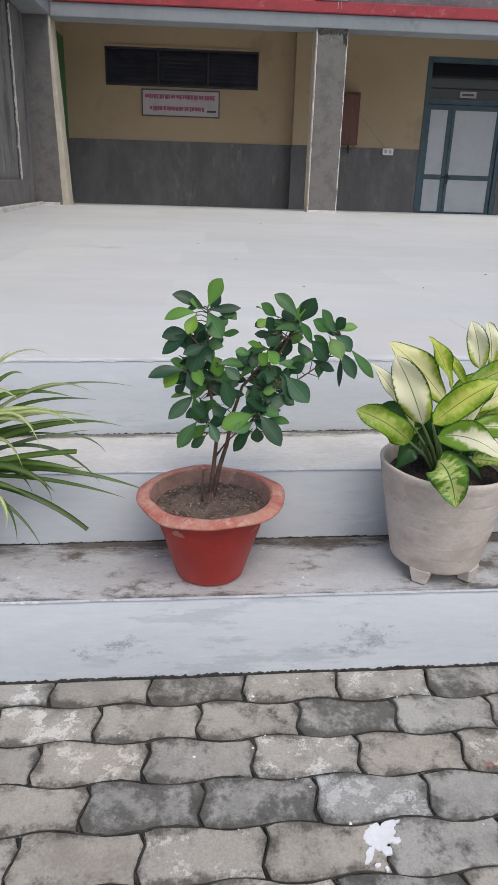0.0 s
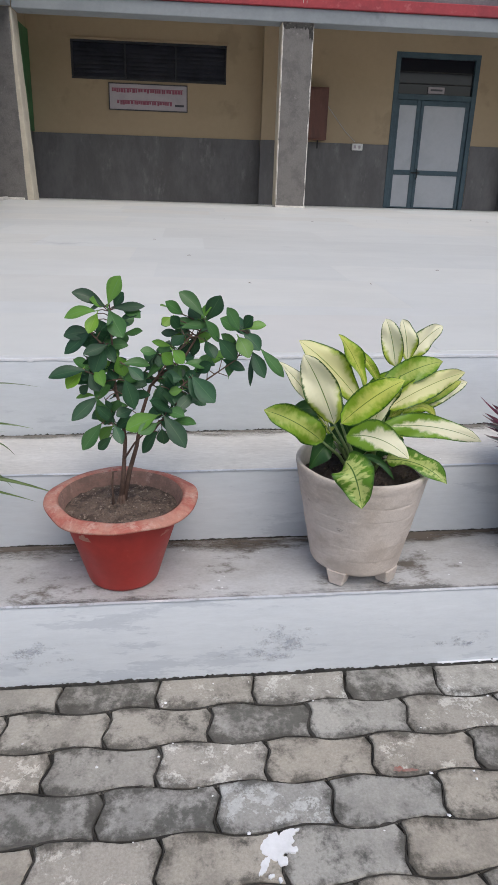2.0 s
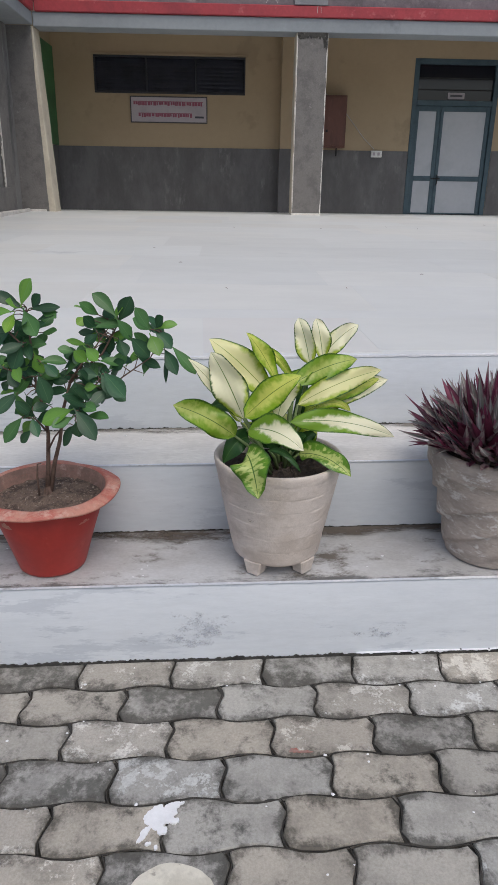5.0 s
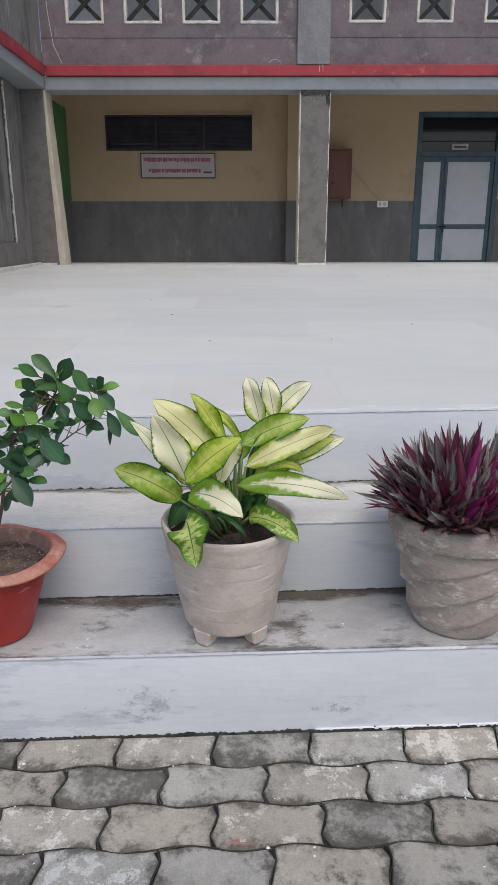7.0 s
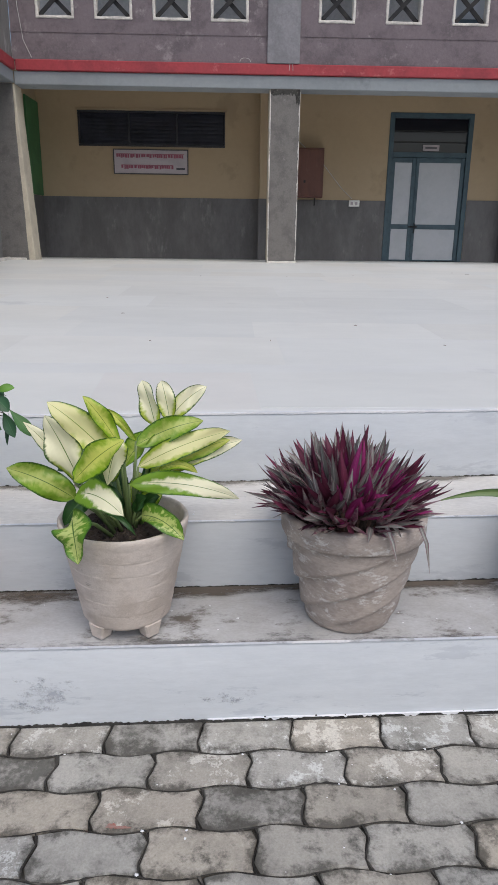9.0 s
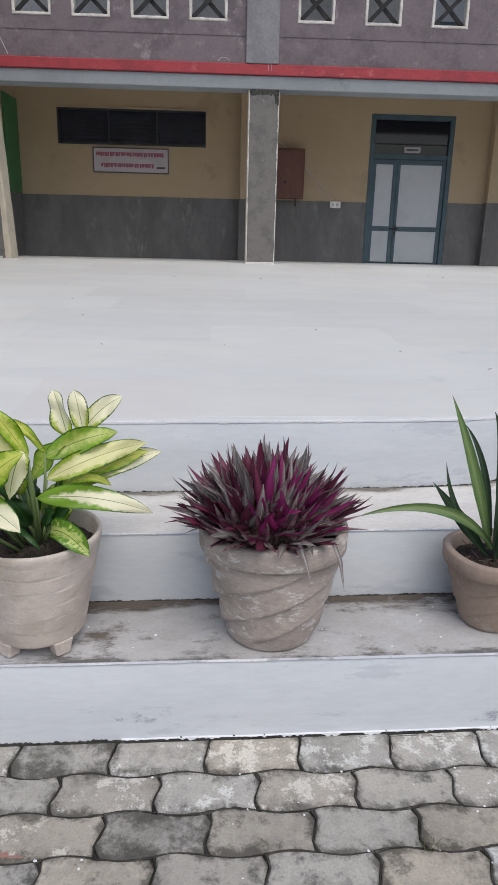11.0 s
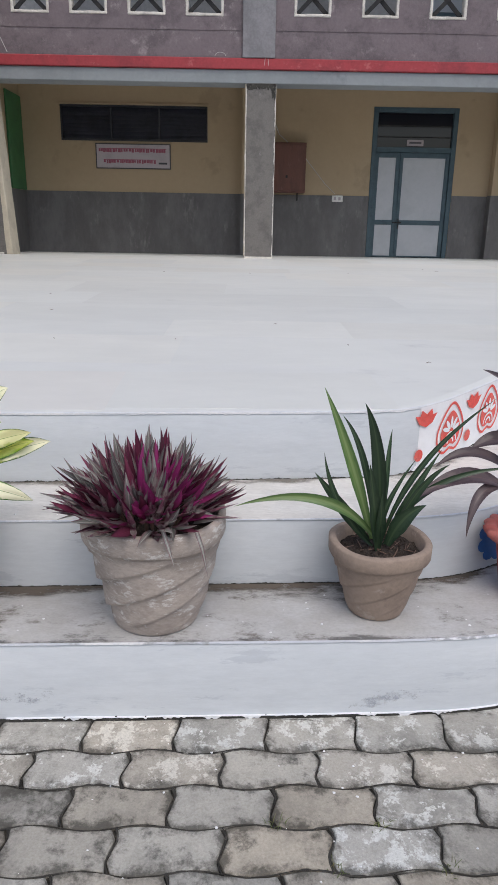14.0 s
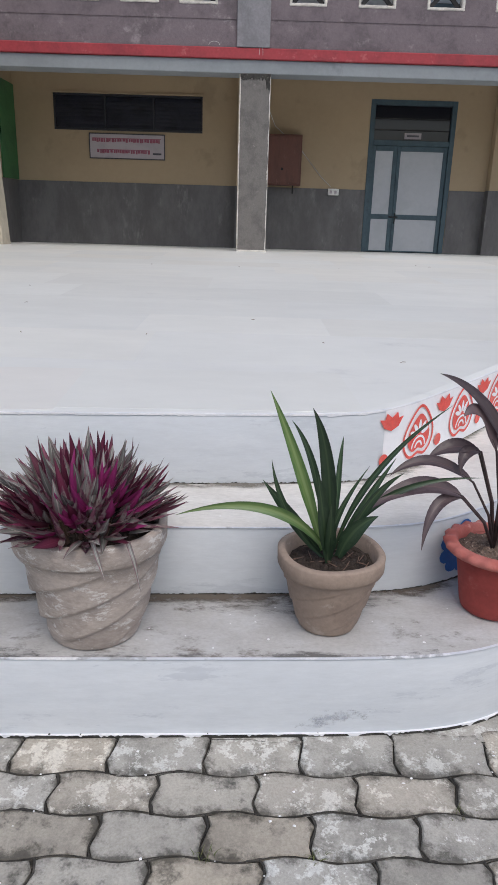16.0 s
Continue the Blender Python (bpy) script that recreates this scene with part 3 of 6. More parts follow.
# terrace: the top riser and the marble floor behind it
bm, rows = bmesh.new(), []
YS = [1.5195, 1.5205, 1.7, 2.6, 3.8, 5.2, 6.6, 8.0, 9.394, 9.42, 10.5, 11.52]
for u in US:
    v = nose(3, u)
    w = wob(u, 3, 0.003)
    r = [(*plan(u, v + w), Z2 - 0.02), (*plan(u, v + w), Z2 + 0.12), (*plan(u, v + w), Z3 - 0.011), (*plan(u, v + w + 0.004), Z3 - 0.003), (*plan(u, v + 0.014 + w), Z3 + wob(u, 9, 0.002))]
    x, y0 = plan(u, v + 0.06)
    r.append((x, y0, floor_z(y0)))
    for y in YS:
        y = max(y, y0 + 0.01)
        r.append((x, y, floor_z(y) - (0.0007 if y > 1.52 else 0.0)))
    rows.append([bm.verts.new(p) for p in r])
for a, b in zip(rows, rows[1:]):
    for i in range(len(a) - 1):
        f = bm.faces.new((a[i], b[i], b[i + 1], a[i + 1]))
        f.material_index = 0 if i < 4 else 1
        f.smooth = i < 4
terrace = structure("floor", bm, [whitewash, marble_plain], "pale marble terrace floor with a whitewashed front riser", "floor")

# lime-white paint along the nosings, and rough mortar at the foot of the steps
def ragged_strip(k, z_lo, z_hi, off, seed, jag, u0=-2.0, u1=3.6, top_jag=0.0):
    bm, rows = bmesh.new(), []
    n = int((u1 - u0) / 0.0035)
    for i in range(n + 1):
        u = u0 + (u1 - u0) * i / n
        v = nose(k, u) - off
        j = max(0.0, noise.noise(Vector((u * 18, seed, 0))) + 0.55 * noise.noise(Vector((u * 75, seed, 2)))) * jag
        h = max(0.0, 0.25 + 0.5 * noise.noise(Vector((u * 14, seed, 5))) + 0.5 * noise.noise(Vector((u * 55 + 0.3 * math.sin(u * 31), seed, 7))) * (1 + noise.noise(Vector((u * 5, seed, 9)))) + 0.4 * noise.noise(Vector((u * 140, seed, 4)))) * top_jag
        rows.append([bm.verts.new((*plan(u, v + wob(u, k)), z_lo - j)), bm.verts.new((*plan(u, v + wob(u, k)), z_hi + h)), bm.verts.new((*plan(u, v + off + 0.006), z_hi + h + 0.001))])
    for a, b in zip(rows, rows[1:]):
        for i in (0, 1):
            bm.faces.new((a[i], b[i], b[i + 1], a[i + 1]))
    return bm


tagged(part("paint_edge", ragged_strip(3, Z3 - 0.004, Z3 + 0.003, 0.0012, 3.0, 0.007), bright_edge), "thick white lime paint along the terrace nosing", "paint edge", kind="structure")
tagged(part("paint_edge", ragged_strip(2, Z2 - 0.0005, Z2 + 0.0008, 0.002, 5.0, 0.004), edge_white), "white paint line along the step nosing", "paint edge", kind="structure")
tagged(part("paint_edge", ragged_strip(1, Z1 - 0.0005, Z1 + 0.0008, 0.002, 8.0, 0.004), edge_white), "white paint line along the step nosing", "paint edge", kind="structure")


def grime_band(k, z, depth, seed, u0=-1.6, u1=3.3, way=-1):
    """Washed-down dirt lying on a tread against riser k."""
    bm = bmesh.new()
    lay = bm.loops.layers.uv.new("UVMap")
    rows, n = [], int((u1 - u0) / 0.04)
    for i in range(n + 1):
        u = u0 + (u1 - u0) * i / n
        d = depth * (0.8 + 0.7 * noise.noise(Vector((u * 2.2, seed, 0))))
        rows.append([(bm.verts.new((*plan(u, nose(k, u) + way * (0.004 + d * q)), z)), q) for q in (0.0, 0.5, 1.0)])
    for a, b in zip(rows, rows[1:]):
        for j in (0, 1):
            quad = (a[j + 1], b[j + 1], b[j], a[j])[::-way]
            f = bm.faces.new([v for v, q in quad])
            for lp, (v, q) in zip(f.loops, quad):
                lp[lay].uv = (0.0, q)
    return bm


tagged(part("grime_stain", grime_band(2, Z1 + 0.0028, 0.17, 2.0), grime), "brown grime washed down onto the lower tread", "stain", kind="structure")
tagged(part("grime_stain", grime_band(1, Z1 + 0.0036, 0.10, 9.0, u1=2.3, way=1), nosing_grime), "grey dirt along the worn nosing of the lowest step", "stain", kind="structure")
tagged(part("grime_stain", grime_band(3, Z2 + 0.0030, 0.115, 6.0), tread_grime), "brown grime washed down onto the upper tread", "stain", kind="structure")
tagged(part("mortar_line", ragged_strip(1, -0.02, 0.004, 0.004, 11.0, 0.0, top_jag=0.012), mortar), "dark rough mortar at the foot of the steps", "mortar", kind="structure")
tagged(part("paint_edge", ragged_strip(1, 0.0098, 0.0108, 0.0055, 23.0, 0.020, u0=0.95), bright_edge), "lumpy white lime paint along the foot of the steps", "paint edge", kind="structure")
# thin near-black ragged strips along the feet of the two upper risers
tagged(part("mortar_line", ragged_strip(2, Z1 - 0.01, Z1 + 0.002, 0.003, 13.0, 0.0, top_jag=0.006), mortar), "dark ragged line at the foot of the middle riser", "mortar", kind="structure")
tagged(part("mortar_line", ragged_strip(3, Z2 - 0.01, Z2 + 0.001, 0.003, 17.0, 0.0, top_jag=0.009), mortar), "dark ragged line at the foot of the terrace riser", "mortar", kind="structure")

# ground: courtyard earth to the horizon, a dirt bed under the paving
bm = bmesh.new()
bmesh.ops.create_grid(bm, x_segments=8, y_segments=8, size=400)
bmesh.ops.translate(bm, verts=bm.verts, vec=(0, 0, -0.05))
structure("ground", bm, earth, "grey courtyard ground", "ground")

# ---- building ----
WALL, FRONT = 11.505, 9.394
TOP = 6.4


def wall_with_holes(x0, x1, z0, z1, y0, y1, holes):
    """A wall in x and z between y0 and y1, with rectangular openings (x0, x1, z0, z1) right through it."""
    bm = bmesh.new()
    xs = sorted({x0, x1, *[h[i] for h in holes for i in (0, 1)]})
    zs = sorted({z0, z1, *[h[i] for h in holes for i in (2, 3)]})
    inside = lambda x, z: any(h[0] < x < h[1] and h[2] < z < h[3] for h in holes)
    solid = {(i, j) for i in range(len(xs) - 1) for j in range(len(zs) - 1) if not inside((xs[i] + xs[i + 1]) / 2, (zs[j] + zs[j + 1]) / 2)}
    vert = {}

    def v(i, j, y):
        if (i, j, y) not in vert:
            vert[(i, j, y)] = bm.verts.new((xs[i], y, zs[j]))
        return vert[(i, j, y)]

    for i, j in solid:
        bm.faces.new((v(i, j, y0), v(i + 1, j, y0), v(i + 1, j + 1, y0), v(i, j + 1, y0)))
        bm.faces.new((v(i, j, y1), v(i, j + 1, y1), v(i + 1, j + 1, y1), v(i + 1, j, y1)))
        for di, dj, a, b in ((-1, 0, (i, j), (i, j + 1)), (1, 0, (i + 1, j + 1), (i + 1, j)), (0, -1, (i + 1, j), (i, j)), (0, 1, (i, j + 1), (i + 1, j + 1))):
            if (i + di, j + dj) not in solid:
                bm.faces.new((v(*a, y0), v(*b, y0), v(*b, y1), v(*a, y1)))
    return bm


WIN = (-1.67, 0.876, 2.655, 3.23)
DOOR = (3.745, 5.22, 0.6, 3.275)
structure("wall_back", wall_with_holes(-2.6, 12, 0.6, 3.75, WALL, WALL + 0.23, [WIN, DOOR]), cream_wall, "cream distempered veranda back wall", "wall")
bm = boxed(-2.36, DOOR[0] - 0.004, WALL - 0.012, WALL - 0.001, 0.7, 1.822)
structure("dado", bm, dado_mat, "grey cement dado along the veranda wall", "dado")
structure("dado", boxed(DOOR[1] + 0.004, 12, WALL - 0.012, WALL - 0.001, 0.7, 1.85), dado_mat, "grey cement dado beside the veranda door", "dado")
for x0, x1, zt in ((1.475, 1.93, 1.822), (5.86, 6.3, 1.86)):
    structure("wall_pier", boxed(x0, x1, WALL - 0.2, WALL - 0.013, 0.7, 3.75, bevel=0.006), cream_wall, "cream pier on the veranda wall", "pier")
    structure("dado", boxed(x0 - 0.01, x1 + 0.01, WALL - 0.212, WALL - 0.014, 0.7, zt), dado_mat, "grey cement dado on a wall pier", "dado")
structure("wall_side", boxed(-2.6, -2.36, 9.75, WALL, 0.6, 3.75), cream_wall, "cream veranda end wall", "wall")
structure("dado", boxed(-2.36, -2.349, 9.75, WALL - 0.013, 0.7, 1.822), dado_mat, "grey cement dado on the end wall", "dado")
structure("ceiling", boxed(-2.6, 12, 9.7, WALL + 0.2, 3.62, 3.75), ceiling_mat, "plain painted veranda ceiling", "ceiling")

gb = new("green_board", mesh_of(boxed(-2.358, -2.325, 10.72, 11.488, 1.826, 3.33, bevel=0.006), "green_board", green_paint))
tagged(gb, "green painted board on the veranda end wall", "board")


def pillar(x0, x1, y0, y1, z0, z1, flare=0.0):
    """A rough cement pillar with uneven arrises and worn white edges."""
    bm = bmesh.new()
    n = 26
    rows, top = [], x1
    for i in range(n + 1):
        z = z0 + (z1 - z0) * i / n
        x1 = top + flare * (1 - i / n)
        j = lambda s: 0.006 * noise.noise(Vector((s * 5.0 + x0, z * 4.0, y0)))
        rows.append([bm.verts.new(p) for p in ((x0 + 0.012 + j(1), y0, z), (x1 - 0.012 + j(2), y0, z), (x1 + j(3), y0 + 0.012, z), (x1 + j(4), y1, z), (x0 + j(5), y1, z), (x0 + j(6), y0 + 0.012, z))])
    for a, b in zip(rows, rows[1:]):
        for k in range(6):
            bm.faces.new((a[k], a[(k + 1) % 6], b[(k + 1) % 6], b[k]))
    return bm


def arris(x, y, z0, z1, seed, w=0.016):
    """Chipped white paint down a pillar's edge."""
    bm = bmesh.new()
    rows = []
    n = 160
    for i in range(n + 1):
        z = z0 + (z1 - z0) * i / n
        a = max(0.0, 0.45 + 0.9 * noise.noise(Vector((seed, z * 6, 0))) + 0.5 * noise.noise(Vector((seed, z * 31, 3)))) * w
        rows.append([bm.verts.new((x - a, y - 0.003, z)), bm.verts.new((x + 0.004, y - 0.003, z)), bm.verts.new((x + 0.004, y + 0.02, z))])
    for a, b in zip(rows, rows[1:]):
        for k in (0, 1):
            bm.faces.new((a[k], a[k + 1], b[k + 1], b[k]))
    return bm


col = tagged(new("pillar"), "rough grey cement veranda pillar with chipped white edges", "pillar")
part("shaft", pillar(1.550, 1.978, FRONT, FRONT + 0.38, 0.78, 3.24), pillar_mat, col)
part("painted_edge", arris(1.975, FRONT, 0.84, 3.2, 3.0), plaster_white, col, "chipped white paint on the arris")
bm = arris(1.553, FRONT, 0.84, 3.2, 8.0, 0.020)
part("painted_edge", bm, plaster_white, col, "chipped white paint on the arris")
part("base_rim", boxed(1.540, 1.988, FRONT - 0.012, FRONT + 0.39, 0.78, 0.845, bevel=0.006), plaster_white, col, "whitewashed foot")
bm, rows = bmesh.new(), []
for i in range(41):
    x = 1.553 + 0.42 * i / 40
    d = 0.045 + 0.07 * max(0.0, 0.3 + noise.noise(Vector((x * 9, 2.0, 0))) + 0.6 * noise.noise(Vector((x * 40, 5.0, 0)))) + (0.10 if i > 34 else 0.0)
    rows.append((bm.verts.new((x, FRONT - 0.005, 3.233)), bm.verts.new((x, FRONT - 0.005, 3.233 - d))))
for a, b in zip(rows, rows[1:]):
    bm.faces.new((a[0], a[1], b[1], b[0]))
part("damp_stain", bm, mortar, col, "black damp stain at the pillar's head")
part("inner_face", boxed(1.536, 1.549, FRONT + 0.02, FRONT + 0.36, 0.85, 3.23), cream_light, col, "cream painted side face")
lc = tagged(new("pillar"), "dark rain-stained corner pillar with a cream painted side", "pillar")
part("shaft", pillar(-2.49, -2.142, FRONT, FRONT + 0.36, 0.78, 3.25, 0.068), pillar_mat, lc)
part("painted_side", pillar(-2.14, -2.112, FRONT + 0.006, FRONT + 0.36, 0.78, 3.24, 0.125), cream_light, lc, "cream painted side face")
part("base_rim", boxed(-2.50, -2.12, FRONT - 0.012, FRONT + 0.3, 0.78, 0.85, bevel=0.006), plaster_white, lc, "whitewashed foot")

structure("beam", boxed(-2.1, 12, FRONT - 0.004, FRONT + 0.36, 3.235, 3.41, bevel=0.008), beam_mat, "pale blue painted beam over the veranda", "beam")
structure("red_band", boxed(-2.06, 12, FRONT - 0.04, FRONT + 0.35, 3.412, 3.553, bevel=0.01), red_mat, "red painted band along the floor slab", "band")
structure("floor_slab", boxed(-2.6, 12, FRONT + 0.36, WALL + 0.2, 3.752, 3.80), strip_mat, "upper storey floor slab", "slab")

HOLES = [(-1.73 + 0.809 * i, -1.21 + 0.809 * i, 4.075, 4.575) for i in range(4)] + [(2.206 + 0.941 * i, 2.712 + 0.941 * i, 4.085, 4.585) for i in range(4)]
structure("parapet", wall_with_holes(-2.1, 12, 3.554, 5.0, FRONT - 0.004, FRONT + 0.14, HOLES), parapet_mat, "rough pinkish cement balcony parapet with square openings", "parapet")
structure("wall_pier", boxed(1.489, 1.948, FRONT - 0.05, FRONT - 0.006, 3.556, 5.05, bevel=0.006), strip_mat, "grey cement pier on the parapet", "pier")
structure("parapet_line", boxed(-2.1, 1.487, FRONT - 0.012, FRONT - 0.005, 3.898, 3.912), parapet_mat, "plaster line along the parapet", "trim")
structure("parapet_line", boxed(1.95, 12, FRONT - 0.012, FRONT - 0.005, 3.905, 3.919), parapet_mat, "plaster line along the parapet", "trim")


def hole_grille(x0, x1, z0, z1):
    g = tagged(new("balcony_grille"), "crossed black iron bars in a white plastered parapet opening", "grille", "balcony openings")
    g.location = (x0, FRONT, z0)
    w, h = x1 - x0, z1 - z0
    lip = 0.03
    for a, b in (((0, 0), (w, lip)), ((0, h - lip), (w, h)), ((0, lip), (lip, h - lip)), ((w - lip, lip), (w, h - lip))):
        bm = boxed(a[0] - 0.004, b[0] + 0.004, -0.016, 0.13, a[1] - 0.004, b[1] + 0.004, bevel=0.009)
        bmesh.ops.subdivide_edges(bm, edges=[e for e in bm.edges if e.calc_length() > 0.2], cuts=9)
        for v in bm.verts:
            q = Vector((v.co.x + x0, v.co.y, v.co.z + z0)) * 14
            v.co += Vector((0.006 * noise.noise(q), 0.004 * noise.noise(q + Vector((5, 1, 2))), 0.006 * noise.noise(q + Vector((1, 7, 3)))))
        part("surround", bm, plaster_white, g, "rough white plaster reveal")
    for s in (1, -1):
        bm = bmesh.new()
        box(bm, -0.5 * math.hypot(w, h) + 0.02, 0.5 * math.hypot(w, h) - 0.02, -0.012, 0.012, -0.027, 0.027)
        bmesh.ops.transform(bm, verts=bm.verts, matrix=Matrix.Translation((w / 2, 0.06 + 0.025 * s, h / 2)) @ Matrix.Rotation(s * math.atan2(h, w), 4, "Y"))
        part("cross_bar", bm, iron_black, g, "black iron flat bar")
    return g


for h in HOLES:
    hole_grille(*h)
# upper veranda behind the parapet
structure("wall_upper", boxed(-2.6, 12, WALL, WALL + 0.2, 3.80, TOP), upper_plaster, "grey cement upper storey wall", "wall")
structure("roof_slab", boxed(-2.6, 12, FRONT - 0.2, WALL + 0.3, TOP, TOP + 0.15), strip_mat, "flat concrete roof slab", "roof")
w2 = tagged(new("window_2"), "pale glazed upper storey window in a dark frame", "window", kind="structure")
part("window_frame", boxed(4.45, 6.9, WALL - 0.05, WALL - 0.002, 4.62, 5.75, bevel=0.01), teal_paint, w2)
for i in range(3):
    part("pane", boxed(4.53 + 0.79 * i, 5.24 + 0.79 * i, WALL - 0.06, WALL - 0.052, 4.7, 5.12), frosted, w2)

# left wing, running forward from the corner
structure("wall_wing", boxed(-2.75, -2.47, 1.5, FRONT - 0.02, 0.6, 3.25), stain_mat, "rain-stained cement wing wall", "wall")
structure("wing_plinth", boxed(-2.468, -2.40, 1.5, 8.7, 0.6, 1.16, bevel=0.012), pillar_mat, "low cement plinth along the wing wall", "plinth")
structure("wing_pier", boxed(-2.468, -2.43, 8.55, 8.98, 0.6, 3.24, bevel=0.008), pillar_mat, "cement pier on the wing wall", "pier")
structure("painted_edge", arris(-2.431, 8.55, 0.84, 3.2, 14.0, 0.03), plaster_white, "chipped pale paint down the wing pier's edge", "paint edge")
structure("wing_foot", boxed(-2.398, -2.345, 7.0, 9.37, 0.76, 0.862, bevel=0.014), plaster_white, "rough whitewashed foot of the wing wall", "plinth")
structure("wing_beam", boxed(-2.75, -2.104, 1.5, FRONT - 0.006, 3.252, 3.41, bevel=0.008), beam_mat, "pale blue painted beam over the wing", "beam")
structure("wing_band", boxed(-2.75, -2.064, 1.5, FRONT - 0.042, 3.412, 3.553, bevel=0.01), red_mat, "red painted band along the wing slab", "band")
structure("wing_parapet", boxed(-2.75, -2.104, 1.5, FRONT - 0.006, 3.556, 5.0), stain_mat, "rain-stained wing parapet", "parapet")
bm = bmesh.new()
pts = [(-2.13, FRONT - 0.03, 5.0), (-2.135, FRONT - 0.035, 4.4), (-2.11, FRONT - 0.03, 3.95), (-2.12, FRONT - 0.04, 3.6)]
tagged(part("hanging_wire", tube(bm, pts, [0.008] * 4, 6), wire_mat), "pale loose wire hanging down the balcony corner", "wire")
bm = tube(bmesh.new(), [(-2.02, FRONT - 0.006, 5.0), (-1.98, FRONT - 0.008, 4.2), (-1.93, FRONT - 0.008, 3.8), (-1.83, FRONT - 0.008, 3.58)], [0.005] * 4, 6)
tagged(part("hanging_wire", bm, wire_mat), "thin wire hanging down the balcony parapet", "wire")

for cx, z0 in ((1.177, 3.57), (1.83, 3.46)):
    loop = [(cx + 0.075 * math.cos(q * 0.449) * (1 if cx < 1.5 else 0.35), FRONT - 0.055 + 0.02 * math.sin(q * 0.449), z0 + (0.05 if cx < 1.5 else 0.14) * math.sin(q * 0.449)) for q in range(8)]
    tagged(part("wire_loop", tube(bmesh.new(), loop, [0.0032] * 8, 6), wire_mat), "loop of pale binding wire on the red band", "wire")

# window: a wide dark louvred ventilator
w1 = tagged(new("window_1"), "wide dark louvred ventilator window in the cream wall", "window", kind="structure")
x0, x1, z0, z1 = WIN
for a in ((x0, x1, z0, z0 + 0.035), (x0, x1, z1 - 0.035, z1), (x0, x0 + 0.03, z0 + 0.036, z1 - 0.036), (x1 - 0.03, x1, z0 + 0.036, z1 - 0.036), (-0.81, -0.78, z0 + 0.036, z1 - 0.036), (0.02, 0.05, z0 + 0.036, z1 - 0.036)):
    part("window_frame", boxed(a[0] + 0.002, a[1] - 0.002, WALL + 0.01, WALL + 0.09, a[2] + 0.002, a[3] - 0.002), frame_mat, w1)
for a, b in ((x0 + 0.032, -0.812), (-0.778, 0.018), (0.052, x1 - 0.032)):
    for i in range(8):
        bm = boxed(a, b, -0.035, 0.035, -0.003, 0.003)
        bmesh.ops.rotate(bm, verts=bm.verts, matrix=Matrix.Rotation(radians(64), 3, "X"), cent=(0, 0, 0))
        s = part("slat", bm, louvre_mat, w1)
        s.location = (0, WALL + 0.06, z0 + 0.07 + i * 0.062)
part("pane", boxed(x0 + 0.01, x1 - 0.01, WALL + 0.13, WALL + 0.14, z0 + 0.01, z1 - 0.01), dark_glass, w1)
part("window_sill", boxed(x0 - 0.03, x1 + 0.03, WALL - 0.03, WALL - 0.001, z1 + 0.003, z1 + 0.028, bevel=0.004), cream_wall, w1, "thin plaster ledge over the opening")
structure("room_beyond", boxed(-2.4, 11.5, WALL + 0.9, WALL + 1.0, 0.6, 3.75), stain_mat, "dim wall inside the room", "wall")

# sign board with two lines of lettering too small to read
sg = tagged(new("notice_board"), "white notice board with two lines of red lettering", "sign")
sgb = part("board", boxed(-1.06, 0.215, WALL - 0.03, WALL - 0.002, 2.22, 2.60, bevel=0.003), board_white, sg)
for a in ((-1.075, 0.23, 2.205, 2.219), (-1.075, 0.23, 2.601, 2.615), (-1.075, -1.061, 2.2195, 2.6005), (0.216, 0.23, 2.2195, 2.6005)):
    part("edging", boxed(a[0], a[1], WALL - 0.036, WALL - 0.003, a[2], a[3]), sign_dark, sg, "dark edging")
rng = random.Random(4)
for line, (xa, xb, zc) in enumerate(((-1.02, 0.16, 2.505), (-0.94, -0.03, 2.325))):
    part("lettering", boxed(xa, xb, WALL - 0.034, WALL - 0.0305, zc + 0.024, zc + 0.034), sign_red, sgb, "red lettering bar")
    x = xa
    while x < xb - 0.03:
        w = rng.uniform(0.022, 0.05)
        part("lettering", boxed(x, min(x + w, xb), WALL - 0.034, WALL - 0.0305, zc - rng.uniform(0.018, 0.036), zc + 0.023), sign_red, sgb, "red lettering bar")
        x += w + rng.choice((0.004, 0.006, 0.018))
part("lettering", boxed(0.02, 0.17, WALL - 0.034, WALL - 0.0305, 2.285, 2.315), sign_dark, sgb, "small dark lettering bar")

# wooden wall box with its cable, and a socket
wb = tagged(new("wall_cabinet"), "brown wooden meter box on the veranda wall", "cabinet")
part("body", boxed(1.98, 2.585, WALL - 0.26, WALL - 0.002, 1.85, 2.66, bevel=0.006), brown_wood, wb)
wbd = part("door", boxed(2.01, 2.555, WALL - 0.282, WALL - 0.262, 1.88, 2.63, bevel=0.005), brown_wood, wb)
part("lock", boxed(2.24, 2.275, WALL - 0.292, WALL - 0.283, 2.09, 2.13), iron_black, wbd, "black lock")
part("pipe", tube(bmesh.new(), [(2.46, WALL - 0.12, 1.86), (2.46, WALL - 0.12, 1.72)], [0.012, 0.012], 8), iron_black, wb, "short black pipe below")
bm = bmesh.new()
tube(bm, [(2.585, WALL - 0.02, 2.44), (2.75, WALL - 0.015, 2.25), (2.95, WALL - 0.015, 2.02), (3.14, WALL - 0.02, 1.85)], [0.006] * 4, 6)
tagged(part("cable", bm, wire_mat), "thin pale cable from the meter box to the socket", "cable")
bm = tube(bmesh.new(), [(1.99, WALL - 0.22, 3.2), (2.02, WALL - 0.20, 3.0), (2.12, WALL - 0.1, 2.8), (2.3, WALL - 0.05, 2.66)], [0.006] * 4, 6)
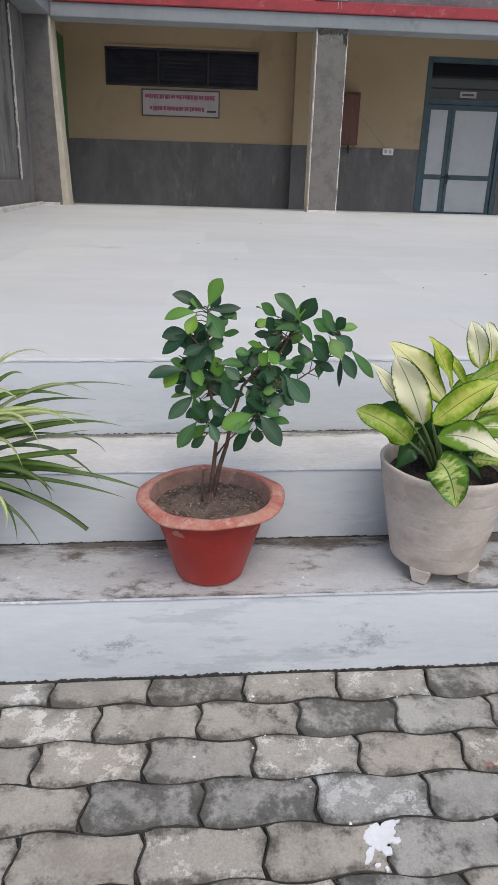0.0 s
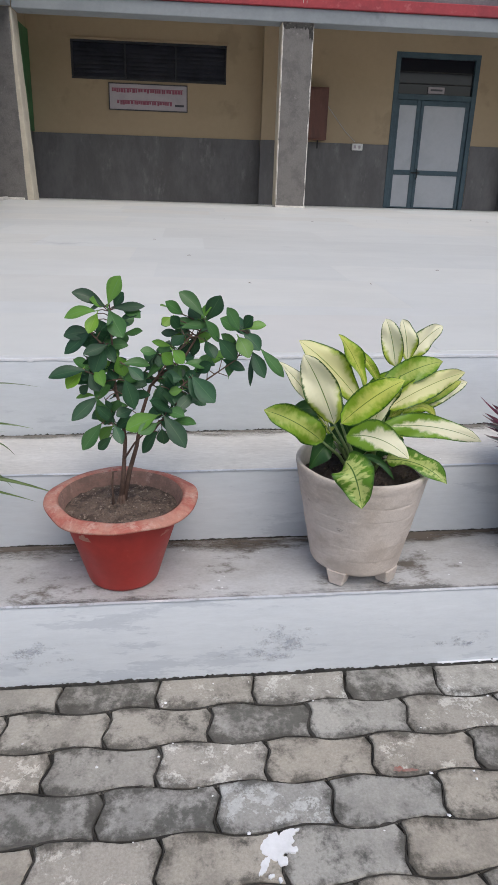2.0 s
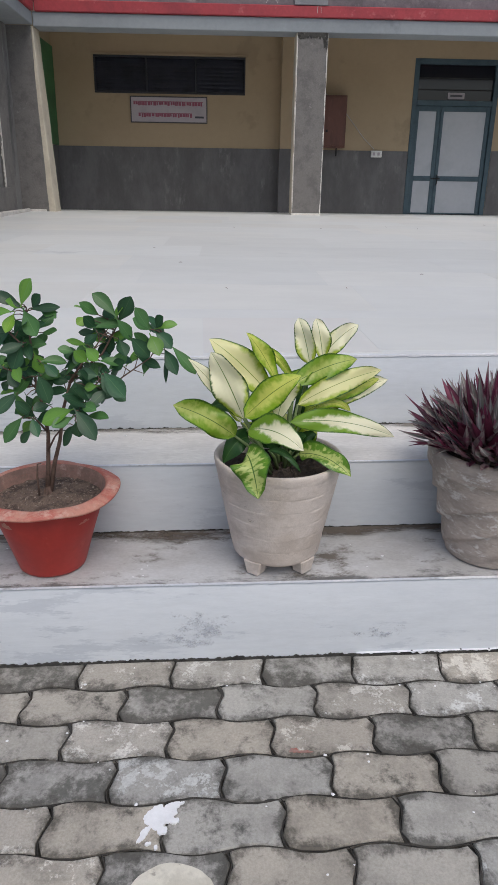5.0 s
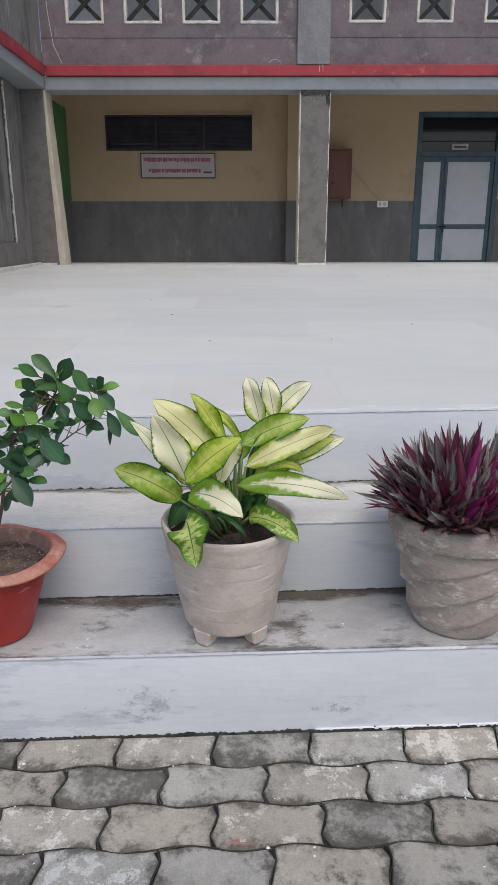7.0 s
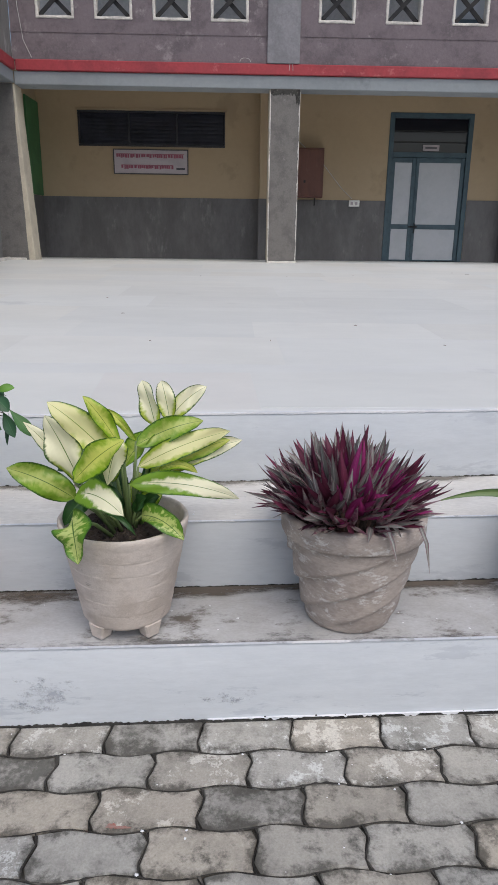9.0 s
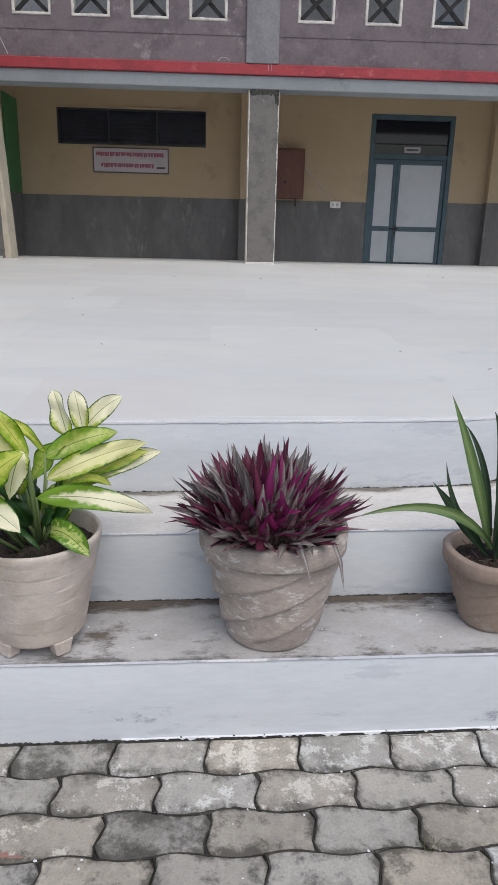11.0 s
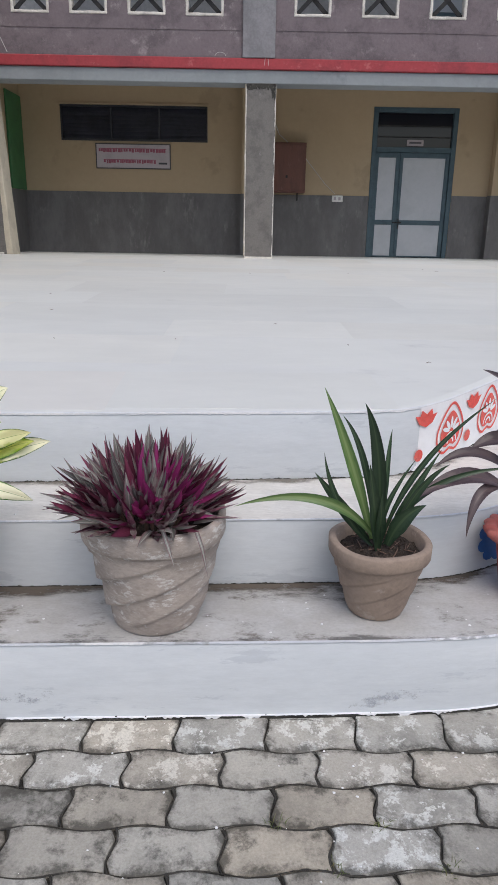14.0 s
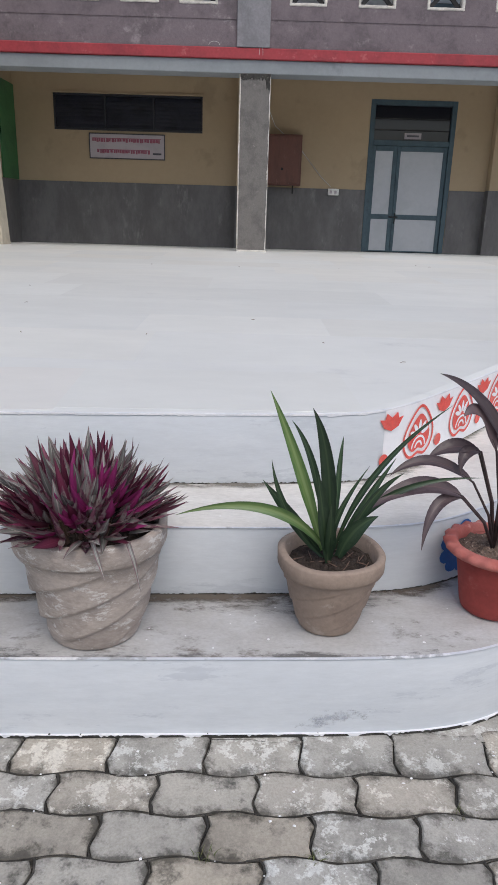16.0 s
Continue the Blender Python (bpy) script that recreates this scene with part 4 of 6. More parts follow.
tagged(part("cable", bm, wire_mat), "thin pale cable running down into the meter box", "cable")
sk = tagged(new("wall_socket"), "white plastic socket on the dado line", "socket")
skp = part("plate", boxed(3.09, 3.28, WALL - 0.05, WALL - 0.013, 1.715, 1.825, bevel=0.006), plastic_white, sk)
part("switch", boxed(3.12, 3.16, WALL - 0.057, WALL - 0.051, 1.745, 1.795, bevel=0.002), board_white, skp)
part("switch", boxed(3.20, 3.24, WALL - 0.057, WALL - 0.051, 1.745, 1.795, bevel=0.002), board_white, skp)

# door with a transom, two unequal leaves of pale panels in a slate-teal frame
dr = tagged(new("door_1"), "closed slate-teal double door with pale panels and dark transom", "door", kind="structure")
x0, x1, z0, z1 = 3.745, 5.22, 0.775, 3.275
YF = WALL + 0.02
for a in ((x0 + 0.002, x0 + 0.085, z0, z1 - 0.002), (x1 - 0.085, x1 - 0.002, z0, z1 - 0.002), (x0 + 0.086, x1 - 0.086, z1 - 0.085, z1 - 0.002), (x0 + 0.086, x1 - 0.086, 2.555, 2.64)):
    part("door_frame", boxed(a[0], a[1], YF - 0.03, YF + 0.09, a[2], a[3], bevel=0.004), teal_paint, dr)
part("transom", boxed(x0 + 0.087, x1 - 0.087, YF + 0.03, YF + 0.04, 2.642, z1 - 0.087), dark_glass, dr, "dark transom glass")
for i in range(2):
    part("transom_bar", boxed(x0 + 0.087, x1 - 0.087, YF + 0.01, YF + 0.028, 2.80 + 0.18 * i, 2.815 + 0.18 * i), iron_black, dr)
for nm, a, b in (("narrow", x0 + 0.088, 4.262), ("wide", 4.266, x1 - 0.088)):
    lf = part("leaf", boxed(a, a + 0.055, YF, YF + 0.04, z0 + 0.01, 2.552, bevel=0.003), teal_paint, dr, f"{nm} teal door leaf")
    part("stile", boxed(b - 0.07, b, YF, YF + 0.04, z0 + 0.01, 2.552, bevel=0.003), teal_paint, lf)
    for za, zb in ((z0 + 0.01, z0 + 0.03), (1.345, 1.425), (2.47, 2.552)):
        part("rail", boxed(a + 0.056, b - 0.071, YF, YF + 0.04, za, zb, bevel=0.003), teal_paint, lf)
    for za, zb in ((z0 + 0.031, 1.344), (1.426, 2.469)):
        part("panel", boxed(a + 0.056, b - 0.071, YF + 0.012, YF + 0.025, za, zb), frosted, lf, "pale frosted panel")
part("handle", tube(bmesh.new(), [(4.30, YF - 0.012, 1.28), (4.30, YF - 0.05, 1.30), (4.30, YF - 0.05, 1.42), (4.30, YF - 0.012, 1.44)], [0.010] * 4, 8), iron_black, dr, "dark handle")
part("bolt", boxed(4.20, 4.36, YF - 0.02, YF - 0.002, 1.372, 1.396, bevel=0.003), iron_black, dr, "dark sliding bolt")
np_ = tagged(new("door_plate"), "small white lettered plate on the door's transom", "sign")
npp = part("plate", boxed(4.36, 4.65, YF + 0.002, YF + 0.0295, 2.665, 2.765, bevel=0.003), board_white, np_)
part("lettering", boxed(4.40, 4.61, YF - 0.001, YF + 0.0015, 2.70, 2.73), sign_dark, npp, "dark lettering bar")


# ---- painted motifs on the risers ----
def on_riser(k, u, z, off=0.004):
    e = 0.01
    a, b = Vector(plan(u - e, nose(k, u - e))), Vector(plan(u + e, nose(k, u + e)))
    t = (b - a).normalized()
    p = Vector(plan(u, nose(k, u))) + off * Vector((t.y, -t.x))
    return p.x, p.y, z


def wash_patch(k, cu, cz, hu, hz):
    """Rubbed grey blotches where the whitewash has worn through, fading out from a middle."""
    bm = bmesh.new()
    lay = bm.loops.layers.uv.new("UVMap")
    n = 16
    grid = [[(bm.verts.new(on_riser(k, cu + hu * a, cz + hz * b, 0.003)), 0.35 + 0.9 * max(abs(a), abs(b)) ** 2) for b in [-1 + 2 * j / 4 for j in range(5)]] for a in [-1 + 2 * i / n for i in range(n + 1)]]
    for i in range(n):
        for j in range(4):
            quad = (grid[i][j], grid[i + 1][j], grid[i + 1][j + 1], grid[i][j + 1])
            f = bm.faces.new([v for v, q in quad])
            for lp, (v, q) in zip(f.loops, quad):
                lp[lay].uv = (0.0, q)
    return bm


for cu, cz, hu, hz in ((0.47, 0.105, 0.24, 0.085), (-0.12, 0.10, 0.26, 0.09), (0.98, 0.07, 0.22, 0.06), (2.05, 0.06, 0.2, 0.05)):
    tagged(part("worn_patch", wash_patch(1, cu, cz, hu, hz), worn_wash), "grey blotches rubbed through the whitewash of the lowest riser", "stain", kind="structure")


def riser_shape(bm, k, outline, off=0.004):
    """A flat painted shape on riser k, as a fan round its middle."""
    n = len(outline)
    cu, cz = sum(p[0] for p in outline) / n, sum(p[1] for p in outline) / n
    c = bm.verts.new(on_riser(k, cu, cz, off))
    vs = [bm.verts.new(on_riser(k, u, z, off)) for u, z in outline]
    for i in range(n):
        bm.faces.new((c, vs[i], vs[(i + 1) % n]))


def riser_line(bm, k, pts, w, off=0.004):
    """A brush line on riser k, du scaled to the surface."""
    rows = []
    for i, p in enumerate(pts):
        a, b = pts[max(i - 1, 0)], pts[min(i + 1, len(pts) - 1)]
        d = Vector((b[0] - a[0], b[1] - a[1]))
        d = d.normalized() if d.length else Vector((1, 0))
        nrm = Vector((-d.y, d.x)) * w / 2
        rows.append((bm.verts.new(on_riser(k, p[0] + nrm.x * 0.7, p[1] + nrm.y, off)), bm.verts.new(on_riser(k, p[0] - nrm.x * 0.7, p[1] - nrm.y, off))))
    for a, b in zip(rows, rows[1:]):
        bm.faces.new((a[0], a[1], b[1], b[0]))


def pear(cu, cz, w, h, n=36):
    """A pointed heart-like pear outline."""
    pts = []
    for i in range(n):
        a = 2 * math.pi * i / n
        s, c = math.sin(a), math.cos(a)
        x = w / 2 * s * (1 - 0.42 * max(0, c) ** 1.2) * (1.0 + 0.12 * max(0, -c))
        z = h / 2 * (c if c > 0 else 0.9 * c + 0.22 * math.exp(-(s / 0.28) ** 2))
        pts.append((cu + x, cz + z))
    return pts


bm, rows = bmesh.new(), []
n = 90
for i in range(n + 1):
    u = 2.265 + 1.4 * i / n
    rows.append([bm.verts.new(on_riser(3, u + (0.05 * q + 0.02 * noise.noise(Vector((q * 8, 3, 0))) if i == 0 else 0), z, 0.0018)) for q, z in enumerate((Z2 + 0.004, Z2 + 0.09, Z2 + 0.17, Z3 - 0.002))])
for a, b in zip(rows, rows[1:]):
    for k in range(3):
        bm.faces.new((a[k], b[k], b[k + 1], a[k + 1]))
motifs = tagged(part("painted_panel", bm, fresh_white), "fresh white painted panel with red stencilled motifs on the riser", "mural", kind="structure")
for cu, cz, s in ((2.445, 0.592, 1.0), (2.70, 0.596, 1.0), (2.965, 0.605, 1.05), (3.24, 0.605, 1.05)):
    bm = bmesh.new()
    ring = pear(cu, cz, 0.150 * s, 0.215)
    riser_line(bm, 3, ring + ring[:2], 0.011, 0.0050)
    riser_shape(bm, 3, pear(cu, cz - 0.002, 0.112 * s, 0.158), 0.0050)
    cut = bmesh.new()
    for a in (-72, -38, 0, 38, 72):
        r = radians(a)
        lobe = [(cu + s * (0.030 + 0.020 * math.cos(q)) * math.sin(r) + 0.007 * s * math.sin(q) * math.cos(r), cz - 0.004 + (0.036 + 0.024 * math.cos(q)) * math.cos(r) - 0.009 * math.sin(q) * math.sin(r)) for q in [0.5236 * w for w in range(12)]]
        riser_shape(cut, 3, lobe, 0.0062)
    for wide in (1.0, 0.5):
        riser_line(cut, 3, [(cu + s * 0.034 * wide * math.cos(q), cz - 0.052 + 0.042 * wide * math.sin(q)) for q in [0.349 * w for w in range(10)]], 0.009, 0.0062)
    motif = part("pear_motif", bm, motif_red, motifs, "red pear-shaped stencil")
    part("frond", cut, fresh_white, motif, "white fern lines within the stencil")
for cu, cz, s in ((2.305, 0.672, 1.0), (2.575, 0.675, 1.0), (2.84, 0.678, 1.0), (3.1, 0.678, 1.0)):
    bm = bmesh.new()
    w, h = 0.05 * s, 0.034
    riser_shape(bm, 3, [(cu - w, cz + 0.4 * h), (cu - 0.62 * w, cz + 0.15 * h), (cu - 0.45 * w, cz + h), (cu, cz + 0.1 * h + 0.012), (cu + 0.45 * w, cz + h), (cu + 0.62 * w, cz + 0.15 * h), (cu + w, cz + 0.4 * h),
                         (cu + 0.6 * w, cz - 0.6 * h), (cu, cz - h), (cu - 0.6 * w, cz - 0.6 * h)], 0.007)
    part("tulip_motif", bm, motif_red, motifs, "red tulip stencil")
    bm = bmesh.new()
    riser_shape(bm, 3, [(cu - 0.022 + 0.019 * s * math.cos(a * 0.5236), cz - 0.140 + 0.024 * math.sin(a * 0.5236)) for a in range(12)], 0.007)
    part("dot_motif", bm, motif_red, motifs, "red dot stencil")
bm = bmesh.new()
for a in range(9):
    r = 2 * math.pi * a / 9
    cu, cz = 2.475 + 0.055 * math.cos(r), 0.363 + 0.066 * math.sin(r)
    riser_shape(bm, 2, [(cu + 0.026 * math.cos(q * 0.6283), cz + 0.026 * math.sin(q * 0.6283)) for q in range(10)], 0.004 + 0.0004 * a)
riser_shape(bm, 2, [(2.475 + 0.052 * math.cos(q * 0.5236), 0.363 + 0.060 * math.sin(q * 0.5236)) for q in range(12)], 0.0085)
tagged(part("painted_flower", bm, motif_blue), "blue flower painted on the middle riser", "mural", kind="structure")


# ---- pots ----
def soil_top(r, z, mat, parent, seed, amp=0.012):
    bm = lathe([(0.001, z + 0.012)] + [(r * q / 14, z + 0.012 - 0.010 * (q / 14) ** 2) for q in range(1, 15)], 40,
               lambda a, i: (0, amp * noise.noise(Vector((seed + math.cos(a) * i * 0.55, math.sin(a) * i * 0.55, 0))) + 0.5 * amp * noise.noise(Vector((seed + math.cos(a) * i * 1.9, math.sin(a) * i * 1.9, 5)))))
    soil = part("soil", bm, mat, parent, "crumbly dry soil" if mat is soil_mat else "dark damp soil")
    rng = random.Random(seed)
    verts, faces = [], []
    for _ in range(900):
        a, q = rng.uniform(0, 6.283), r * 0.96 * math.sqrt(rng.random())
        s, turn = 0.0014 + 0.0046 * rng.random() ** 2.2, rng.uniform(0, 6.283)
        x, y, zc = q * math.cos(a), q * math.sin(a), z + 0.012 - 0.01 * (q / r) ** 2 + rng.uniform(-0.001, 0.002)
        n = len(verts)
        for k in range(5):
            b = turn + 1.2566 * k
            verts.append((x + s * rng.uniform(0.7, 1.3) * math.cos(b), y + s * rng.uniform(0.7, 1.3) * math.sin(b), zc - 0.25 * s))
        verts += [(x + s * rng.uniform(-0.3, 0.3), y + s * rng.uniform(-0.3, 0.3), zc + s * rng.uniform(0.4, 0.8)), (x, y, zc - 0.8 * s)]
        for k in range(5):
            m = n + (k + 1) % 5
            faces += [(n + k, m, n + 5), (m, n + k, n + 6)]
    me = bpy.data.meshes.new("loose_soil")
    me.from_pydata(verts, [], faces)
    me.materials.append(soil_crumb_mat if mat is soil_mat else mat)
    ob = new("loose_soil", me)
    ob.parent = soil
    tagged(ob, kind="stuff")
    return soil


def pot_at(name_label, x, y, z, rot=0):
    p = tagged(new("flower_pot"), name_label, "flower pot", "pots on the steps")
    p.matrix_basis = pose(x, y, z, 0, 0, rot)
    return p


ZT = Z1 + 0.0025
pot = pot_at("red painted clay pot with a wavy worn terracotta rim", 0.088, 0.123, ZT)
part("body", lathe([(0.001, 0.001), (0.078, 0.0), (0.091, 0.003), (0.094, 0.011), (0.121, 0.103), (0.155, 0.209), (0.150, 0.215)], 56), red_pot_mat, pot, "", True)
flange = lambda a, i: (0.0025 * math.sin(3 * a + 0.6) * (i in (2, 3, 4)) + 0.0012 * math.sin(8 * a), 0.0045 * math.sin(4 * a + 0.9) * (1 if i in (1, 2, 3, 4) else 0.3) + 0.0012 * math.sin(9 * a))
part("rim", lathe([(0.151, 0.210), (0.172, 0.214), (0.189, 0.217), (0.1955, 0.221), (0.1945, 0.226), (0.182, 0.2305), (0.167, 0.236), (0.161, 0.235), (0.156, 0.226), (0.140, 0.165)], 96, flange), red_rim_mat, pot, "worn wavy terracotta rim", True)
part("inner_wall", lathe([(0.1575, 0.2325), (0.1525, 0.223), (0.1475, 0.205), (0.1365, 0.165)], 72), dirty_rim_mat, pot, "soil-stained inner wall", True)
soil_top(0.1475, 0.193, soil_mat, pot, 3, 0.005)

pot = pot_at("beige cement pot with horizontal bands on short feet", 0.719, 0.143, ZT)
prof = [(0.001, 0.036), (0.108, 0.034), (0.120, 0.038)]
for i in range(6):
    r0, z0 = 0.1225 + 0.0083 * i, 0.042 + 0.0405 * i
    prof += [(r0 - 0.0002, z0), (r0 + 0.0008, z0 + 0.002), (r0 + 0.0014, z0 + 0.0055), (r0 + 0.0073, z0 + 0.0345), (r0 + 0.0082, z0 + 0.0390)]
prof += [(0.1735, 0.286), (0.1760, 0.300), (0.1760, 0.306), (0.1735, 0.309), (0.167, 0.308), (0.163, 0.304), (0.156, 0.25)]
prof = [(r, z * 1.042) for r, z in prof]
uneven = lambda a, i: (0.0014 * math.sin(3 * a) + (0.0016 * noise.noise(Vector((3 * math.cos(a), 3 * math.sin(a), 0.35 * i))) if i > 2 else 0),
                       0.0030 * noise.noise(Vector((1.6 * math.cos(a), 1.6 * math.sin(a), 1.7 * (i // 5)))) if i > 2 else 0)
part("body", lathe(prof, 96, uneven), beige_pot_mat, pot, "", True)
for a in (-126, -46, 40, 140):
    bm = bmesh.new()
    lo = [bm.verts.new((0.104 + dx * 0.021, dy * 0.019, 0.0)) for dx, dy in ((-1, -1), (0.75, -1), (0.75, 1), (-1, 1))]
    hi = [bm.verts.new((0.102 + dx * 0.025, dy * 0.030, 0.044)) for dx, dy in ((-1, -1), (0.85, -1), (0.85, 1), (-1, 1))]
    bm.faces.new(lo[::-1]), bm.faces.new(hi)
    for k in range(4):
        bm.faces.new((lo[k], lo[(k + 1) % 4], hi[(k + 1) % 4], hi[k]))
    bmesh.ops.bevel(bm, geom=list(bm.edges), offset=0.004, segments=1, affect="EDGES")
    bmesh.ops.rotate(bm, verts=bm.verts, matrix=Matrix.Rotation(radians(a), 3, "Z"), cent=(0, 0, 0))
    part("foot", bm, beige_pot_mat, pot)
soil_top(0.156, 0.274, dark_soil_mat, pot, 5)


def spiral_pot(label, x, y, rb, rr, h, lip, mat, turns, ribs, depth, rot):
    """A pot whose wall is wound with slanting ridges under a thick lip."""
    p = pot_at(label, x, y, ZT, rot)
    n = 44
    prof = [(0.001, 0.001), (rb - 0.012, 0.0), (rb - 0.002, 0.003)] + [(rb + (rr - 0.012 - rb) * (i / n) ** 0.9, 0.008 + (h - lip - 0.01) * i / n) for i in range(n + 1)]

    def wind(a, i):
        if i < 3:
            return 0, 0
        t = (i - 3) / n
        s = (ribs * (a / (2 * math.pi)) + turns * t) % 1.0
        lap = s / 0.9 if s < 0.9 else (1 - s) / 0.1
        return depth * (lap ** 0.8 - 0.6) * min(1, 6 * t) * min(1, 5 * (1 - t)), 0

    part("body", lathe(prof, 160, wind), mat, p, "", True)
    part("lip", lathe([(rr - 0.014, h - lip - 0.002), (rr - 0.004, h - lip), (rr, h - lip + 0.008), (rr + 0.001, h - 0.005), (rr - 0.002, h - 0.001), (rr - 0.017, h + 0.001), (rr - 0.021, h - 0.003), (rr - 0.028, h - 0.05)], 72,
                      lambda a, i: (0.0015 * math.sin(4 * a), 0.002 * math.sin(3 * a + 1))), mat, p, "thick rounded lip", True)
    return p


p3 = spiral_pot("weathered grey cement pot with slanting spiral ridges", 1.355, 0.188, 0.124, 0.203, 0.332, 0.062, grey_pot_mat, -3.0, 5, 0.014, 20)
soil_top(0.172, 0.288, dark_soil_mat, p3, 7)
p4 = spiral_pot("brown cement pot with faint spiral ridges and thick lip", 2.006, 0.240, 0.083, 0.148, 0.230, 0.048, brown_pot_mat, -2.6, 5, 0.005, 40)
soil_top(0.121, 0.188, dark_soil_mat, p4, 9)
p5 = pot_at("orange clay pot with a frilled rim", 2.515, 0.346, ZT)
part("body", lathe([(0.001, 0.001), (0.080, 0.0), (0.091, 0.004), (0.096, 0.02), (0.112, 0.12), (0.124, 0.186), (0.118, 0.192)], 56), orange_pot_mat, p5, "", True)
part("rim", lathe([(0.121, 0.178), (0.141, 0.184), (0.157, 0.193), (0.160, 0.203), (0.152, 0.212), (0.128, 0.216), (0.121, 0.210), (0.117, 0.17)], 96,
                  lambda a, i: (0.004 * math.sin(20 * a) * (i in (2, 3, 4)), 0.003 * math.sin(20 * a) * (i in (2, 3, 4)))), orange_rim_mat, p5, "frilled clay rim", True)
soil_top(0.119, 0.182, soil_mat, p5, 12)
p0 = pot_at("plain grey cement pot under a strap-leaved plant", -0.66, 0.16, ZT)
part("body", lathe([(0.001, 0.001), (0.1, 0.0), (0.108, 0.006), (0.150, 0.24), (0.158, 0.25), (0.158, 0.275), (0.145, 0.277), (0.138, 0.23)], 56), grey_pot_mat, p0, "", True)
soil_top(0.140, 0.235, dark_soil_mat, p0, 15)


# ---- plants ----
def leaf(parent, path, width, shape, mat, fold=0.25, up=(0, -0.7, 0.7), wave=0.0, seed=0, name="leaf", label="", cols=4):
    ob = new(name, mesh_of(blade(path, width, shape, fold, up, cols, wave, seed), name, mat, True))
    ob.parent = parent
    if label:
        tagged(ob, label)
    return ob


# ficus: a low forked trunk with leaf clusters at the twig ends
rng = random.Random(11)
fic = tagged(new("ficus_plant"), "small forked ficus with glossy dark green oval leaves", "plant")
fic.location = (0.091, 0.138, 0.0)
RZ = 0.469

FICUS_TONES = (ficus_dark, ficus_mid, ficus_light, ficus_young)


def obovate(t):
    return 0.06 if t < 0.10 else oval(((t - 0.10) / 0.90) ** 1.25)


def ficus_leaf(branch, b, t, w, tone, seed):
    ln = (t - b).length
    back = b - (t - b).normalized() * 0.010
    leaf(branch, [back] + arc(b, t, rng.uniform(-0.03, 0.09) * ln, 9), w, obovate, FICUS_TONES[tone], rng.uniform(0.12, 0.30),
         (rng.uniform(-0.45, 0.45), rng.uniform(-1.4, -0.4), 0.75), 0.03, seed, label="bright young leaf" if tone == 3 else "")


def ficus_branch(axis, leaves, seed):
    """A stem from root to tip with its own leaves, each on a short petiole, and a few darker ones in the depth behind."""
    axis = [Vector(p) for p in axis]
    thick, thin = (0.0074, 0.0018) if axis[0].z < 0.5 else (0.0030, 0.0014)
    n = len(axis)
    bm = bmesh.new()
    tube(bm, axis, [thick + (thin - thick) * (i / (n - 1)) ** 0.7 for i in range(n)], 8)
    rows = []
    for bx, by, bz, tx, ty, tz, w, tone in leaves:
        b, t = Vector((bx, by, bz)), Vector((tx, ty, tz))
        spots = [p.lerp(q, k / 6) for p, q in zip(axis, axis[1:]) for k in range(7)]
        foot = min(spots, key=lambda p: (p - b).length + 0.5 * max(0.0, p.z - b.z))
        if (foot - b).length > 0.006:
            tube(bm, [foot, foot.lerp(b, 0.5) + Vector((0, 0, 0.004)), b], [0.0016, 0.0013, 0.0011], 5)
        rows.append((b, t, w * 1.07, tone))
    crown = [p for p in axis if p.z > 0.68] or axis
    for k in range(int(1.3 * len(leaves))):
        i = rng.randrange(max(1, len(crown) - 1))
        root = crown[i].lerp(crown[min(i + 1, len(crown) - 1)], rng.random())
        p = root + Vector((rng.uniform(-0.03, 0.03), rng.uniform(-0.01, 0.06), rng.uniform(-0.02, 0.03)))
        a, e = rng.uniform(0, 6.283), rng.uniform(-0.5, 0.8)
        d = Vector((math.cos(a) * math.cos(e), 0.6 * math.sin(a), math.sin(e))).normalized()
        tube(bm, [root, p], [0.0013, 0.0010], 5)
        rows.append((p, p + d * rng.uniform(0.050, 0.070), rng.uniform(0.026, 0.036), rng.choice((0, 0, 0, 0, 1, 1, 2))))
    branch = part("branch", bm, bark_mat, fic, "thin brown stem", True)
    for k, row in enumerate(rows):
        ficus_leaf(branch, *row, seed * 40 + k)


bm = bmesh.new()
tube(bm, [(-0.024, -0.012, RZ - 0.04), (-0.025, -0.014, RZ + 0.04), (-0.022, -0.012, RZ + 0.075), (-0.012, -0.014, RZ + 0.078)], [0.0035, 0.003, 0.0025, 0.002], 6)
part("stub", bm, bark_mat, fic, "short cut stem", True)
bm = bmesh.new()
for k in range(6):
    a = 1.05 * k + 0.3
    tube(bm, [(0.030 * math.cos(a) - 0.006, 0.026 * math.sin(a), RZ - 0.032), (0.009 * math.cos(a) - 0.005, 0.008 * math.sin(a), RZ - 0.020), (0.003 * math.cos(a) - 0.003, 0.003 * math.sin(a), RZ + 0.010)], [0.003, 0.005, 0.003], 6)
part("root_flare", bm, bark_mat, fic, "knotted brown stem foot", True)
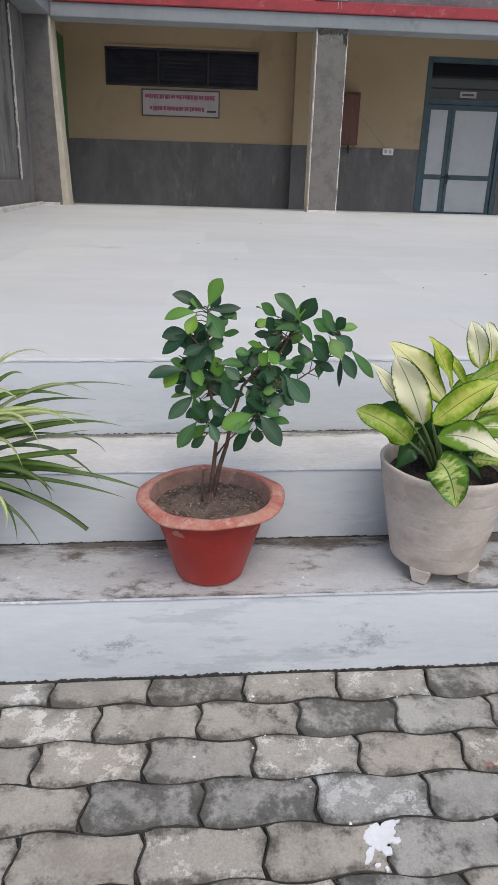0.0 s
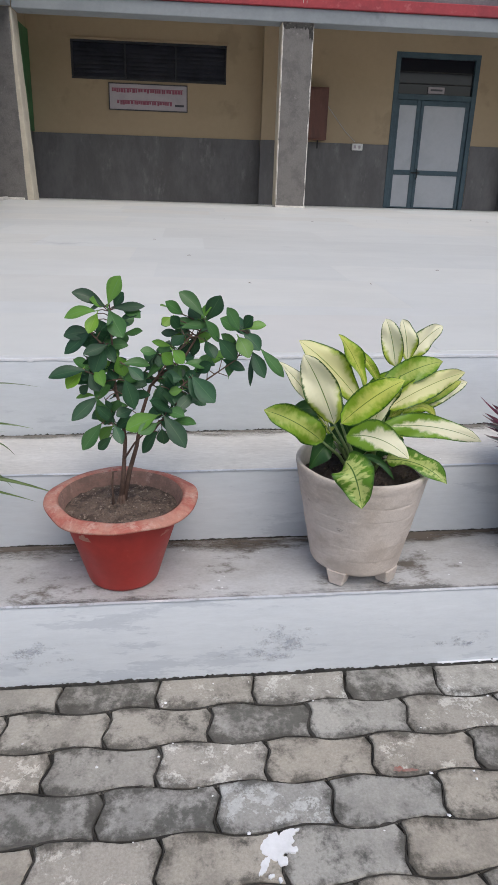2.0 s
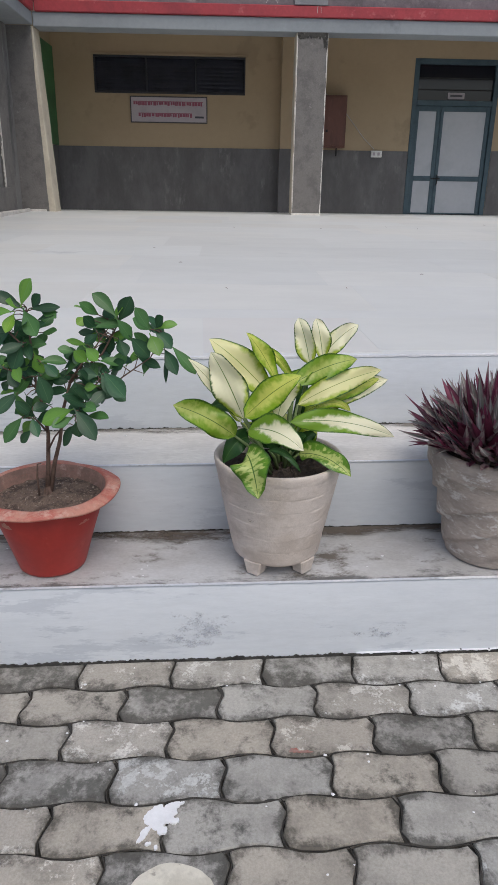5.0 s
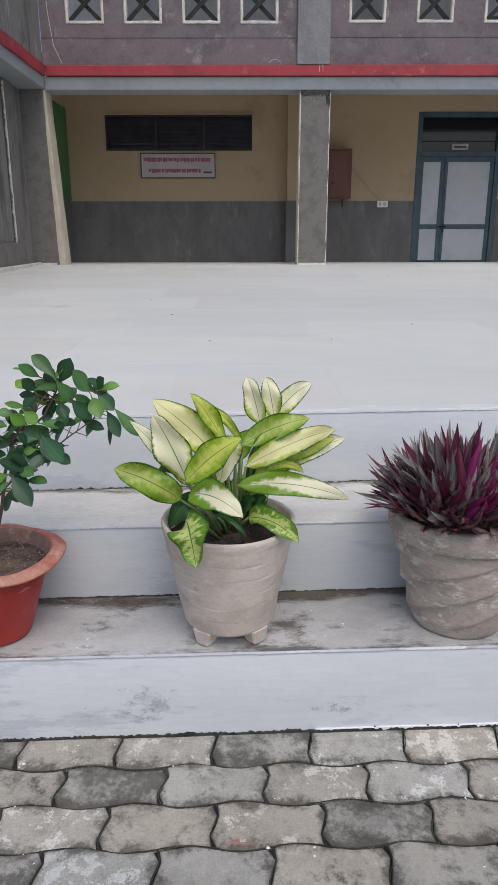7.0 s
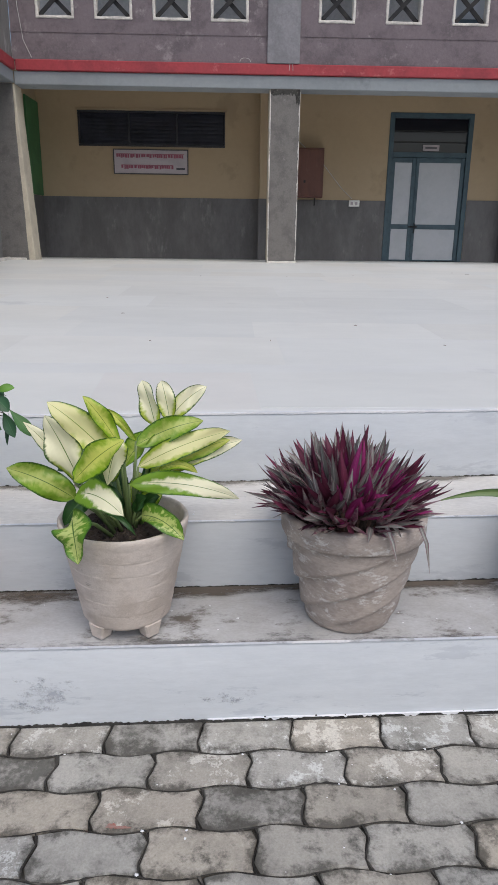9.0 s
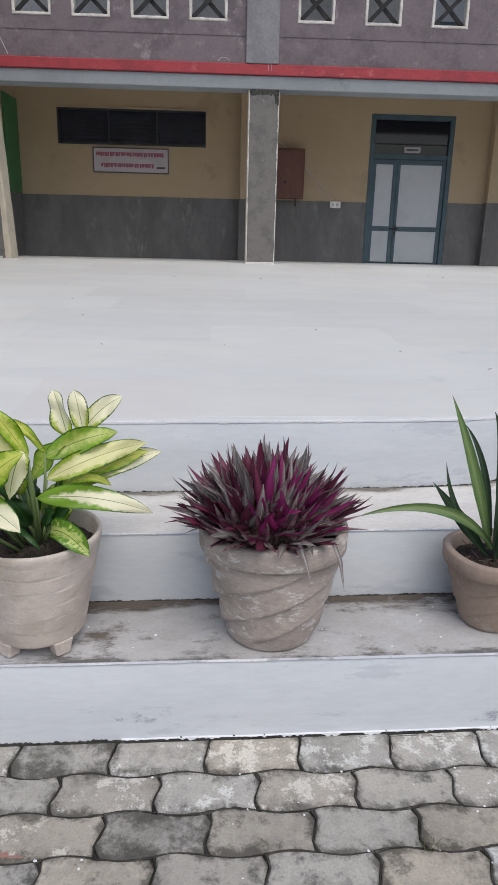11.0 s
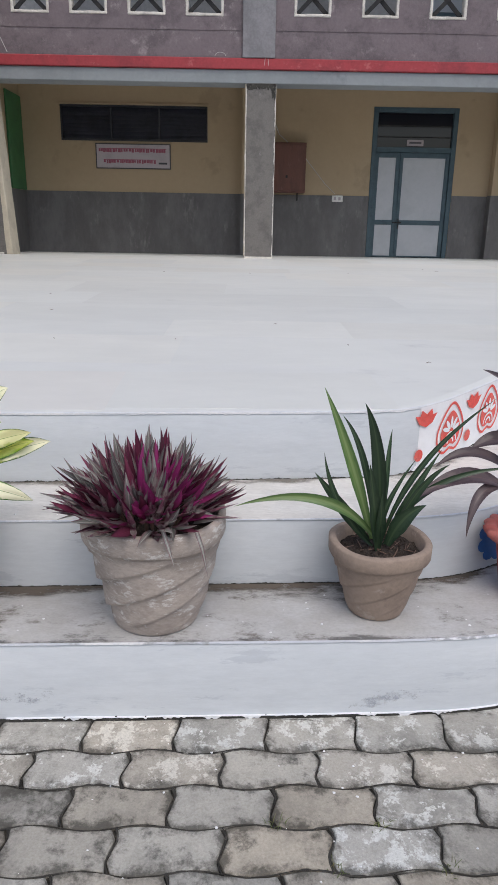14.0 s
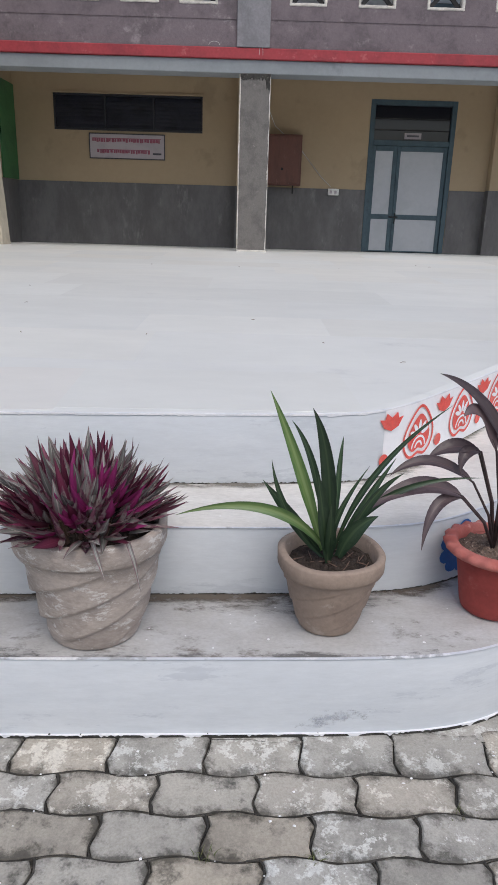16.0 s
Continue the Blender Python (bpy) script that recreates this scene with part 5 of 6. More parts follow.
ficus_branch([(-0.007, 0.0, 0.443), (0.004, 0.0, 0.545), (0.011, 0.0, 0.627), (0.003, 0.0, 0.705), (-0.008, 0.0, 0.759), (-0.011, 0.0, 0.834), (-0.013, 0.0, 0.892), (-0.015, 0.0, 0.962)],
    [(-0.011, -0.051, 0.978, 0.018, -0.053, 1.04, 0.037, 2), (-0.025, -0.008, 0.963, -0.099, -0.007, 0.994, 0.029, 0), (-0.026, 0.008, 0.962, -0.057, -0.024, 0.982, 0.027, 2), (-0.045, -0.029, 0.956, -0.118, -0.014, 0.936, 0.028, 2), (-0.043, -0.014, 0.947, -0.062, -0.035, 0.905, 0.03, 3), (-0.007, 0.03, 0.957, 0.017, 0.023, 0.991, 0.028, 0), (-0.01, 0.02, 0.955, 0.066, 0.014, 0.961, 0.022, 0), (-0.013, -0.027, 0.957, 0.019, -0.053, 0.901, 0.041, 1), (0.005, 0.008, 0.926, 0.057, 0.025, 0.947, 0.024, 0), (-0.045, 0.001, 0.93, -0.028, 0.011, 0.88, 0.034, 0), (0.018, 0.01, 0.897, 0.062, -0.021, 0.909, 0.022, 1)], 1)
ficus_branch([(-0.013, -0.004, 0.835), (-0.036, -0.012, 0.876), (-0.059, -0.02, 0.903)],
    [(-0.061, -0.005, 0.902, -0.125, -0.004, 0.848, 0.032, 0), (-0.021, -0.032, 0.877, -0.072, -0.065, 0.863, 0.026, 0), (-0.028, -0.033, 0.874, -0.053, -0.04, 0.81, 0.041, 0), (-0.066, -0.007, 0.841, -0.08, 0.011, 0.799, 0.023, 0), (-0.019, -0.007, 0.875, -0.008, 0.013, 0.827, 0.029, 1), (0.003, -0.026, 0.848, 0.015, -0.013, 0.797, 0.034, 2), (0.013, -0.023, 0.829, 0.076, -0.002, 0.821, 0.024, 1), (-0.023, 0.003, 0.81, -0.005, -0.026, 0.789, 0.027, 0), (0.028, -0.042, 0.827, 0.064, -0.064, 0.802, 0.026, 0)], 2)
ficus_branch([(-0.005, -0.008, 0.754), (-0.044, -0.024, 0.799), (-0.077, -0.04, 0.817)],
    [(-0.072, -0.047, 0.819, -0.156, -0.056, 0.803, 0.036, 0), (-0.081, -0.032, 0.817, -0.117, -0.049, 0.775, 0.033, 3), (-0.063, -0.04, 0.81, -0.041, -0.051, 0.77, 0.03, 0), (0.023, -0.084, 0.807, 0.043, -0.084, 0.737, 0.036, 0), (-0.004, -0.035, 0.792, -0.028, -0.016, 0.767, 0.022, 0), (-0.068, -0.029, 0.781, -0.093, -0.008, 0.752, 0.021, 0), (-0.056, -0.019, 0.749, -0.106, 0.006, 0.734, 0.012, 2), (-0.048, -0.03, 0.749, -0.109, -0.055, 0.697, 0.031, 0), (-0.046, -0.053, 0.752, -0.023, -0.03, 0.678, 0.037, 1), (-0.032, -0.016, 0.737, -0.014, -0.017, 0.695, 0.023, 0)], 3)
ficus_branch([(0.01, -0.014, 0.584), (0.037, -0.033, 0.632), (0.077, -0.051, 0.678), (0.113, -0.07, 0.712)],
    [(0.035, -0.057, 0.725, 0.0, -0.08, 0.717, 0.029, 0), (0.096, -0.085, 0.721, 0.021, -0.086, 0.686, 0.045, 2), (0.096, -0.083, 0.701, 0.052, -0.114, 0.686, 0.029, 1), (0.095, -0.049, 0.666, 0.055, -0.024, 0.601, 0.033, 0), (0.107, -0.095, 0.691, 0.111, -0.082, 0.648, 0.029, 0), (0.114, -0.11, 0.726, 0.163, -0.136, 0.659, 0.039, 0), (0.113, -0.082, 0.717, 0.166, -0.071, 0.729, 0.022, 0), (0.128, -0.048, 0.693, 0.188, -0.08, 0.698, 0.026, 1), (0.124, -0.063, 0.736, 0.079, -0.095, 0.761, 0.022, 0)], 4)
ficus_branch([(0.011, -0.012, 0.639), (-0.01, -0.036, 0.683), (-0.036, -0.06, 0.691)],
    [(-0.041, -0.047, 0.686, -0.086, -0.062, 0.624, 0.034, 1), (-0.015, -0.037, 0.676, -0.05, -0.013, 0.631, 0.031, 2), (-0.017, -0.06, 0.657, -0.053, -0.035, 0.616, 0.022, 0), (-0.007, -0.071, 0.692, 0.013, -0.102, 0.655, 0.025, 0)], 5)
ficus_branch([(-0.001, 0.006, 0.441), (0.019, 0.009, 0.541), (0.038, 0.012, 0.606), (0.053, 0.015, 0.693), (0.075, 0.018, 0.763), (0.104, 0.021, 0.793), (0.162, 0.024, 0.839), (0.19, 0.027, 0.887), (0.211, 0.03, 0.927)],
    [(0.131, 0.036, 0.949, 0.103, 0.003, 0.965, 0.019, 2), (0.128, 0.012, 0.936, 0.107, 0.001, 0.92, 0.023, 3), (0.156, 0.037, 0.939, 0.115, 0.011, 0.974, 0.026, 1), (0.205, 0.003, 0.943, 0.147, 0.02, 0.995, 0.032, 1), (0.199, 0.019, 0.933, 0.171, 0.041, 0.953, 0.031, 0), (0.214, 0.019, 0.93, 0.246, 0.006, 0.991, 0.039, 0), (0.204, 0.028, 0.92, 0.132, 0.024, 0.923, 0.025, 1), (0.132, 0.039, 0.92, 0.103, 0.039, 0.912, 0.02, 0), (0.209, -0.001, 0.934, 0.243, 0.001, 0.88, 0.04, 1), (0.176, 0.056, 0.91, 0.136, 0.052, 0.895, 0.024, 1), (0.146, 0.026, 0.897, 0.103, 0.034, 0.894, 0.02, 0)], 6)
ficus_branch([(0.076, 0.0, 0.768), (0.115, 0.0, 0.822), (0.147, 0.0, 0.859), (0.178, 0.0, 0.9)],
    [(0.16, -0.016, 0.9, 0.132, -0.033, 0.878, 0.034, 0), (0.19, 0.029, 0.89, 0.18, 0.025, 0.839, 0.031, 0), (0.211, 0.003, 0.882, 0.232, -0.031, 0.847, 0.031, 0), (0.162, -0.005, 0.828, 0.216, -0.005, 0.818, 0.026, 1), (0.132, -0.029, 0.866, 0.158, -0.027, 0.833, 0.03, 2), (0.125, 0.008, 0.868, 0.083, -0.023, 0.885, 0.017, 2), (0.093, 0.008, 0.849, 0.054, 0.001, 0.857, 0.023, 1), (0.097, 0.011, 0.848, 0.104, -0.003, 0.815, 0.023, 0), (0.144, 0.012, 0.819, 0.163, 0.022, 0.779, 0.035, 1), (0.133, -0.029, 0.833, 0.108, -0.06, 0.866, 0.03, 2), (0.126, 0.011, 0.789, 0.104, 0.033, 0.797, 0.027, 0)], 7)
ficus_branch([(0.076, 0.006, 0.641), (0.127, 0.012, 0.711), (0.215, 0.018, 0.781), (0.287, 0.024, 0.831), (0.322, 0.03, 0.89)],
    [(0.29, -0.02, 0.915, 0.259, -0.028, 0.969, 0.036, 1), (0.292, 0.036, 0.903, 0.246, 0.02, 0.934, 0.031, 1), (0.305, 0.022, 0.91, 0.325, 0.006, 0.942, 0.029, 0), (0.309, 0.022, 0.908, 0.359, 0.023, 0.918, 0.022, 2), (0.305, 0.018, 0.896, 0.344, 0.006, 0.859, 0.035, 0), (0.291, 0.011, 0.89, 0.315, -0.022, 0.847, 0.038, 2), (0.243, -0.001, 0.887, 0.286, 0.008, 0.835, 0.037, 0), (0.326, 0.019, 0.852, 0.357, -0.003, 0.792, 0.031, 0), (0.328, 0.048, 0.833, 0.325, 0.028, 0.761, 0.013, 0), (0.347, 0.011, 0.861, 0.406, 0.002, 0.793, 0.031, 1)], 8)
ficus_branch([(0.105, -0.006, 0.732), (0.148, -0.018, 0.768), (0.18, -0.03, 0.802)],
    [(0.179, -0.053, 0.808, 0.232, -0.082, 0.753, 0.044, 0), (0.169, -0.041, 0.801, 0.205, -0.056, 0.75, 0.034, 0), (0.102, -0.045, 0.782, 0.1, -0.054, 0.718, 0.037, 0), (0.155, -0.009, 0.788, 0.19, -0.034, 0.807, 0.023, 0), (0.155, -0.04, 0.771, 0.123, -0.036, 0.765, 0.022, 2), (0.16, -0.007, 0.753, 0.16, -0.015, 0.721, 0.012, 0)], 9)

# cream and lime variegated aroid
agl = tagged(new("variegated_plant"), "bushy plant with broad cream and lime-green leaves", "plant")
agl.location = (0.733, 0.165, 0.0)
KINDS = {0: cream_leaf, 1: lime_leaf, 2: spot_leaf, 3: shaded_leaf, 4: half_leaf, 5: yellow_leaf, 6: green_leaf}


def broad_leaf(i, bx, by, bz, tx, ty, tz, w, kind):
    """A broad leaf from base to tip, beside the plant's axis and above the ground, on a stalk out of the pot."""
    b, t = Vector((bx, by, bz)), Vector((tx, ty, tz))
    lift = 0.026 if tz < bz + 0.04 else 0.014
    turn = 0.45 * math.sin(i * 2.1)
    lf = leaf(agl, arc(b, t, lift, 17, (0, -0.35, 0.93)), w * (0.9 if kind in (0, 5) else 1.02), broad, KINDS[kind], 0.26 + 0.2 * math.sin(i * 1.7), (turn, -0.85, 0.5), 0.42, i, cols=8,
              label=("cream leaf with a green margin", "lime-green leaf", "dark green leaf splashed with cream", "leaf coloured deep green as if shaded", "green leaf with a cream tip", "yellow-green leaf with a cream middle", "green leaf with pale veins")[kind])
    foot = Vector((0.25 * b.x, 0.25 * b.y, 0.51))
    bm = bmesh.new()
    tube(bm, [foot, foot.lerp(b, 0.5) + Vector((0, 0, 0.015)), b], [0.006, 0.005, 0.003], 6)
    part("stalk", bm, sword_light, lf, "pale green stalk", True)


UPPER_LEAVES = [(-0.133, -0.06, 0.634, -0.291, -0.1, 0.732, 0.077, 6),
    (-0.117, -0.03, 0.662, -0.254, -0.05, 0.84, 0.051, 0),
    (-0.112, -0.08, 0.689, -0.196, -0.06, 0.86, 0.096, 0),
    (-0.037, -0.01, 0.728, -0.201, -0.01, 0.883, 0.094, 5),
    (-0.02, 0.0, 0.762, -0.106, -0.02, 0.902, 0.046, 1),
    (0.021, 0.02, 0.769, -0.059, 0.02, 0.858, 0.025, 1),
    (-0.111, -0.15, 0.716, 0.022, -0.18, 0.832, 0.070, 1),
    (0.032, -0.03, 0.713, 0.275, 0.09, 0.778, 0.072, 5),
    (0.071, 0.06, 0.80, 0.036, 0.075, 0.924, 0.063, 0),
    (0.108, 0.08, 0.812, 0.086, 0.095, 0.919, 0.059, 0),
    (0.106, 0.09, 0.812, 0.209, 0.125, 0.897, 0.061, 0),
    (0.056, 0.02, 0.674, 0.276, 0.11, 0.747, 0.060, 1)]
LOWER_LEAVES = [(0.089, 0.03, 0.673, 0.31, 0.15, 0.734, 0.066, 0),
    (0.084, 0.0, 0.693, 0.186, 0.03, 0.675, 0.029, 1),
    (0.011, -0.06, 0.674, 0.301, -0.02, 0.619, 0.062, 4),
    (-0.101, -0.17, 0.691, 0.026, -0.26, 0.67, 0.070, 4),
    (0.039, -0.05, 0.581, 0.16, -0.17, 0.566, 0.063, 2),
    (-0.107, -0.21, 0.642, -0.08, -0.29, 0.56, 0.090, 2),
    (-0.117, 0.04, 0.664, -0.205, 0.06, 0.669, 0.041, 3),
    (-0.097, -0.02, 0.616, -0.165, -0.06, 0.556, 0.054, 3),
    (-0.045, -0.1, 0.609, 0.036, -0.14, 0.564, 0.017, 3),
    (0.008, -0.12, 0.815, -0.031, -0.14, 0.702, 0.076, 0),
    (0.025, 0.0, 0.763, 0.201, 0.07, 0.813, 0.065, 6),
    (-0.02, 0.02, 0.69, 0.08, 0.03, 0.80, 0.055, 6),
    (-0.05, 0.0, 0.66, -0.02, -0.06, 0.755, 0.05, 1)]
for i, row in enumerate(UPPER_LEAVES + LOWER_LEAVES):
    broad_leaf(i, *row)
# inner leaves, two in three coloured dark for the shaded gaps
rng = random.Random(8)
for i in range(16):
    a = rng.uniform(0, 6.283)
    q = rng.uniform(0.06, 0.14)
    broad_leaf(40 + i, 0.035 * math.cos(a), 0.03 * math.sin(a), 0.58, q * math.cos(a), 0.12 * math.sin(a) + 0.04, rng.uniform(0.61, 0.74), rng.uniform(0.035, 0.055), 3 if i % 3 else 1)

# purple spiky rosette bush
rng = random.Random(21)
trd = tagged(new("purple_plant"), "dense bush of spiky purple and grey-green leaves", "plant")
trd.location = (1.334, 0.19, 0.588)
shapes = []
for v, (ln, bend, wd) in enumerate(((0.145, 0.012, 0.033), (0.13, -0.008, 0.031), (0.155, 0.018, 0.031), (0.115, 0.006, 0.029))):
    for m in (purple_leaf, greypurple_leaf, magenta_leaf):
        shapes.append(mesh_of(blade([(0, ln * i / 7, bend * (i / 7) ** 2 * 2) for i in range(8)], wd, lambda t: max(0.02, (0.62 + 1.1 * t) if t < 0.3 else 0.95 * (1 - ((t - 0.3) / 0.7) ** 1.5)), 0.45, (0, 0, 1), 2), "leaf", m, True))
for i in range(299):
    q = math.sqrt((i + 0.5) / 299)
    a = 2.39996 * i + rng.uniform(-0.3, 0.3)
    el = radians(82 - 66 * q ** 1.3 + rng.uniform(-16, 16))
    r = 0.178 * q
    z = 0.085 * (1 - q ** 2) - 0.004 - 0.03 * rng.random() * (1 - q)
    m = rng.choice((0, 1, 1, 1, 0)) if not (math.cos(a - 5.2) > 0.75 and q < 0.9 and rng.random() < 0.6) else 2
    ob = new("leaf", shapes[rng.randrange(4) * 3 + m])
    ob.parent = trd
    s = rng.uniform(0.75, 1.05) * (1.04 - 0.14 * q)
    ob.matrix_basis = Matrix.Translation((r * math.cos(a), r * math.sin(a), z)) @ Matrix.Rotation(a - math.pi / 2 + rng.uniform(-0.55, 0.55), 4, "Z") @ Matrix.Rotation(el, 4, "X") @ Matrix.Rotation(rng.uniform(-0.8, 0.8), 4, "Y") @ Matrix.Scale(s, 4)
for ax, ln in ((0.05, 0.08), (0.135, 0.12)):
    leaf(trd, [(ax, -0.16, 0.0), (ax + 0.02, -0.20, 0.018), (ax + 0.035, -0.216, -0.02), (ax + 0.05, -0.218, -0.02 - ln * 0.7)], 0.012, strap, greypurple_leaf, 0.3, (0, -0.8, 0.5), 0, 5, label="leaf drooping over the lip")
inner_v, inner_f = [], []
for i in range(260):
    q, a = math.sqrt(rng.random()), rng.uniform(0, 6.283)
    el = radians(80 - 62 * q ** 1.3 + rng.uniform(-22, 22))
    mx = Matrix.Translation((0.165 * q * math.cos(a), 0.165 * q * math.sin(a), 0.05 * (1 - q ** 2) - 0.01)) @ Matrix.Rotation(a - math.pi / 2 + rng.uniform(-0.6, 0.6), 4, "Z") @ Matrix.Rotation(el, 4, "X")
    ln, w = rng.uniform(0.09, 0.135), rng.uniform(0.008, 0.012)
    o = len(inner_v)
    inner_v += [tuple(mx @ Vector(p)) for p in ((-w * 0.6, 0, 0), (w * 0.6, 0, 0), (w, ln * 0.4, 0.004), (0, ln * 0.4, -0.003), (-w, ln * 0.4, 0.004), (0, ln, 0.012))]
    inner_f += [(o, o + 1, o + 2, o + 3), (o, o + 3, o + 4), (o + 3, o + 2, o + 5), (o + 4, o + 3, o + 5)]
me = bpy.data.meshes.new("inner_leaves")
me.from_pydata(inner_v, [], inner_f)
me.materials.append(surf("inner_purple_leaf", (0.19, 0.075, 0.11), (0.26, 0.22, 0.21), (0.11, 0.03, 0.06), big=26, fine=90, mix=(0.44, 0.56), spots=(0.55, 0.62), rough=0.5, bump=0.1))
ob = new("inner_leaves", me)
ob.parent = trd
tagged(ob, kind="stuff")
for i in range(30):
    a, r = rng.uniform(0, 6.283), 0.14 * math.sqrt(rng.random())
    part("stem", tube(bmesh.new(), [(r * 0.7 * math.cos(a), r * 0.7 * math.sin(a), -0.05), (r * math.cos(a), r * math.sin(a), 0.09 * (1 - (r / 0.15) ** 2))], [0.006, 0.004], 5), bark_mat, trd)

# sword-leaved plant
swd = tagged(new("sword_plant"), "plant with long stiff pointed green leaves", "plant")
swd.location = (2.002, 0.242, 0.0)


def sword_leaf_at(i, bx, bz, mx, mz, tx, tz, dy, w, kind):
    """A stiff channelled leaf from the crown over a bend to its tip."""
    a, t = Vector((bx, 0.3 * dy, bz - 0.02)), Vector((tx, dy, tz))
    m = 2 * Vector((mx, 0.7 * dy, mz)) - 0.5 * (a + t) if abs(tx) < 0.28 else Vector((mx, 0.7 * dy, mz))
    pts = [(1 - q) ** 2 * a + 2 * q * (1 - q) * m + q ** 2 * t for q in [k / 15 for k in range(16)]]
    leaf(swd, pts, w * 1.1, sword, sword_light if kind else sword_leaf, 0.45, (0.25 * math.sin(i * 2.3), -0.95, 0.25), 0.0, i, label="striped lighter leaf" if kind else "")


UPRIGHT_SWORDS = [(-0.021, 0.497, -0.1, 0.726, -0.182, 0.93, -0.02, 0.031, 1),
    (-0.016, 0.531, -0.059, 0.715, -0.121, 0.838, 0.03, 0.02, 0),
    (-0.003, 0.502, -0.025, 0.735, -0.074, 0.894, -0.05, 0.036, 0),
    (0.01, 0.525, 0.011, 0.688, 0.019, 0.802, 0.02, 0.016, 0),
    (-0.017, 0.47, -0.12, 0.581, -0.171, 0.737, 0.0, 0.02, 0),
    (-0.028, 0.482, -0.109, 0.565, -0.192, 0.666, 0.03, 0.034, 0),
    (-0.006, 0.465, -0.03, 0.591, -0.056, 0.732, -0.08, 0.037, 0),
    (0.009, 0.47, 0.013, 0.567, 0.091, 0.725, 0.0, 0.017, 0),
    (0.018, 0.467, 0.081, 0.594, 0.164, 0.743, 0.02, 0.024, 0),
    (0.026, 0.475, 0.093, 0.625, 0.177, 0.718, -0.03, 0.024, 0)]
ARCHING_SWORDS = [(0.024, 0.482, 0.06, 0.552, 0.116, 0.602, -0.05, 0.044, 0),
    (-0.005, 0.468, -0.008, 0.549, -0.014, 0.643, -0.07, 0.028, 0),
    (-0.014, 0.5, -0.149, 0.678, -0.423, 0.586, -0.04, 0.028, 1),
    (0.013, 0.491, 0.072, 0.717, 0.304, 0.892, 0.03, 0.016, 0),
    (0.02, 0.484, 0.102, 0.697, 0.404, 0.692, 0.02, 0.019, 0)]
for i, row in enumerate(UPRIGHT_SWORDS + ARCHING_SWORDS):
    sword_leaf_at(i, *row)
rng = random.Random(5)
bm = bmesh.new()
for i in range(26):
    a, r = rng.uniform(0, 6.283), 0.11 * math.sqrt(rng.random())
    b = rng.uniform(0, 3.14)
    p = Vector((r * math.cos(a), r * math.sin(a), 0.452))
    d = Vector((math.cos(b), math.sin(b), 0.1)) * rng.uniform(0.012, 0.03)
    tube(bm, [p - d, p, p + d], [0.0012, 0.0018, 0.001], 5)
part("litter", bm, bark_mat, swd, "dry straw litter round the stem")

# bronze-leaved cordyline
ti = tagged(new("cordyline_plant"), "cordyline with drooping bronze-purple leaves", "plant")
ti.location = (2.515, 0.348, 0.0)


def ti_leaf_at(i, bx, bz, mx, mz, tx, tz, w, dy):
    a, m, b = Vector((bx, dy * 0.3, bz)), Vector((mx, dy * 0.7, mz)), Vector((tx, dy, tz))
    pts = [(1 - t) ** 2 * a + 2 * t * (1 - t) * m + t ** 2 * b for t in [q / 13 for q in range(14)]]
    lf = leaf(ti, pts, w * 1.1, lance, ti_leaf, 0.3, (0.1, -0.6, 0.8), 0.06, i, cols=6)
    bm = bmesh.new()
    f = Vector((-0.02, 0, 0.44))
    g = f.lerp(a, 0.45) + Vector((0.012, 0, 0.012))
    tube(bm, [f, g, a, a.lerp(pts[3], 0.6)], [0.0055, 0.0045, 0.0035, 0.002], 6)
    part("stalk", bm, dark_stem, lf, "dark stalk", True)


BRONZE = [(-0.112, 0.655, -0.262, 0.778, -0.361, 0.689, 0.035, -0.08),
    (-0.139, 0.615, -0.286, 0.708, -0.423, 0.595, 0.05, -0.11),
    (-0.143, 0.614, -0.25, 0.655, -0.266, 0.491, 0.03, -0.13),
    (-0.103, 0.742, -0.187, 0.78, -0.25, 0.725, 0.044, -0.03),
    (-0.1, 0.745, -0.168, 0.771, -0.164, 0.692, 0.033, -0.06),
    (-0.024, 0.746, -0.118, 0.926, -0.247, 0.969, 0.044, -0.05),
    (-0.059, 0.748, -0.138, 0.915, -0.18, 0.862, 0.053, -0.08),
    (-0.018, 0.758, 0.086, 0.844, 0.238, 0.698, 0.05, 0.0), (-0.019, 0.685, 0.039, 0.767, 0.168, 0.568, 0.045, -0.1), (-0.04, 0.836, -0.017, 0.992, 0.041, 1.053, 0.045, 0.05)]
for i, row in enumerate(BRONZE):
    ti_leaf_at(i, *row)

# strap-leaved plant at the far end of the row
gp = tagged(new("strap_leaf_plant"), "fountain of long arching green and pale strap leaves", "plant")
gp.location = (-0.655, 0.16, 0.0)


def strap_leaf_at(i, vx, vz, tx, tz, dy, w, kind):
    """A strap leaf from the crown over a point of its back to its tip."""
    a, v, t = Vector((0.02, 0.2 * dy, 0.50)), Vector((vx, 0.6 * dy, vz)), Vector((tx, dy, tz))
    q = min(0.75, max(0.35, (v - a).length / ((v - a).length + (t - v).length)))
    m = (v - (1 - q) ** 2 * a - q * q * t) / (2 * q * (1 - q))
    pts = [(1 - s) ** 2 * a + 2 * s * (1 - s) * m + s * s * t for s in [k / 15 for k in range(16)]]
    mat = (grass_leaf, grass_pale, grass_grey)[kind % 10]
    leaf(gp, pts, w * (0.8 if kind > 9 else 1.05), cut_strap if kind > 9 else strap, mat, 0.35, (0.2 * math.sin(i * 1.9), -0.75, 0.65), 0, i, cols=2)


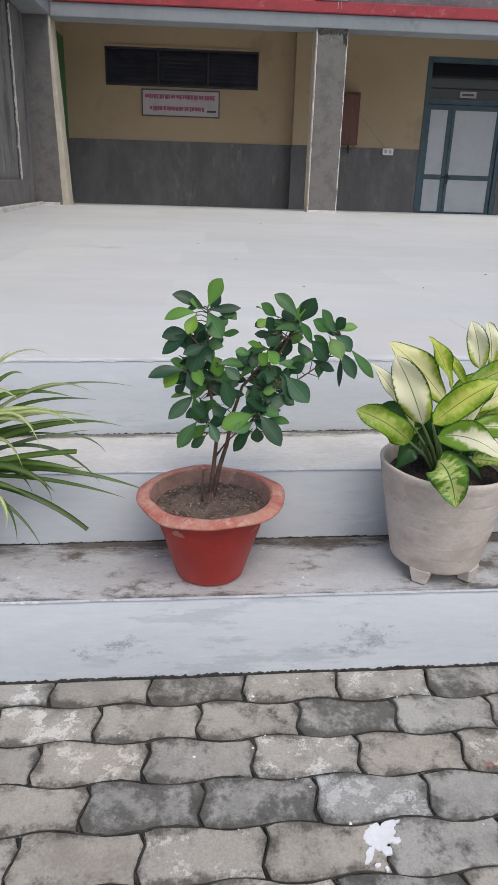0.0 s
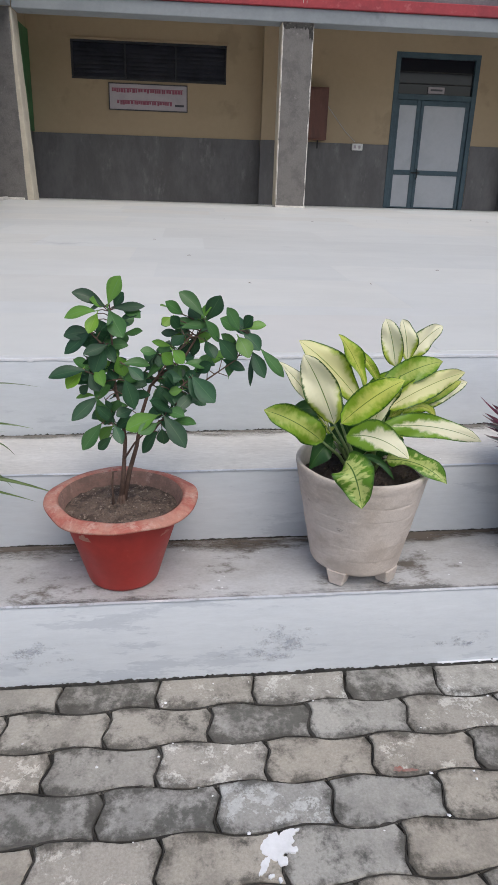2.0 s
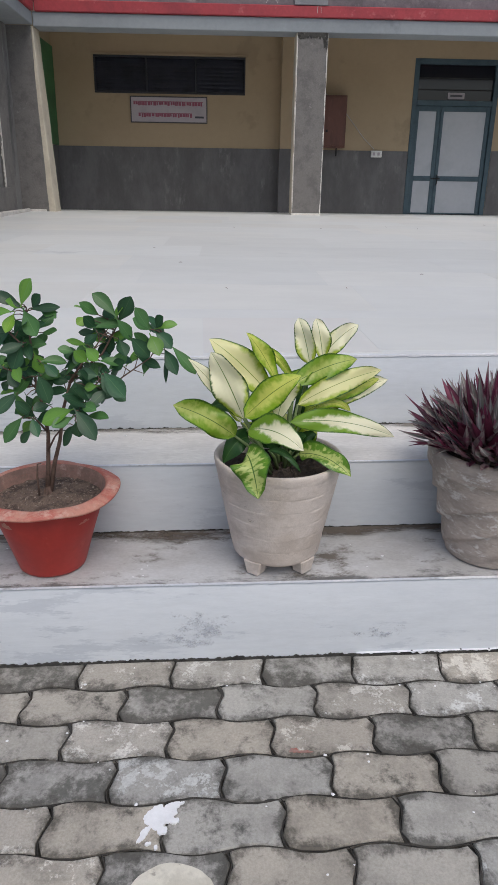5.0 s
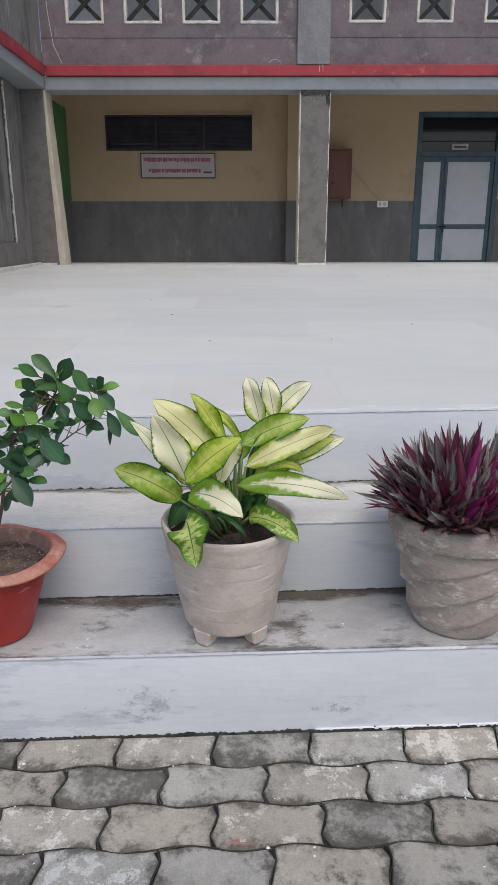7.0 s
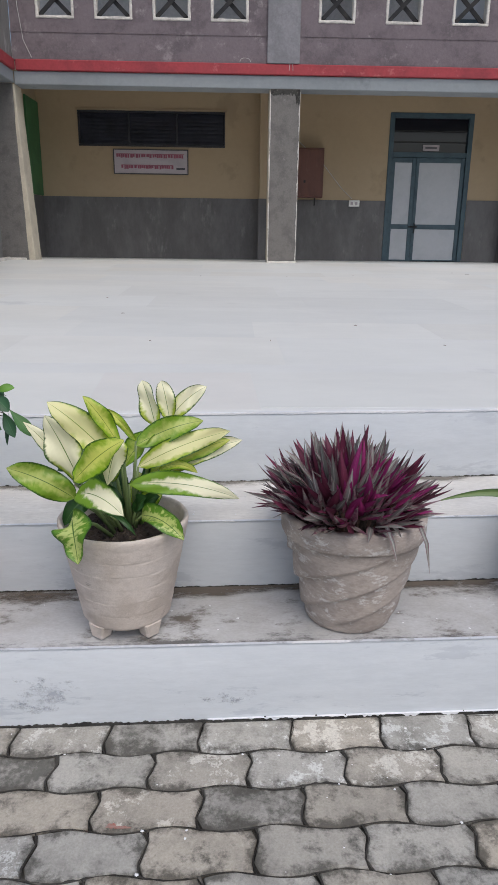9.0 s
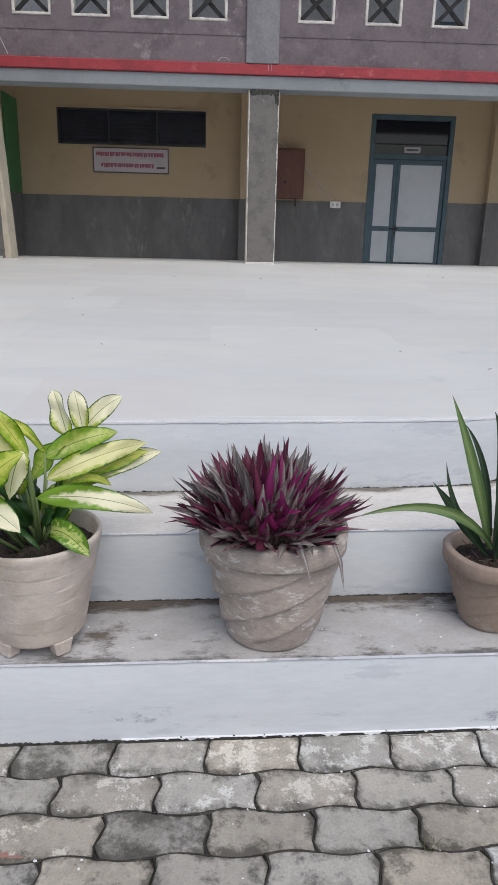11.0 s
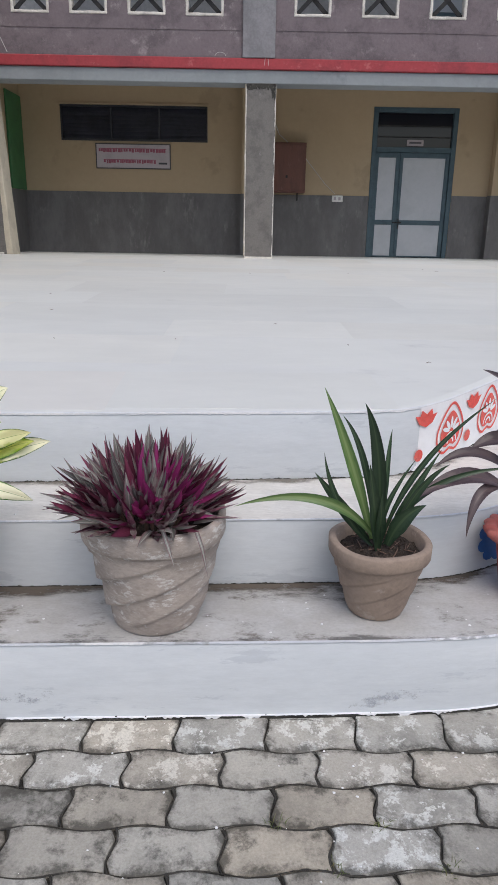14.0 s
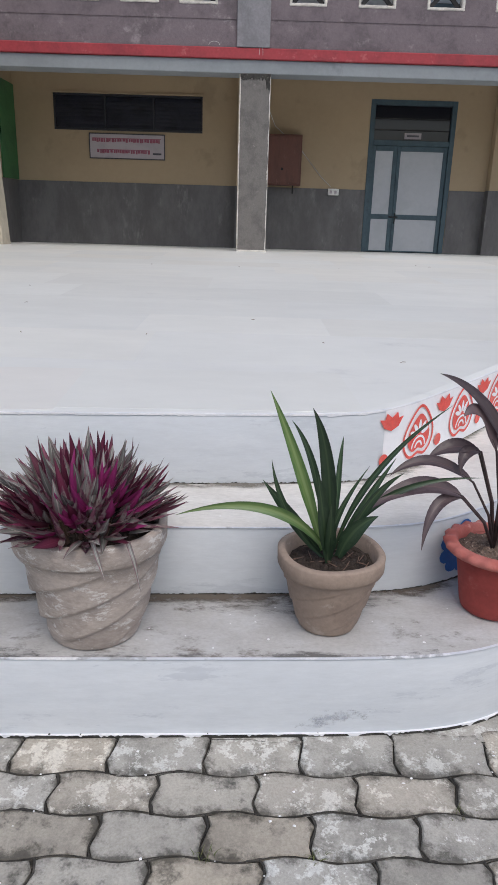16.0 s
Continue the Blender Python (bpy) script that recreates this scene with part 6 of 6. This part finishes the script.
HIGH_STRAPS = [(0.262, 0.836, 0.331, 0.824, 0.05, 0.0064, 1),
    (0.234, 0.781, 0.27, 0.779, 0.02, 0.0115, 0),
    (0.359, 0.768, 0.448, 0.754, -0.04, 0.009, 1),
    (0.342, 0.751, 0.547, 0.748, 0.03, 0.0077, 2),
    (0.258, 0.741, 0.395, 0.734, -0.02, 0.0166, 0),
    (0.294, 0.713, 0.45, 0.721, 0.0, 0.0115, 0),
    (0.264, 0.67, 0.434, 0.662, 0.04, 0.0141, 1),
    (0.319, 0.705, 0.419, 0.682, -0.08, 0.0154, 1),
    (0.245, 0.703, 0.36, 0.706, -0.05, 0.0166, 1),
    (0.336, 0.659, 0.478, 0.672, -0.03, 0.0192, 0),
    (0.372, 0.658, 0.519, 0.638, 0.03, 0.0128, 2),
    (0.245, 0.615, 0.353, 0.612, 0.04, 0.0115, 0),
    (0.279, 0.691, 0.327, 0.628, -0.1, 0.0102, 1)]
MIDDLE_STRAPS = [(0.243, 0.628, 0.285, 0.584, -0.12, 0.0102, 1),
    (0.349, 0.611, 0.436, 0.611, 0.08, 0.0051, 2),
    (0.409, 0.605, 0.46, 0.552, 0.06, 0.0077, 2),
    (0.275, 0.575, 0.402, 0.594, -0.04, 0.0218, 10),
    (0.286, 0.553, 0.438, 0.525, -0.03, 0.0166, 0),
    (0.381, 0.521, 0.58, 0.465, 0.0, 0.0141, 0),
    (0.271, 0.514, 0.402, 0.513, 0.05, 0.0115, 0),
    (0.277, 0.538, 0.349, 0.499, -0.08, 0.0192, 0),
    (0.362, 0.483, 0.512, 0.436, 0.02, 0.0115, 0),
    (0.297, 0.457, 0.421, 0.382, -0.06, 0.0192, 10),
    (0.212, 0.494, 0.286, 0.469, -0.05, 0.0154, 0),
    (0.338, 0.559, 0.443, 0.446, 0.08, 0.0102, 2)]
LOW_STRAPS = [(0.225, 0.418, 0.294, 0.315, -0.04, 0.009, 2),
    (0.219, 0.438, 0.242, 0.353, -0.08, 0.009, 0),
    (0.213, 0.452, 0.225, 0.408, -0.1, 0.0115, 1),
    (0.299, 0.489, 0.32, 0.435, 0.0, 0.0064, 0),
    (0.245, 0.5, 0.265, 0.447, 0.02, 0.0064, 0),
    (0.226, 0.73, 0.283, 0.745, 0, 0.0179, 1),
    (0.224, 0.682, 0.305, 0.669, -0.06, 0.0179, 1),
    (0.222, 0.753, 0.273, 0.728, -0.05, 0.0115, 1),
    (0.221, 0.635, 0.313, 0.652, 0.02, 0.0179, 0)]
for i, row in enumerate(HIGH_STRAPS + MIDDLE_STRAPS + LOW_STRAPS):
    strap_leaf_at(i, *row)
# the rest of the tuft, behind and on the far side
rng = random.Random(33)
for i in range(46):
    a = rng.uniform(1.25, 5.1)
    reach = rng.uniform(0.24, 0.52)
    c0 = Vector((0.03 * math.cos(a), 0.03 * math.sin(a), 0.50))
    d = Vector((math.cos(a), 0.6 * math.sin(a), 0))
    pm = c0 + d * reach * 0.5 + Vector((0, 0, 0.10 + 0.55 * rng.uniform(0.1, 0.32)))
    pe = c0 + d * reach + Vector((0, 0, rng.uniform(-0.1, 0.30)))
    pts = [(1 - t) ** 2 * c0 + 2 * t * (1 - t) * pm + t ** 2 * pe for t in [q / 13 for q in range(14)]]
    leaf(gp, pts, rng.uniform(0.010, 0.024), strap, grass_pale if rng.random() < 0.36 else grass_leaf, 0.35, (0, -0.3, 0.95), 0, i, cols=2)

# ---- paving ----
PL, PW, GAP = 0.2495, 0.122, 0.0026


def paver_outline(n=11):
    """The zigzag block: wavy long sides and S-shaped ends that fit the next block."""
    hl, hw = PL / 2 - GAP, PW / 2 - GAP
    wave = lambda s: 0.0082 * math.sin(2 * math.pi * (s / PL + 0.5))
    end = lambda w: 0.0088 * math.sin(2 * math.pi * w / PW)
    lo = [(-hl + 2 * hl * i / (n - 1), -hw - wave(-hl + 2 * hl * i / (n - 1))) for i in range(n)]
    hi = [(hl - 2 * hl * i / (n - 1), hw + wave(hl - 2 * hl * i / (n - 1))) for i in range(n)]
    ends = [-0.5, 0.0, 0.5]
    right = [(hl + end(q * hw), q * hw) for q in ends]
    left = [(-hl + end(-q * hw), -q * hw) for q in ends]
    lo[0], lo[-1] = (lo[0][0] + 0.004, lo[0][1] + 0.0015), (lo[-1][0] - 0.004, lo[-1][1] + 0.0015)
    hi[0], hi[-1] = (hi[0][0] - 0.004, hi[0][1] - 0.0015), (hi[-1][0] + 0.004, hi[-1][1] - 0.0015)
    return lo + right + hi + left


def paver_geo(seed, depth=0.05):
    rng = random.Random(seed)
    o = [(x + rng.uniform(-0.0012, 0.0012) + 0.003 * noise.noise(Vector((x * 22, y * 22, seed * 3.7))), y + rng.uniform(-0.0012, 0.0012) + 0.0035 * noise.noise(Vector((x * 22, y * 22, seed * 3.7 + 9)))) for x, y in paver_outline()]
    k = len(o)
    vs = [(x * (1 - 0.0035 / PL * 2), y * (1 - 0.0035 / PW * 2), 0) for x, y in o] + [(x, y, -0.0035) for x, y in o] + [(x, y, -depth) for x, y in o]
    fs = [tuple(range(k))] + [(i, k + i, k + (i + 1) % k, (i + 1) % k) for i in range(k)] + [(k + i, 2 * k + i, 2 * k + (i + 1) % k, k + (i + 1) % k) for i in range(k)]
    return vs, fs


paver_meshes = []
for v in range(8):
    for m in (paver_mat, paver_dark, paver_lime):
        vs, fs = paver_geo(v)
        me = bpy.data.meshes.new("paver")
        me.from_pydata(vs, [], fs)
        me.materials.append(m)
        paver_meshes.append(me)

pav = new("pavement")
bm = bmesh.new()
bmesh.ops.create_grid(bm, x_segments=60, y_segments=40, size=1)
bmesh.ops.scale(bm, verts=bm.verts, vec=(7, 4.2, 1))
bmesh.ops.translate(bm, verts=bm.verts, vec=(1, -2.6, -0.013))
for v in bm.verts:
    v.co.z += 0.003 * noise.noise(v.co * 6)
tagged(pav, "courtyard paving of worn grey zigzag concrete pavers", "pavement", kind="structure")
part("joint_bed", bm, sand, pav, "dark dirt in the joints")
rng = random.Random(2)
far_v, far_f, count = [], [], 0
for r in range(-6, 30):
    for n in range(-18, 26):
        u = -0.068 + PL * (n + 0.5) + (PL / 2 if r % 2 else 0)
        v = -0.036 - 0.021 * u - PW * r
        if v - 0.03 > nose(1, u + 0.08) or (v > 0.04 and u < 2.2):
            continue
        x, y = plan(u, v)
        near = -1.25 < u < 3.3 and r < 12
        rot = Matrix.Rotation(TILT_STEPS - 0.021 + rng.uniform(-0.006, 0.006), 4, "Z")
        tilt = Matrix.Rotation(rng.uniform(-0.009, 0.009), 4, "X") @ Matrix.Rotation(rng.uniform(-0.006, 0.006), 4, "Y")
        mx = Matrix.Translation((x, y, rng.uniform(-0.0018, 0.0014))) @ rot @ tilt
        if r == 0:
            mx = Matrix.Translation((-0.02 * SN, 0.02 * CS, 0)) @ mx @ Matrix.Diagonal((1, 1.33, 1, 1))
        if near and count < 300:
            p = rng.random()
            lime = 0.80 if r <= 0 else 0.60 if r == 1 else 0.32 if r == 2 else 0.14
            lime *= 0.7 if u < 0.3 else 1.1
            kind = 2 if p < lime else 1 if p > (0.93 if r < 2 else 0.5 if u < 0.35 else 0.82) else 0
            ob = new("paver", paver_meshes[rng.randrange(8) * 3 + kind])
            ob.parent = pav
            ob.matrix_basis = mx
            count += 1
        else:
            vs, fs = paver_geo(rng.randrange(4))
            o = len(far_v)
            far_v += [mx @ Vector(q) for q in vs]
            far_f += [tuple(i + o for i in q) for q in fs]
me = bpy.data.meshes.new("far_pavers")
me.from_pydata([tuple(q) for q in far_v], [], far_f)
me.materials.append(paver_plain)
fp = new("far_pavers", me)
fp.parent = pav
tagged(fp, kind="stuff")

# dirt and moss that has worked out of the joints, in ragged ribbons
dirt_v, dirt_f = [], []


def ribbon(pts, seed):
    o = len(dirt_v)
    for i, (x, y, nx, ny) in enumerate(pts):
        a = 0.0014 + 0.007 * max(0.0, -0.10 + noise.noise(Vector((x * 9, y * 9, seed))) + 0.7 * noise.noise(Vector((x * 60, y * 60, seed + 2))))
        b = 0.0014 + 0.007 * max(0.0, -0.10 + noise.noise(Vector((x * 9, y * 9, seed + 5))) + 0.7 * noise.noise(Vector((x * 60, y * 60, seed + 7))))
        dirt_v.extend(((x - nx * a, y - ny * a, -0.0030), (x, y, -0.0012), (x + nx * b, y + ny * b, -0.0030)))
        if i:
            k = o + 3 * i
            dirt_f.extend(((k - 3, k - 2, k + 1, k), (k - 2, k - 1, k + 2, k + 1)))


for r in range(-1, 7):
    pts = []
    for i in range(0, 900):
        u = -1.0 + 0.005 * i
        u0 = -0.068 + (PL / 2 if r % 2 else 0) + PL / 2
        v = -0.097 - 0.021 * u - PW * r - 0.0082 * math.sin(2 * math.pi * ((u - u0) / PL + 0.5))
        if v > nose(1, u) - 0.01:
            continue
        pts.append((*plan(u, v), 0.02, 1.0))
    if pts:
        ribbon(pts, r * 3.1)
    for n in range(-4, 15):
        u = -0.068 + PL * n + (PL / 2 if r % 2 else 0)
        pts = []
        for i in range(0, 25):
            w = (i / 24 - 0.5) * PW
            uu = u + 0.0088 * math.sin(2 * math.pi * w / PW)
            v = -0.036 - 0.021 * u - PW * r + w
            if v < nose(1, u) - 0.008:
                pts.append((*plan(uu, v), 1.0, 0.0))
        if len(pts) > 4:
            ribbon(pts, n * 1.7 + r)
me = bpy.data.meshes.new("joint_dirt")
me.from_pydata(dirt_v, [], dirt_f)
me.materials.append(sand)
tagged(new("joint_dirt", me), "dark dirt and moss spilling from the paving joints", "dirt", kind="stuff")

# a few blades of grass in the joints
rng = random.Random(41)
bm = bmesh.new()
for r, n in ((2, 7), (3, 7), (3, 8), (2, 8), (4, 6), (3, 9), (1, 9)):
    u0 = -0.068 + PL * n + (PL / 2 if r % 2 else 0)
    for k in range(14):
        u = u0 + rng.gauss(0, 0.012)
        v = -0.097 - 0.021 * u - PW * r + rng.gauss(0.004, 0.010)
        x, y = plan(u, v)
        a, h = rng.uniform(0, 6.283), rng.uniform(0.008, 0.022)
        lean = Vector((math.cos(a), math.sin(a), 0)) * h * rng.uniform(0.3, 1.2)
        p = Vector((x, y, -0.006))
        tube(bm, [p, p + 0.5 * lean + Vector((0, 0, 0.7 * h)), p + lean + Vector((0, 0, h))], [0.0010, 0.0008, 0.0003], 4)
tagged(part("joint_grass", bm, joint_green), "sparse olive grass blades in the paving joints", "grass", kind="stuff")

# dry bits lying on the terrace
rng = random.Random(19)
bm = bmesh.new()
for i in range(15):
    x, y = rng.uniform(-1.8, 4.5), rng.uniform(1.3, 8.5)
    a, s = rng.uniform(0, 3.14), rng.uniform(0.008, 0.026)
    d = Vector((math.cos(a), math.sin(a), 0)) * s
    p = Vector((x, y, floor_z(y) + 0.003))
    tube(bm, [p - d, p + Vector((0, 0, 0.003)), p + d * rng.uniform(0.6, 1)], [0.001, 0.0018, 0.001], 5)
tagged(part("dry_litter", bm, bark_mat), "scattered dry twigs and bits on the terrace", "litter", kind="stuff")


def splash(blobs, seed, z=0.0022, n=72, rough=0.35):
    """Thin spilt paint: blobs (x, y, half width, half depth, turn) with ragged outlines, run together."""
    bm = bmesh.new()
    for j, (cx, cy, rx, ry, turn) in enumerate(blobs):
        lo, hi = [], []
        c, s = math.cos(turn), math.sin(turn)
        zz = z + 0.0004 * j
        for i in range(n):
            a = 2 * math.pi * i / n
            k = 1 + rough * (noise.noise(Vector((1.6 * math.cos(a), 1.6 * math.sin(a), seed + j))) + 0.45 * noise.noise(Vector((5 * math.cos(a), 5 * math.sin(a), seed + j))))
            x, y = rx * k * math.cos(a), ry * k * math.sin(a)
            lo.append(bm.verts.new((cx + c * x - s * y, cy + s * x + c * y, zz - 0.004)))
            hi.append(bm.verts.new((cx + 0.97 * (c * x - s * y), cy + 0.97 * (s * x + c * y), zz)))
        mid = bm.verts.new((cx, cy, zz))
        for i in range(n):
            bm.faces.new((mid, hi[i], hi[(i + 1) % n]))
            bm.faces.new((lo[i], lo[(i + 1) % n], hi[(i + 1) % n], hi[i]))
    return bm


SPILT = [(0.436, -0.515, 0.034, 0.030, 0.5), (0.463, -0.490, 0.020, 0.010, 0.5), (0.410, -0.556, 0.008, 0.020, -0.45), (0.470, -0.525, 0.010, 0.007, 0.2), (0.446, -0.548, 0.012, 0.010, 0.0),
         (0.420, -0.580, 0.006, 0.004, 0.4), (0.437, -0.588, 0.004, 0.005, 0.0), (0.484, -0.482, 0.005, 0.003, 0.3)]
tagged(part("paint_splash", splash(SPILT, 4.0, rough=0.42), paint_white), "white paint spilt on the pavers", "paint stain")
tagged(part("paint_patch", splash([(0.476, -0.702, 0.090, 0.083, 0.0)], 14.0, rough=0.05), paint_cream), "worn round patch of cream paint on the pavers", "paint stain")
tagged(part("red_stain", splash([(0.739, -0.335, 0.012, 0.006, 0.2), (0.762, -0.340, 0.020, 0.003, 0.0)], 21.0, rough=0.5), red_stain), "small smear of red on the pavers", "paint stain")

# loose white chips on the paving and the treads
rng = random.Random(77)
bm = bmesh.new()
for i in range(190):
    u = rng.uniform(-0.7, 2.9)
    if rng.random() < 0.55:
        v, z = -rng.uniform(0.03, 0.85) ** 1.2, 0.0005
    elif rng.random() < 0.7:
        v, z = rng.uniform(0.03, 0.28) + nose(1, u), Z1 + 0.001
    else:
        v, z = nose(2, u) + rng.uniform(0.03, 0.28), Z2 + 0.001
    x, y = plan(u, v)
    s = rng.uniform(0.0018, 0.0052)
    a0 = rng.uniform(0, 6)
    vs = [bm.verts.new((x + s * rng.uniform(0.5, 1.4) * math.cos(a0 + q * 1.257), y + s * rng.uniform(0.5, 1.2) * math.sin(a0 + q * 1.257), z)) for q in range(5)]
    top = bm.verts.new((x, y, z + s * 0.6))
    for q in range(5):
        bm.faces.new((vs[q], vs[(q + 1) % 5], top))
tagged(part("lime_chips", bm, paint_white), "scattered white lime chips", "chips", kind="stuff")

# ---- marble slabs of the terrace ----
rng = random.Random(6)
slab = bpy.data.meshes.new("slab")
sb = boxed(-0.5, 0.5, -0.5, 0.5, -1.0, 0.0)
sb.to_mesh(slab)
sb.free()
slab.materials.append(marble)
y, row = 1.52, 0
slope = math.atan(0.103 / 8.744)
while y < 9.3:
    dep = min(rng.choice((0.76, 0.76, 0.9, 0.61)), 9.36 - y)
    x = -2.38 + (0 if row % 2 else -0.02)
    first = True
    while x < 6.8:
        w = rng.choice((0.92, 1.22, 1.07, 1.37)) * (0.5 if first and row % 2 else 1)
        first = False
        ua = (x + w) * CS + y * SN
        if plan(ua, nose(3, ua))[1] + 0.06 < y:
            ob = new("slab", slab)
            ob.parent = terrace
            ob.matrix_basis = Matrix.Translation((x + w / 2, y + dep / 2, floor_z(y + dep / 2) + rng.uniform(-0.0001, 0.0001))) @ Matrix.Rotation(slope, 4, "X") @ Matrix.Diagonal((w - 0.0018, dep - 0.0018, 0.012, 1))
        x += w
    y += dep
    row += 1
warm_slab = slab.copy()
warm_slab.materials.clear()
warm_slab.materials.append(marble_warm)
for ua, ub, mesh in ((-1.02, 0.526, slab), (0.528, 1.145, warm_slab), (1.147, 2.2, slab)):
    lo_v, hi_v = nose(3, (ua + ub) / 2) + 0.05, 1.315
    x, y = plan((ua + ub) / 2, (lo_v + hi_v) / 2)
    ob = new("slab", mesh)
    ob.parent = terrace
    ob.matrix_basis = Matrix.Translation((x, y, floor_z(y) + 0.0006)) @ Matrix.Rotation(TILT_STEPS, 4, "Z") @ Matrix.Rotation(slope, 4, "X") @ Matrix.Diagonal((ub - ua, hi_v - lo_v, 0.012, 1))
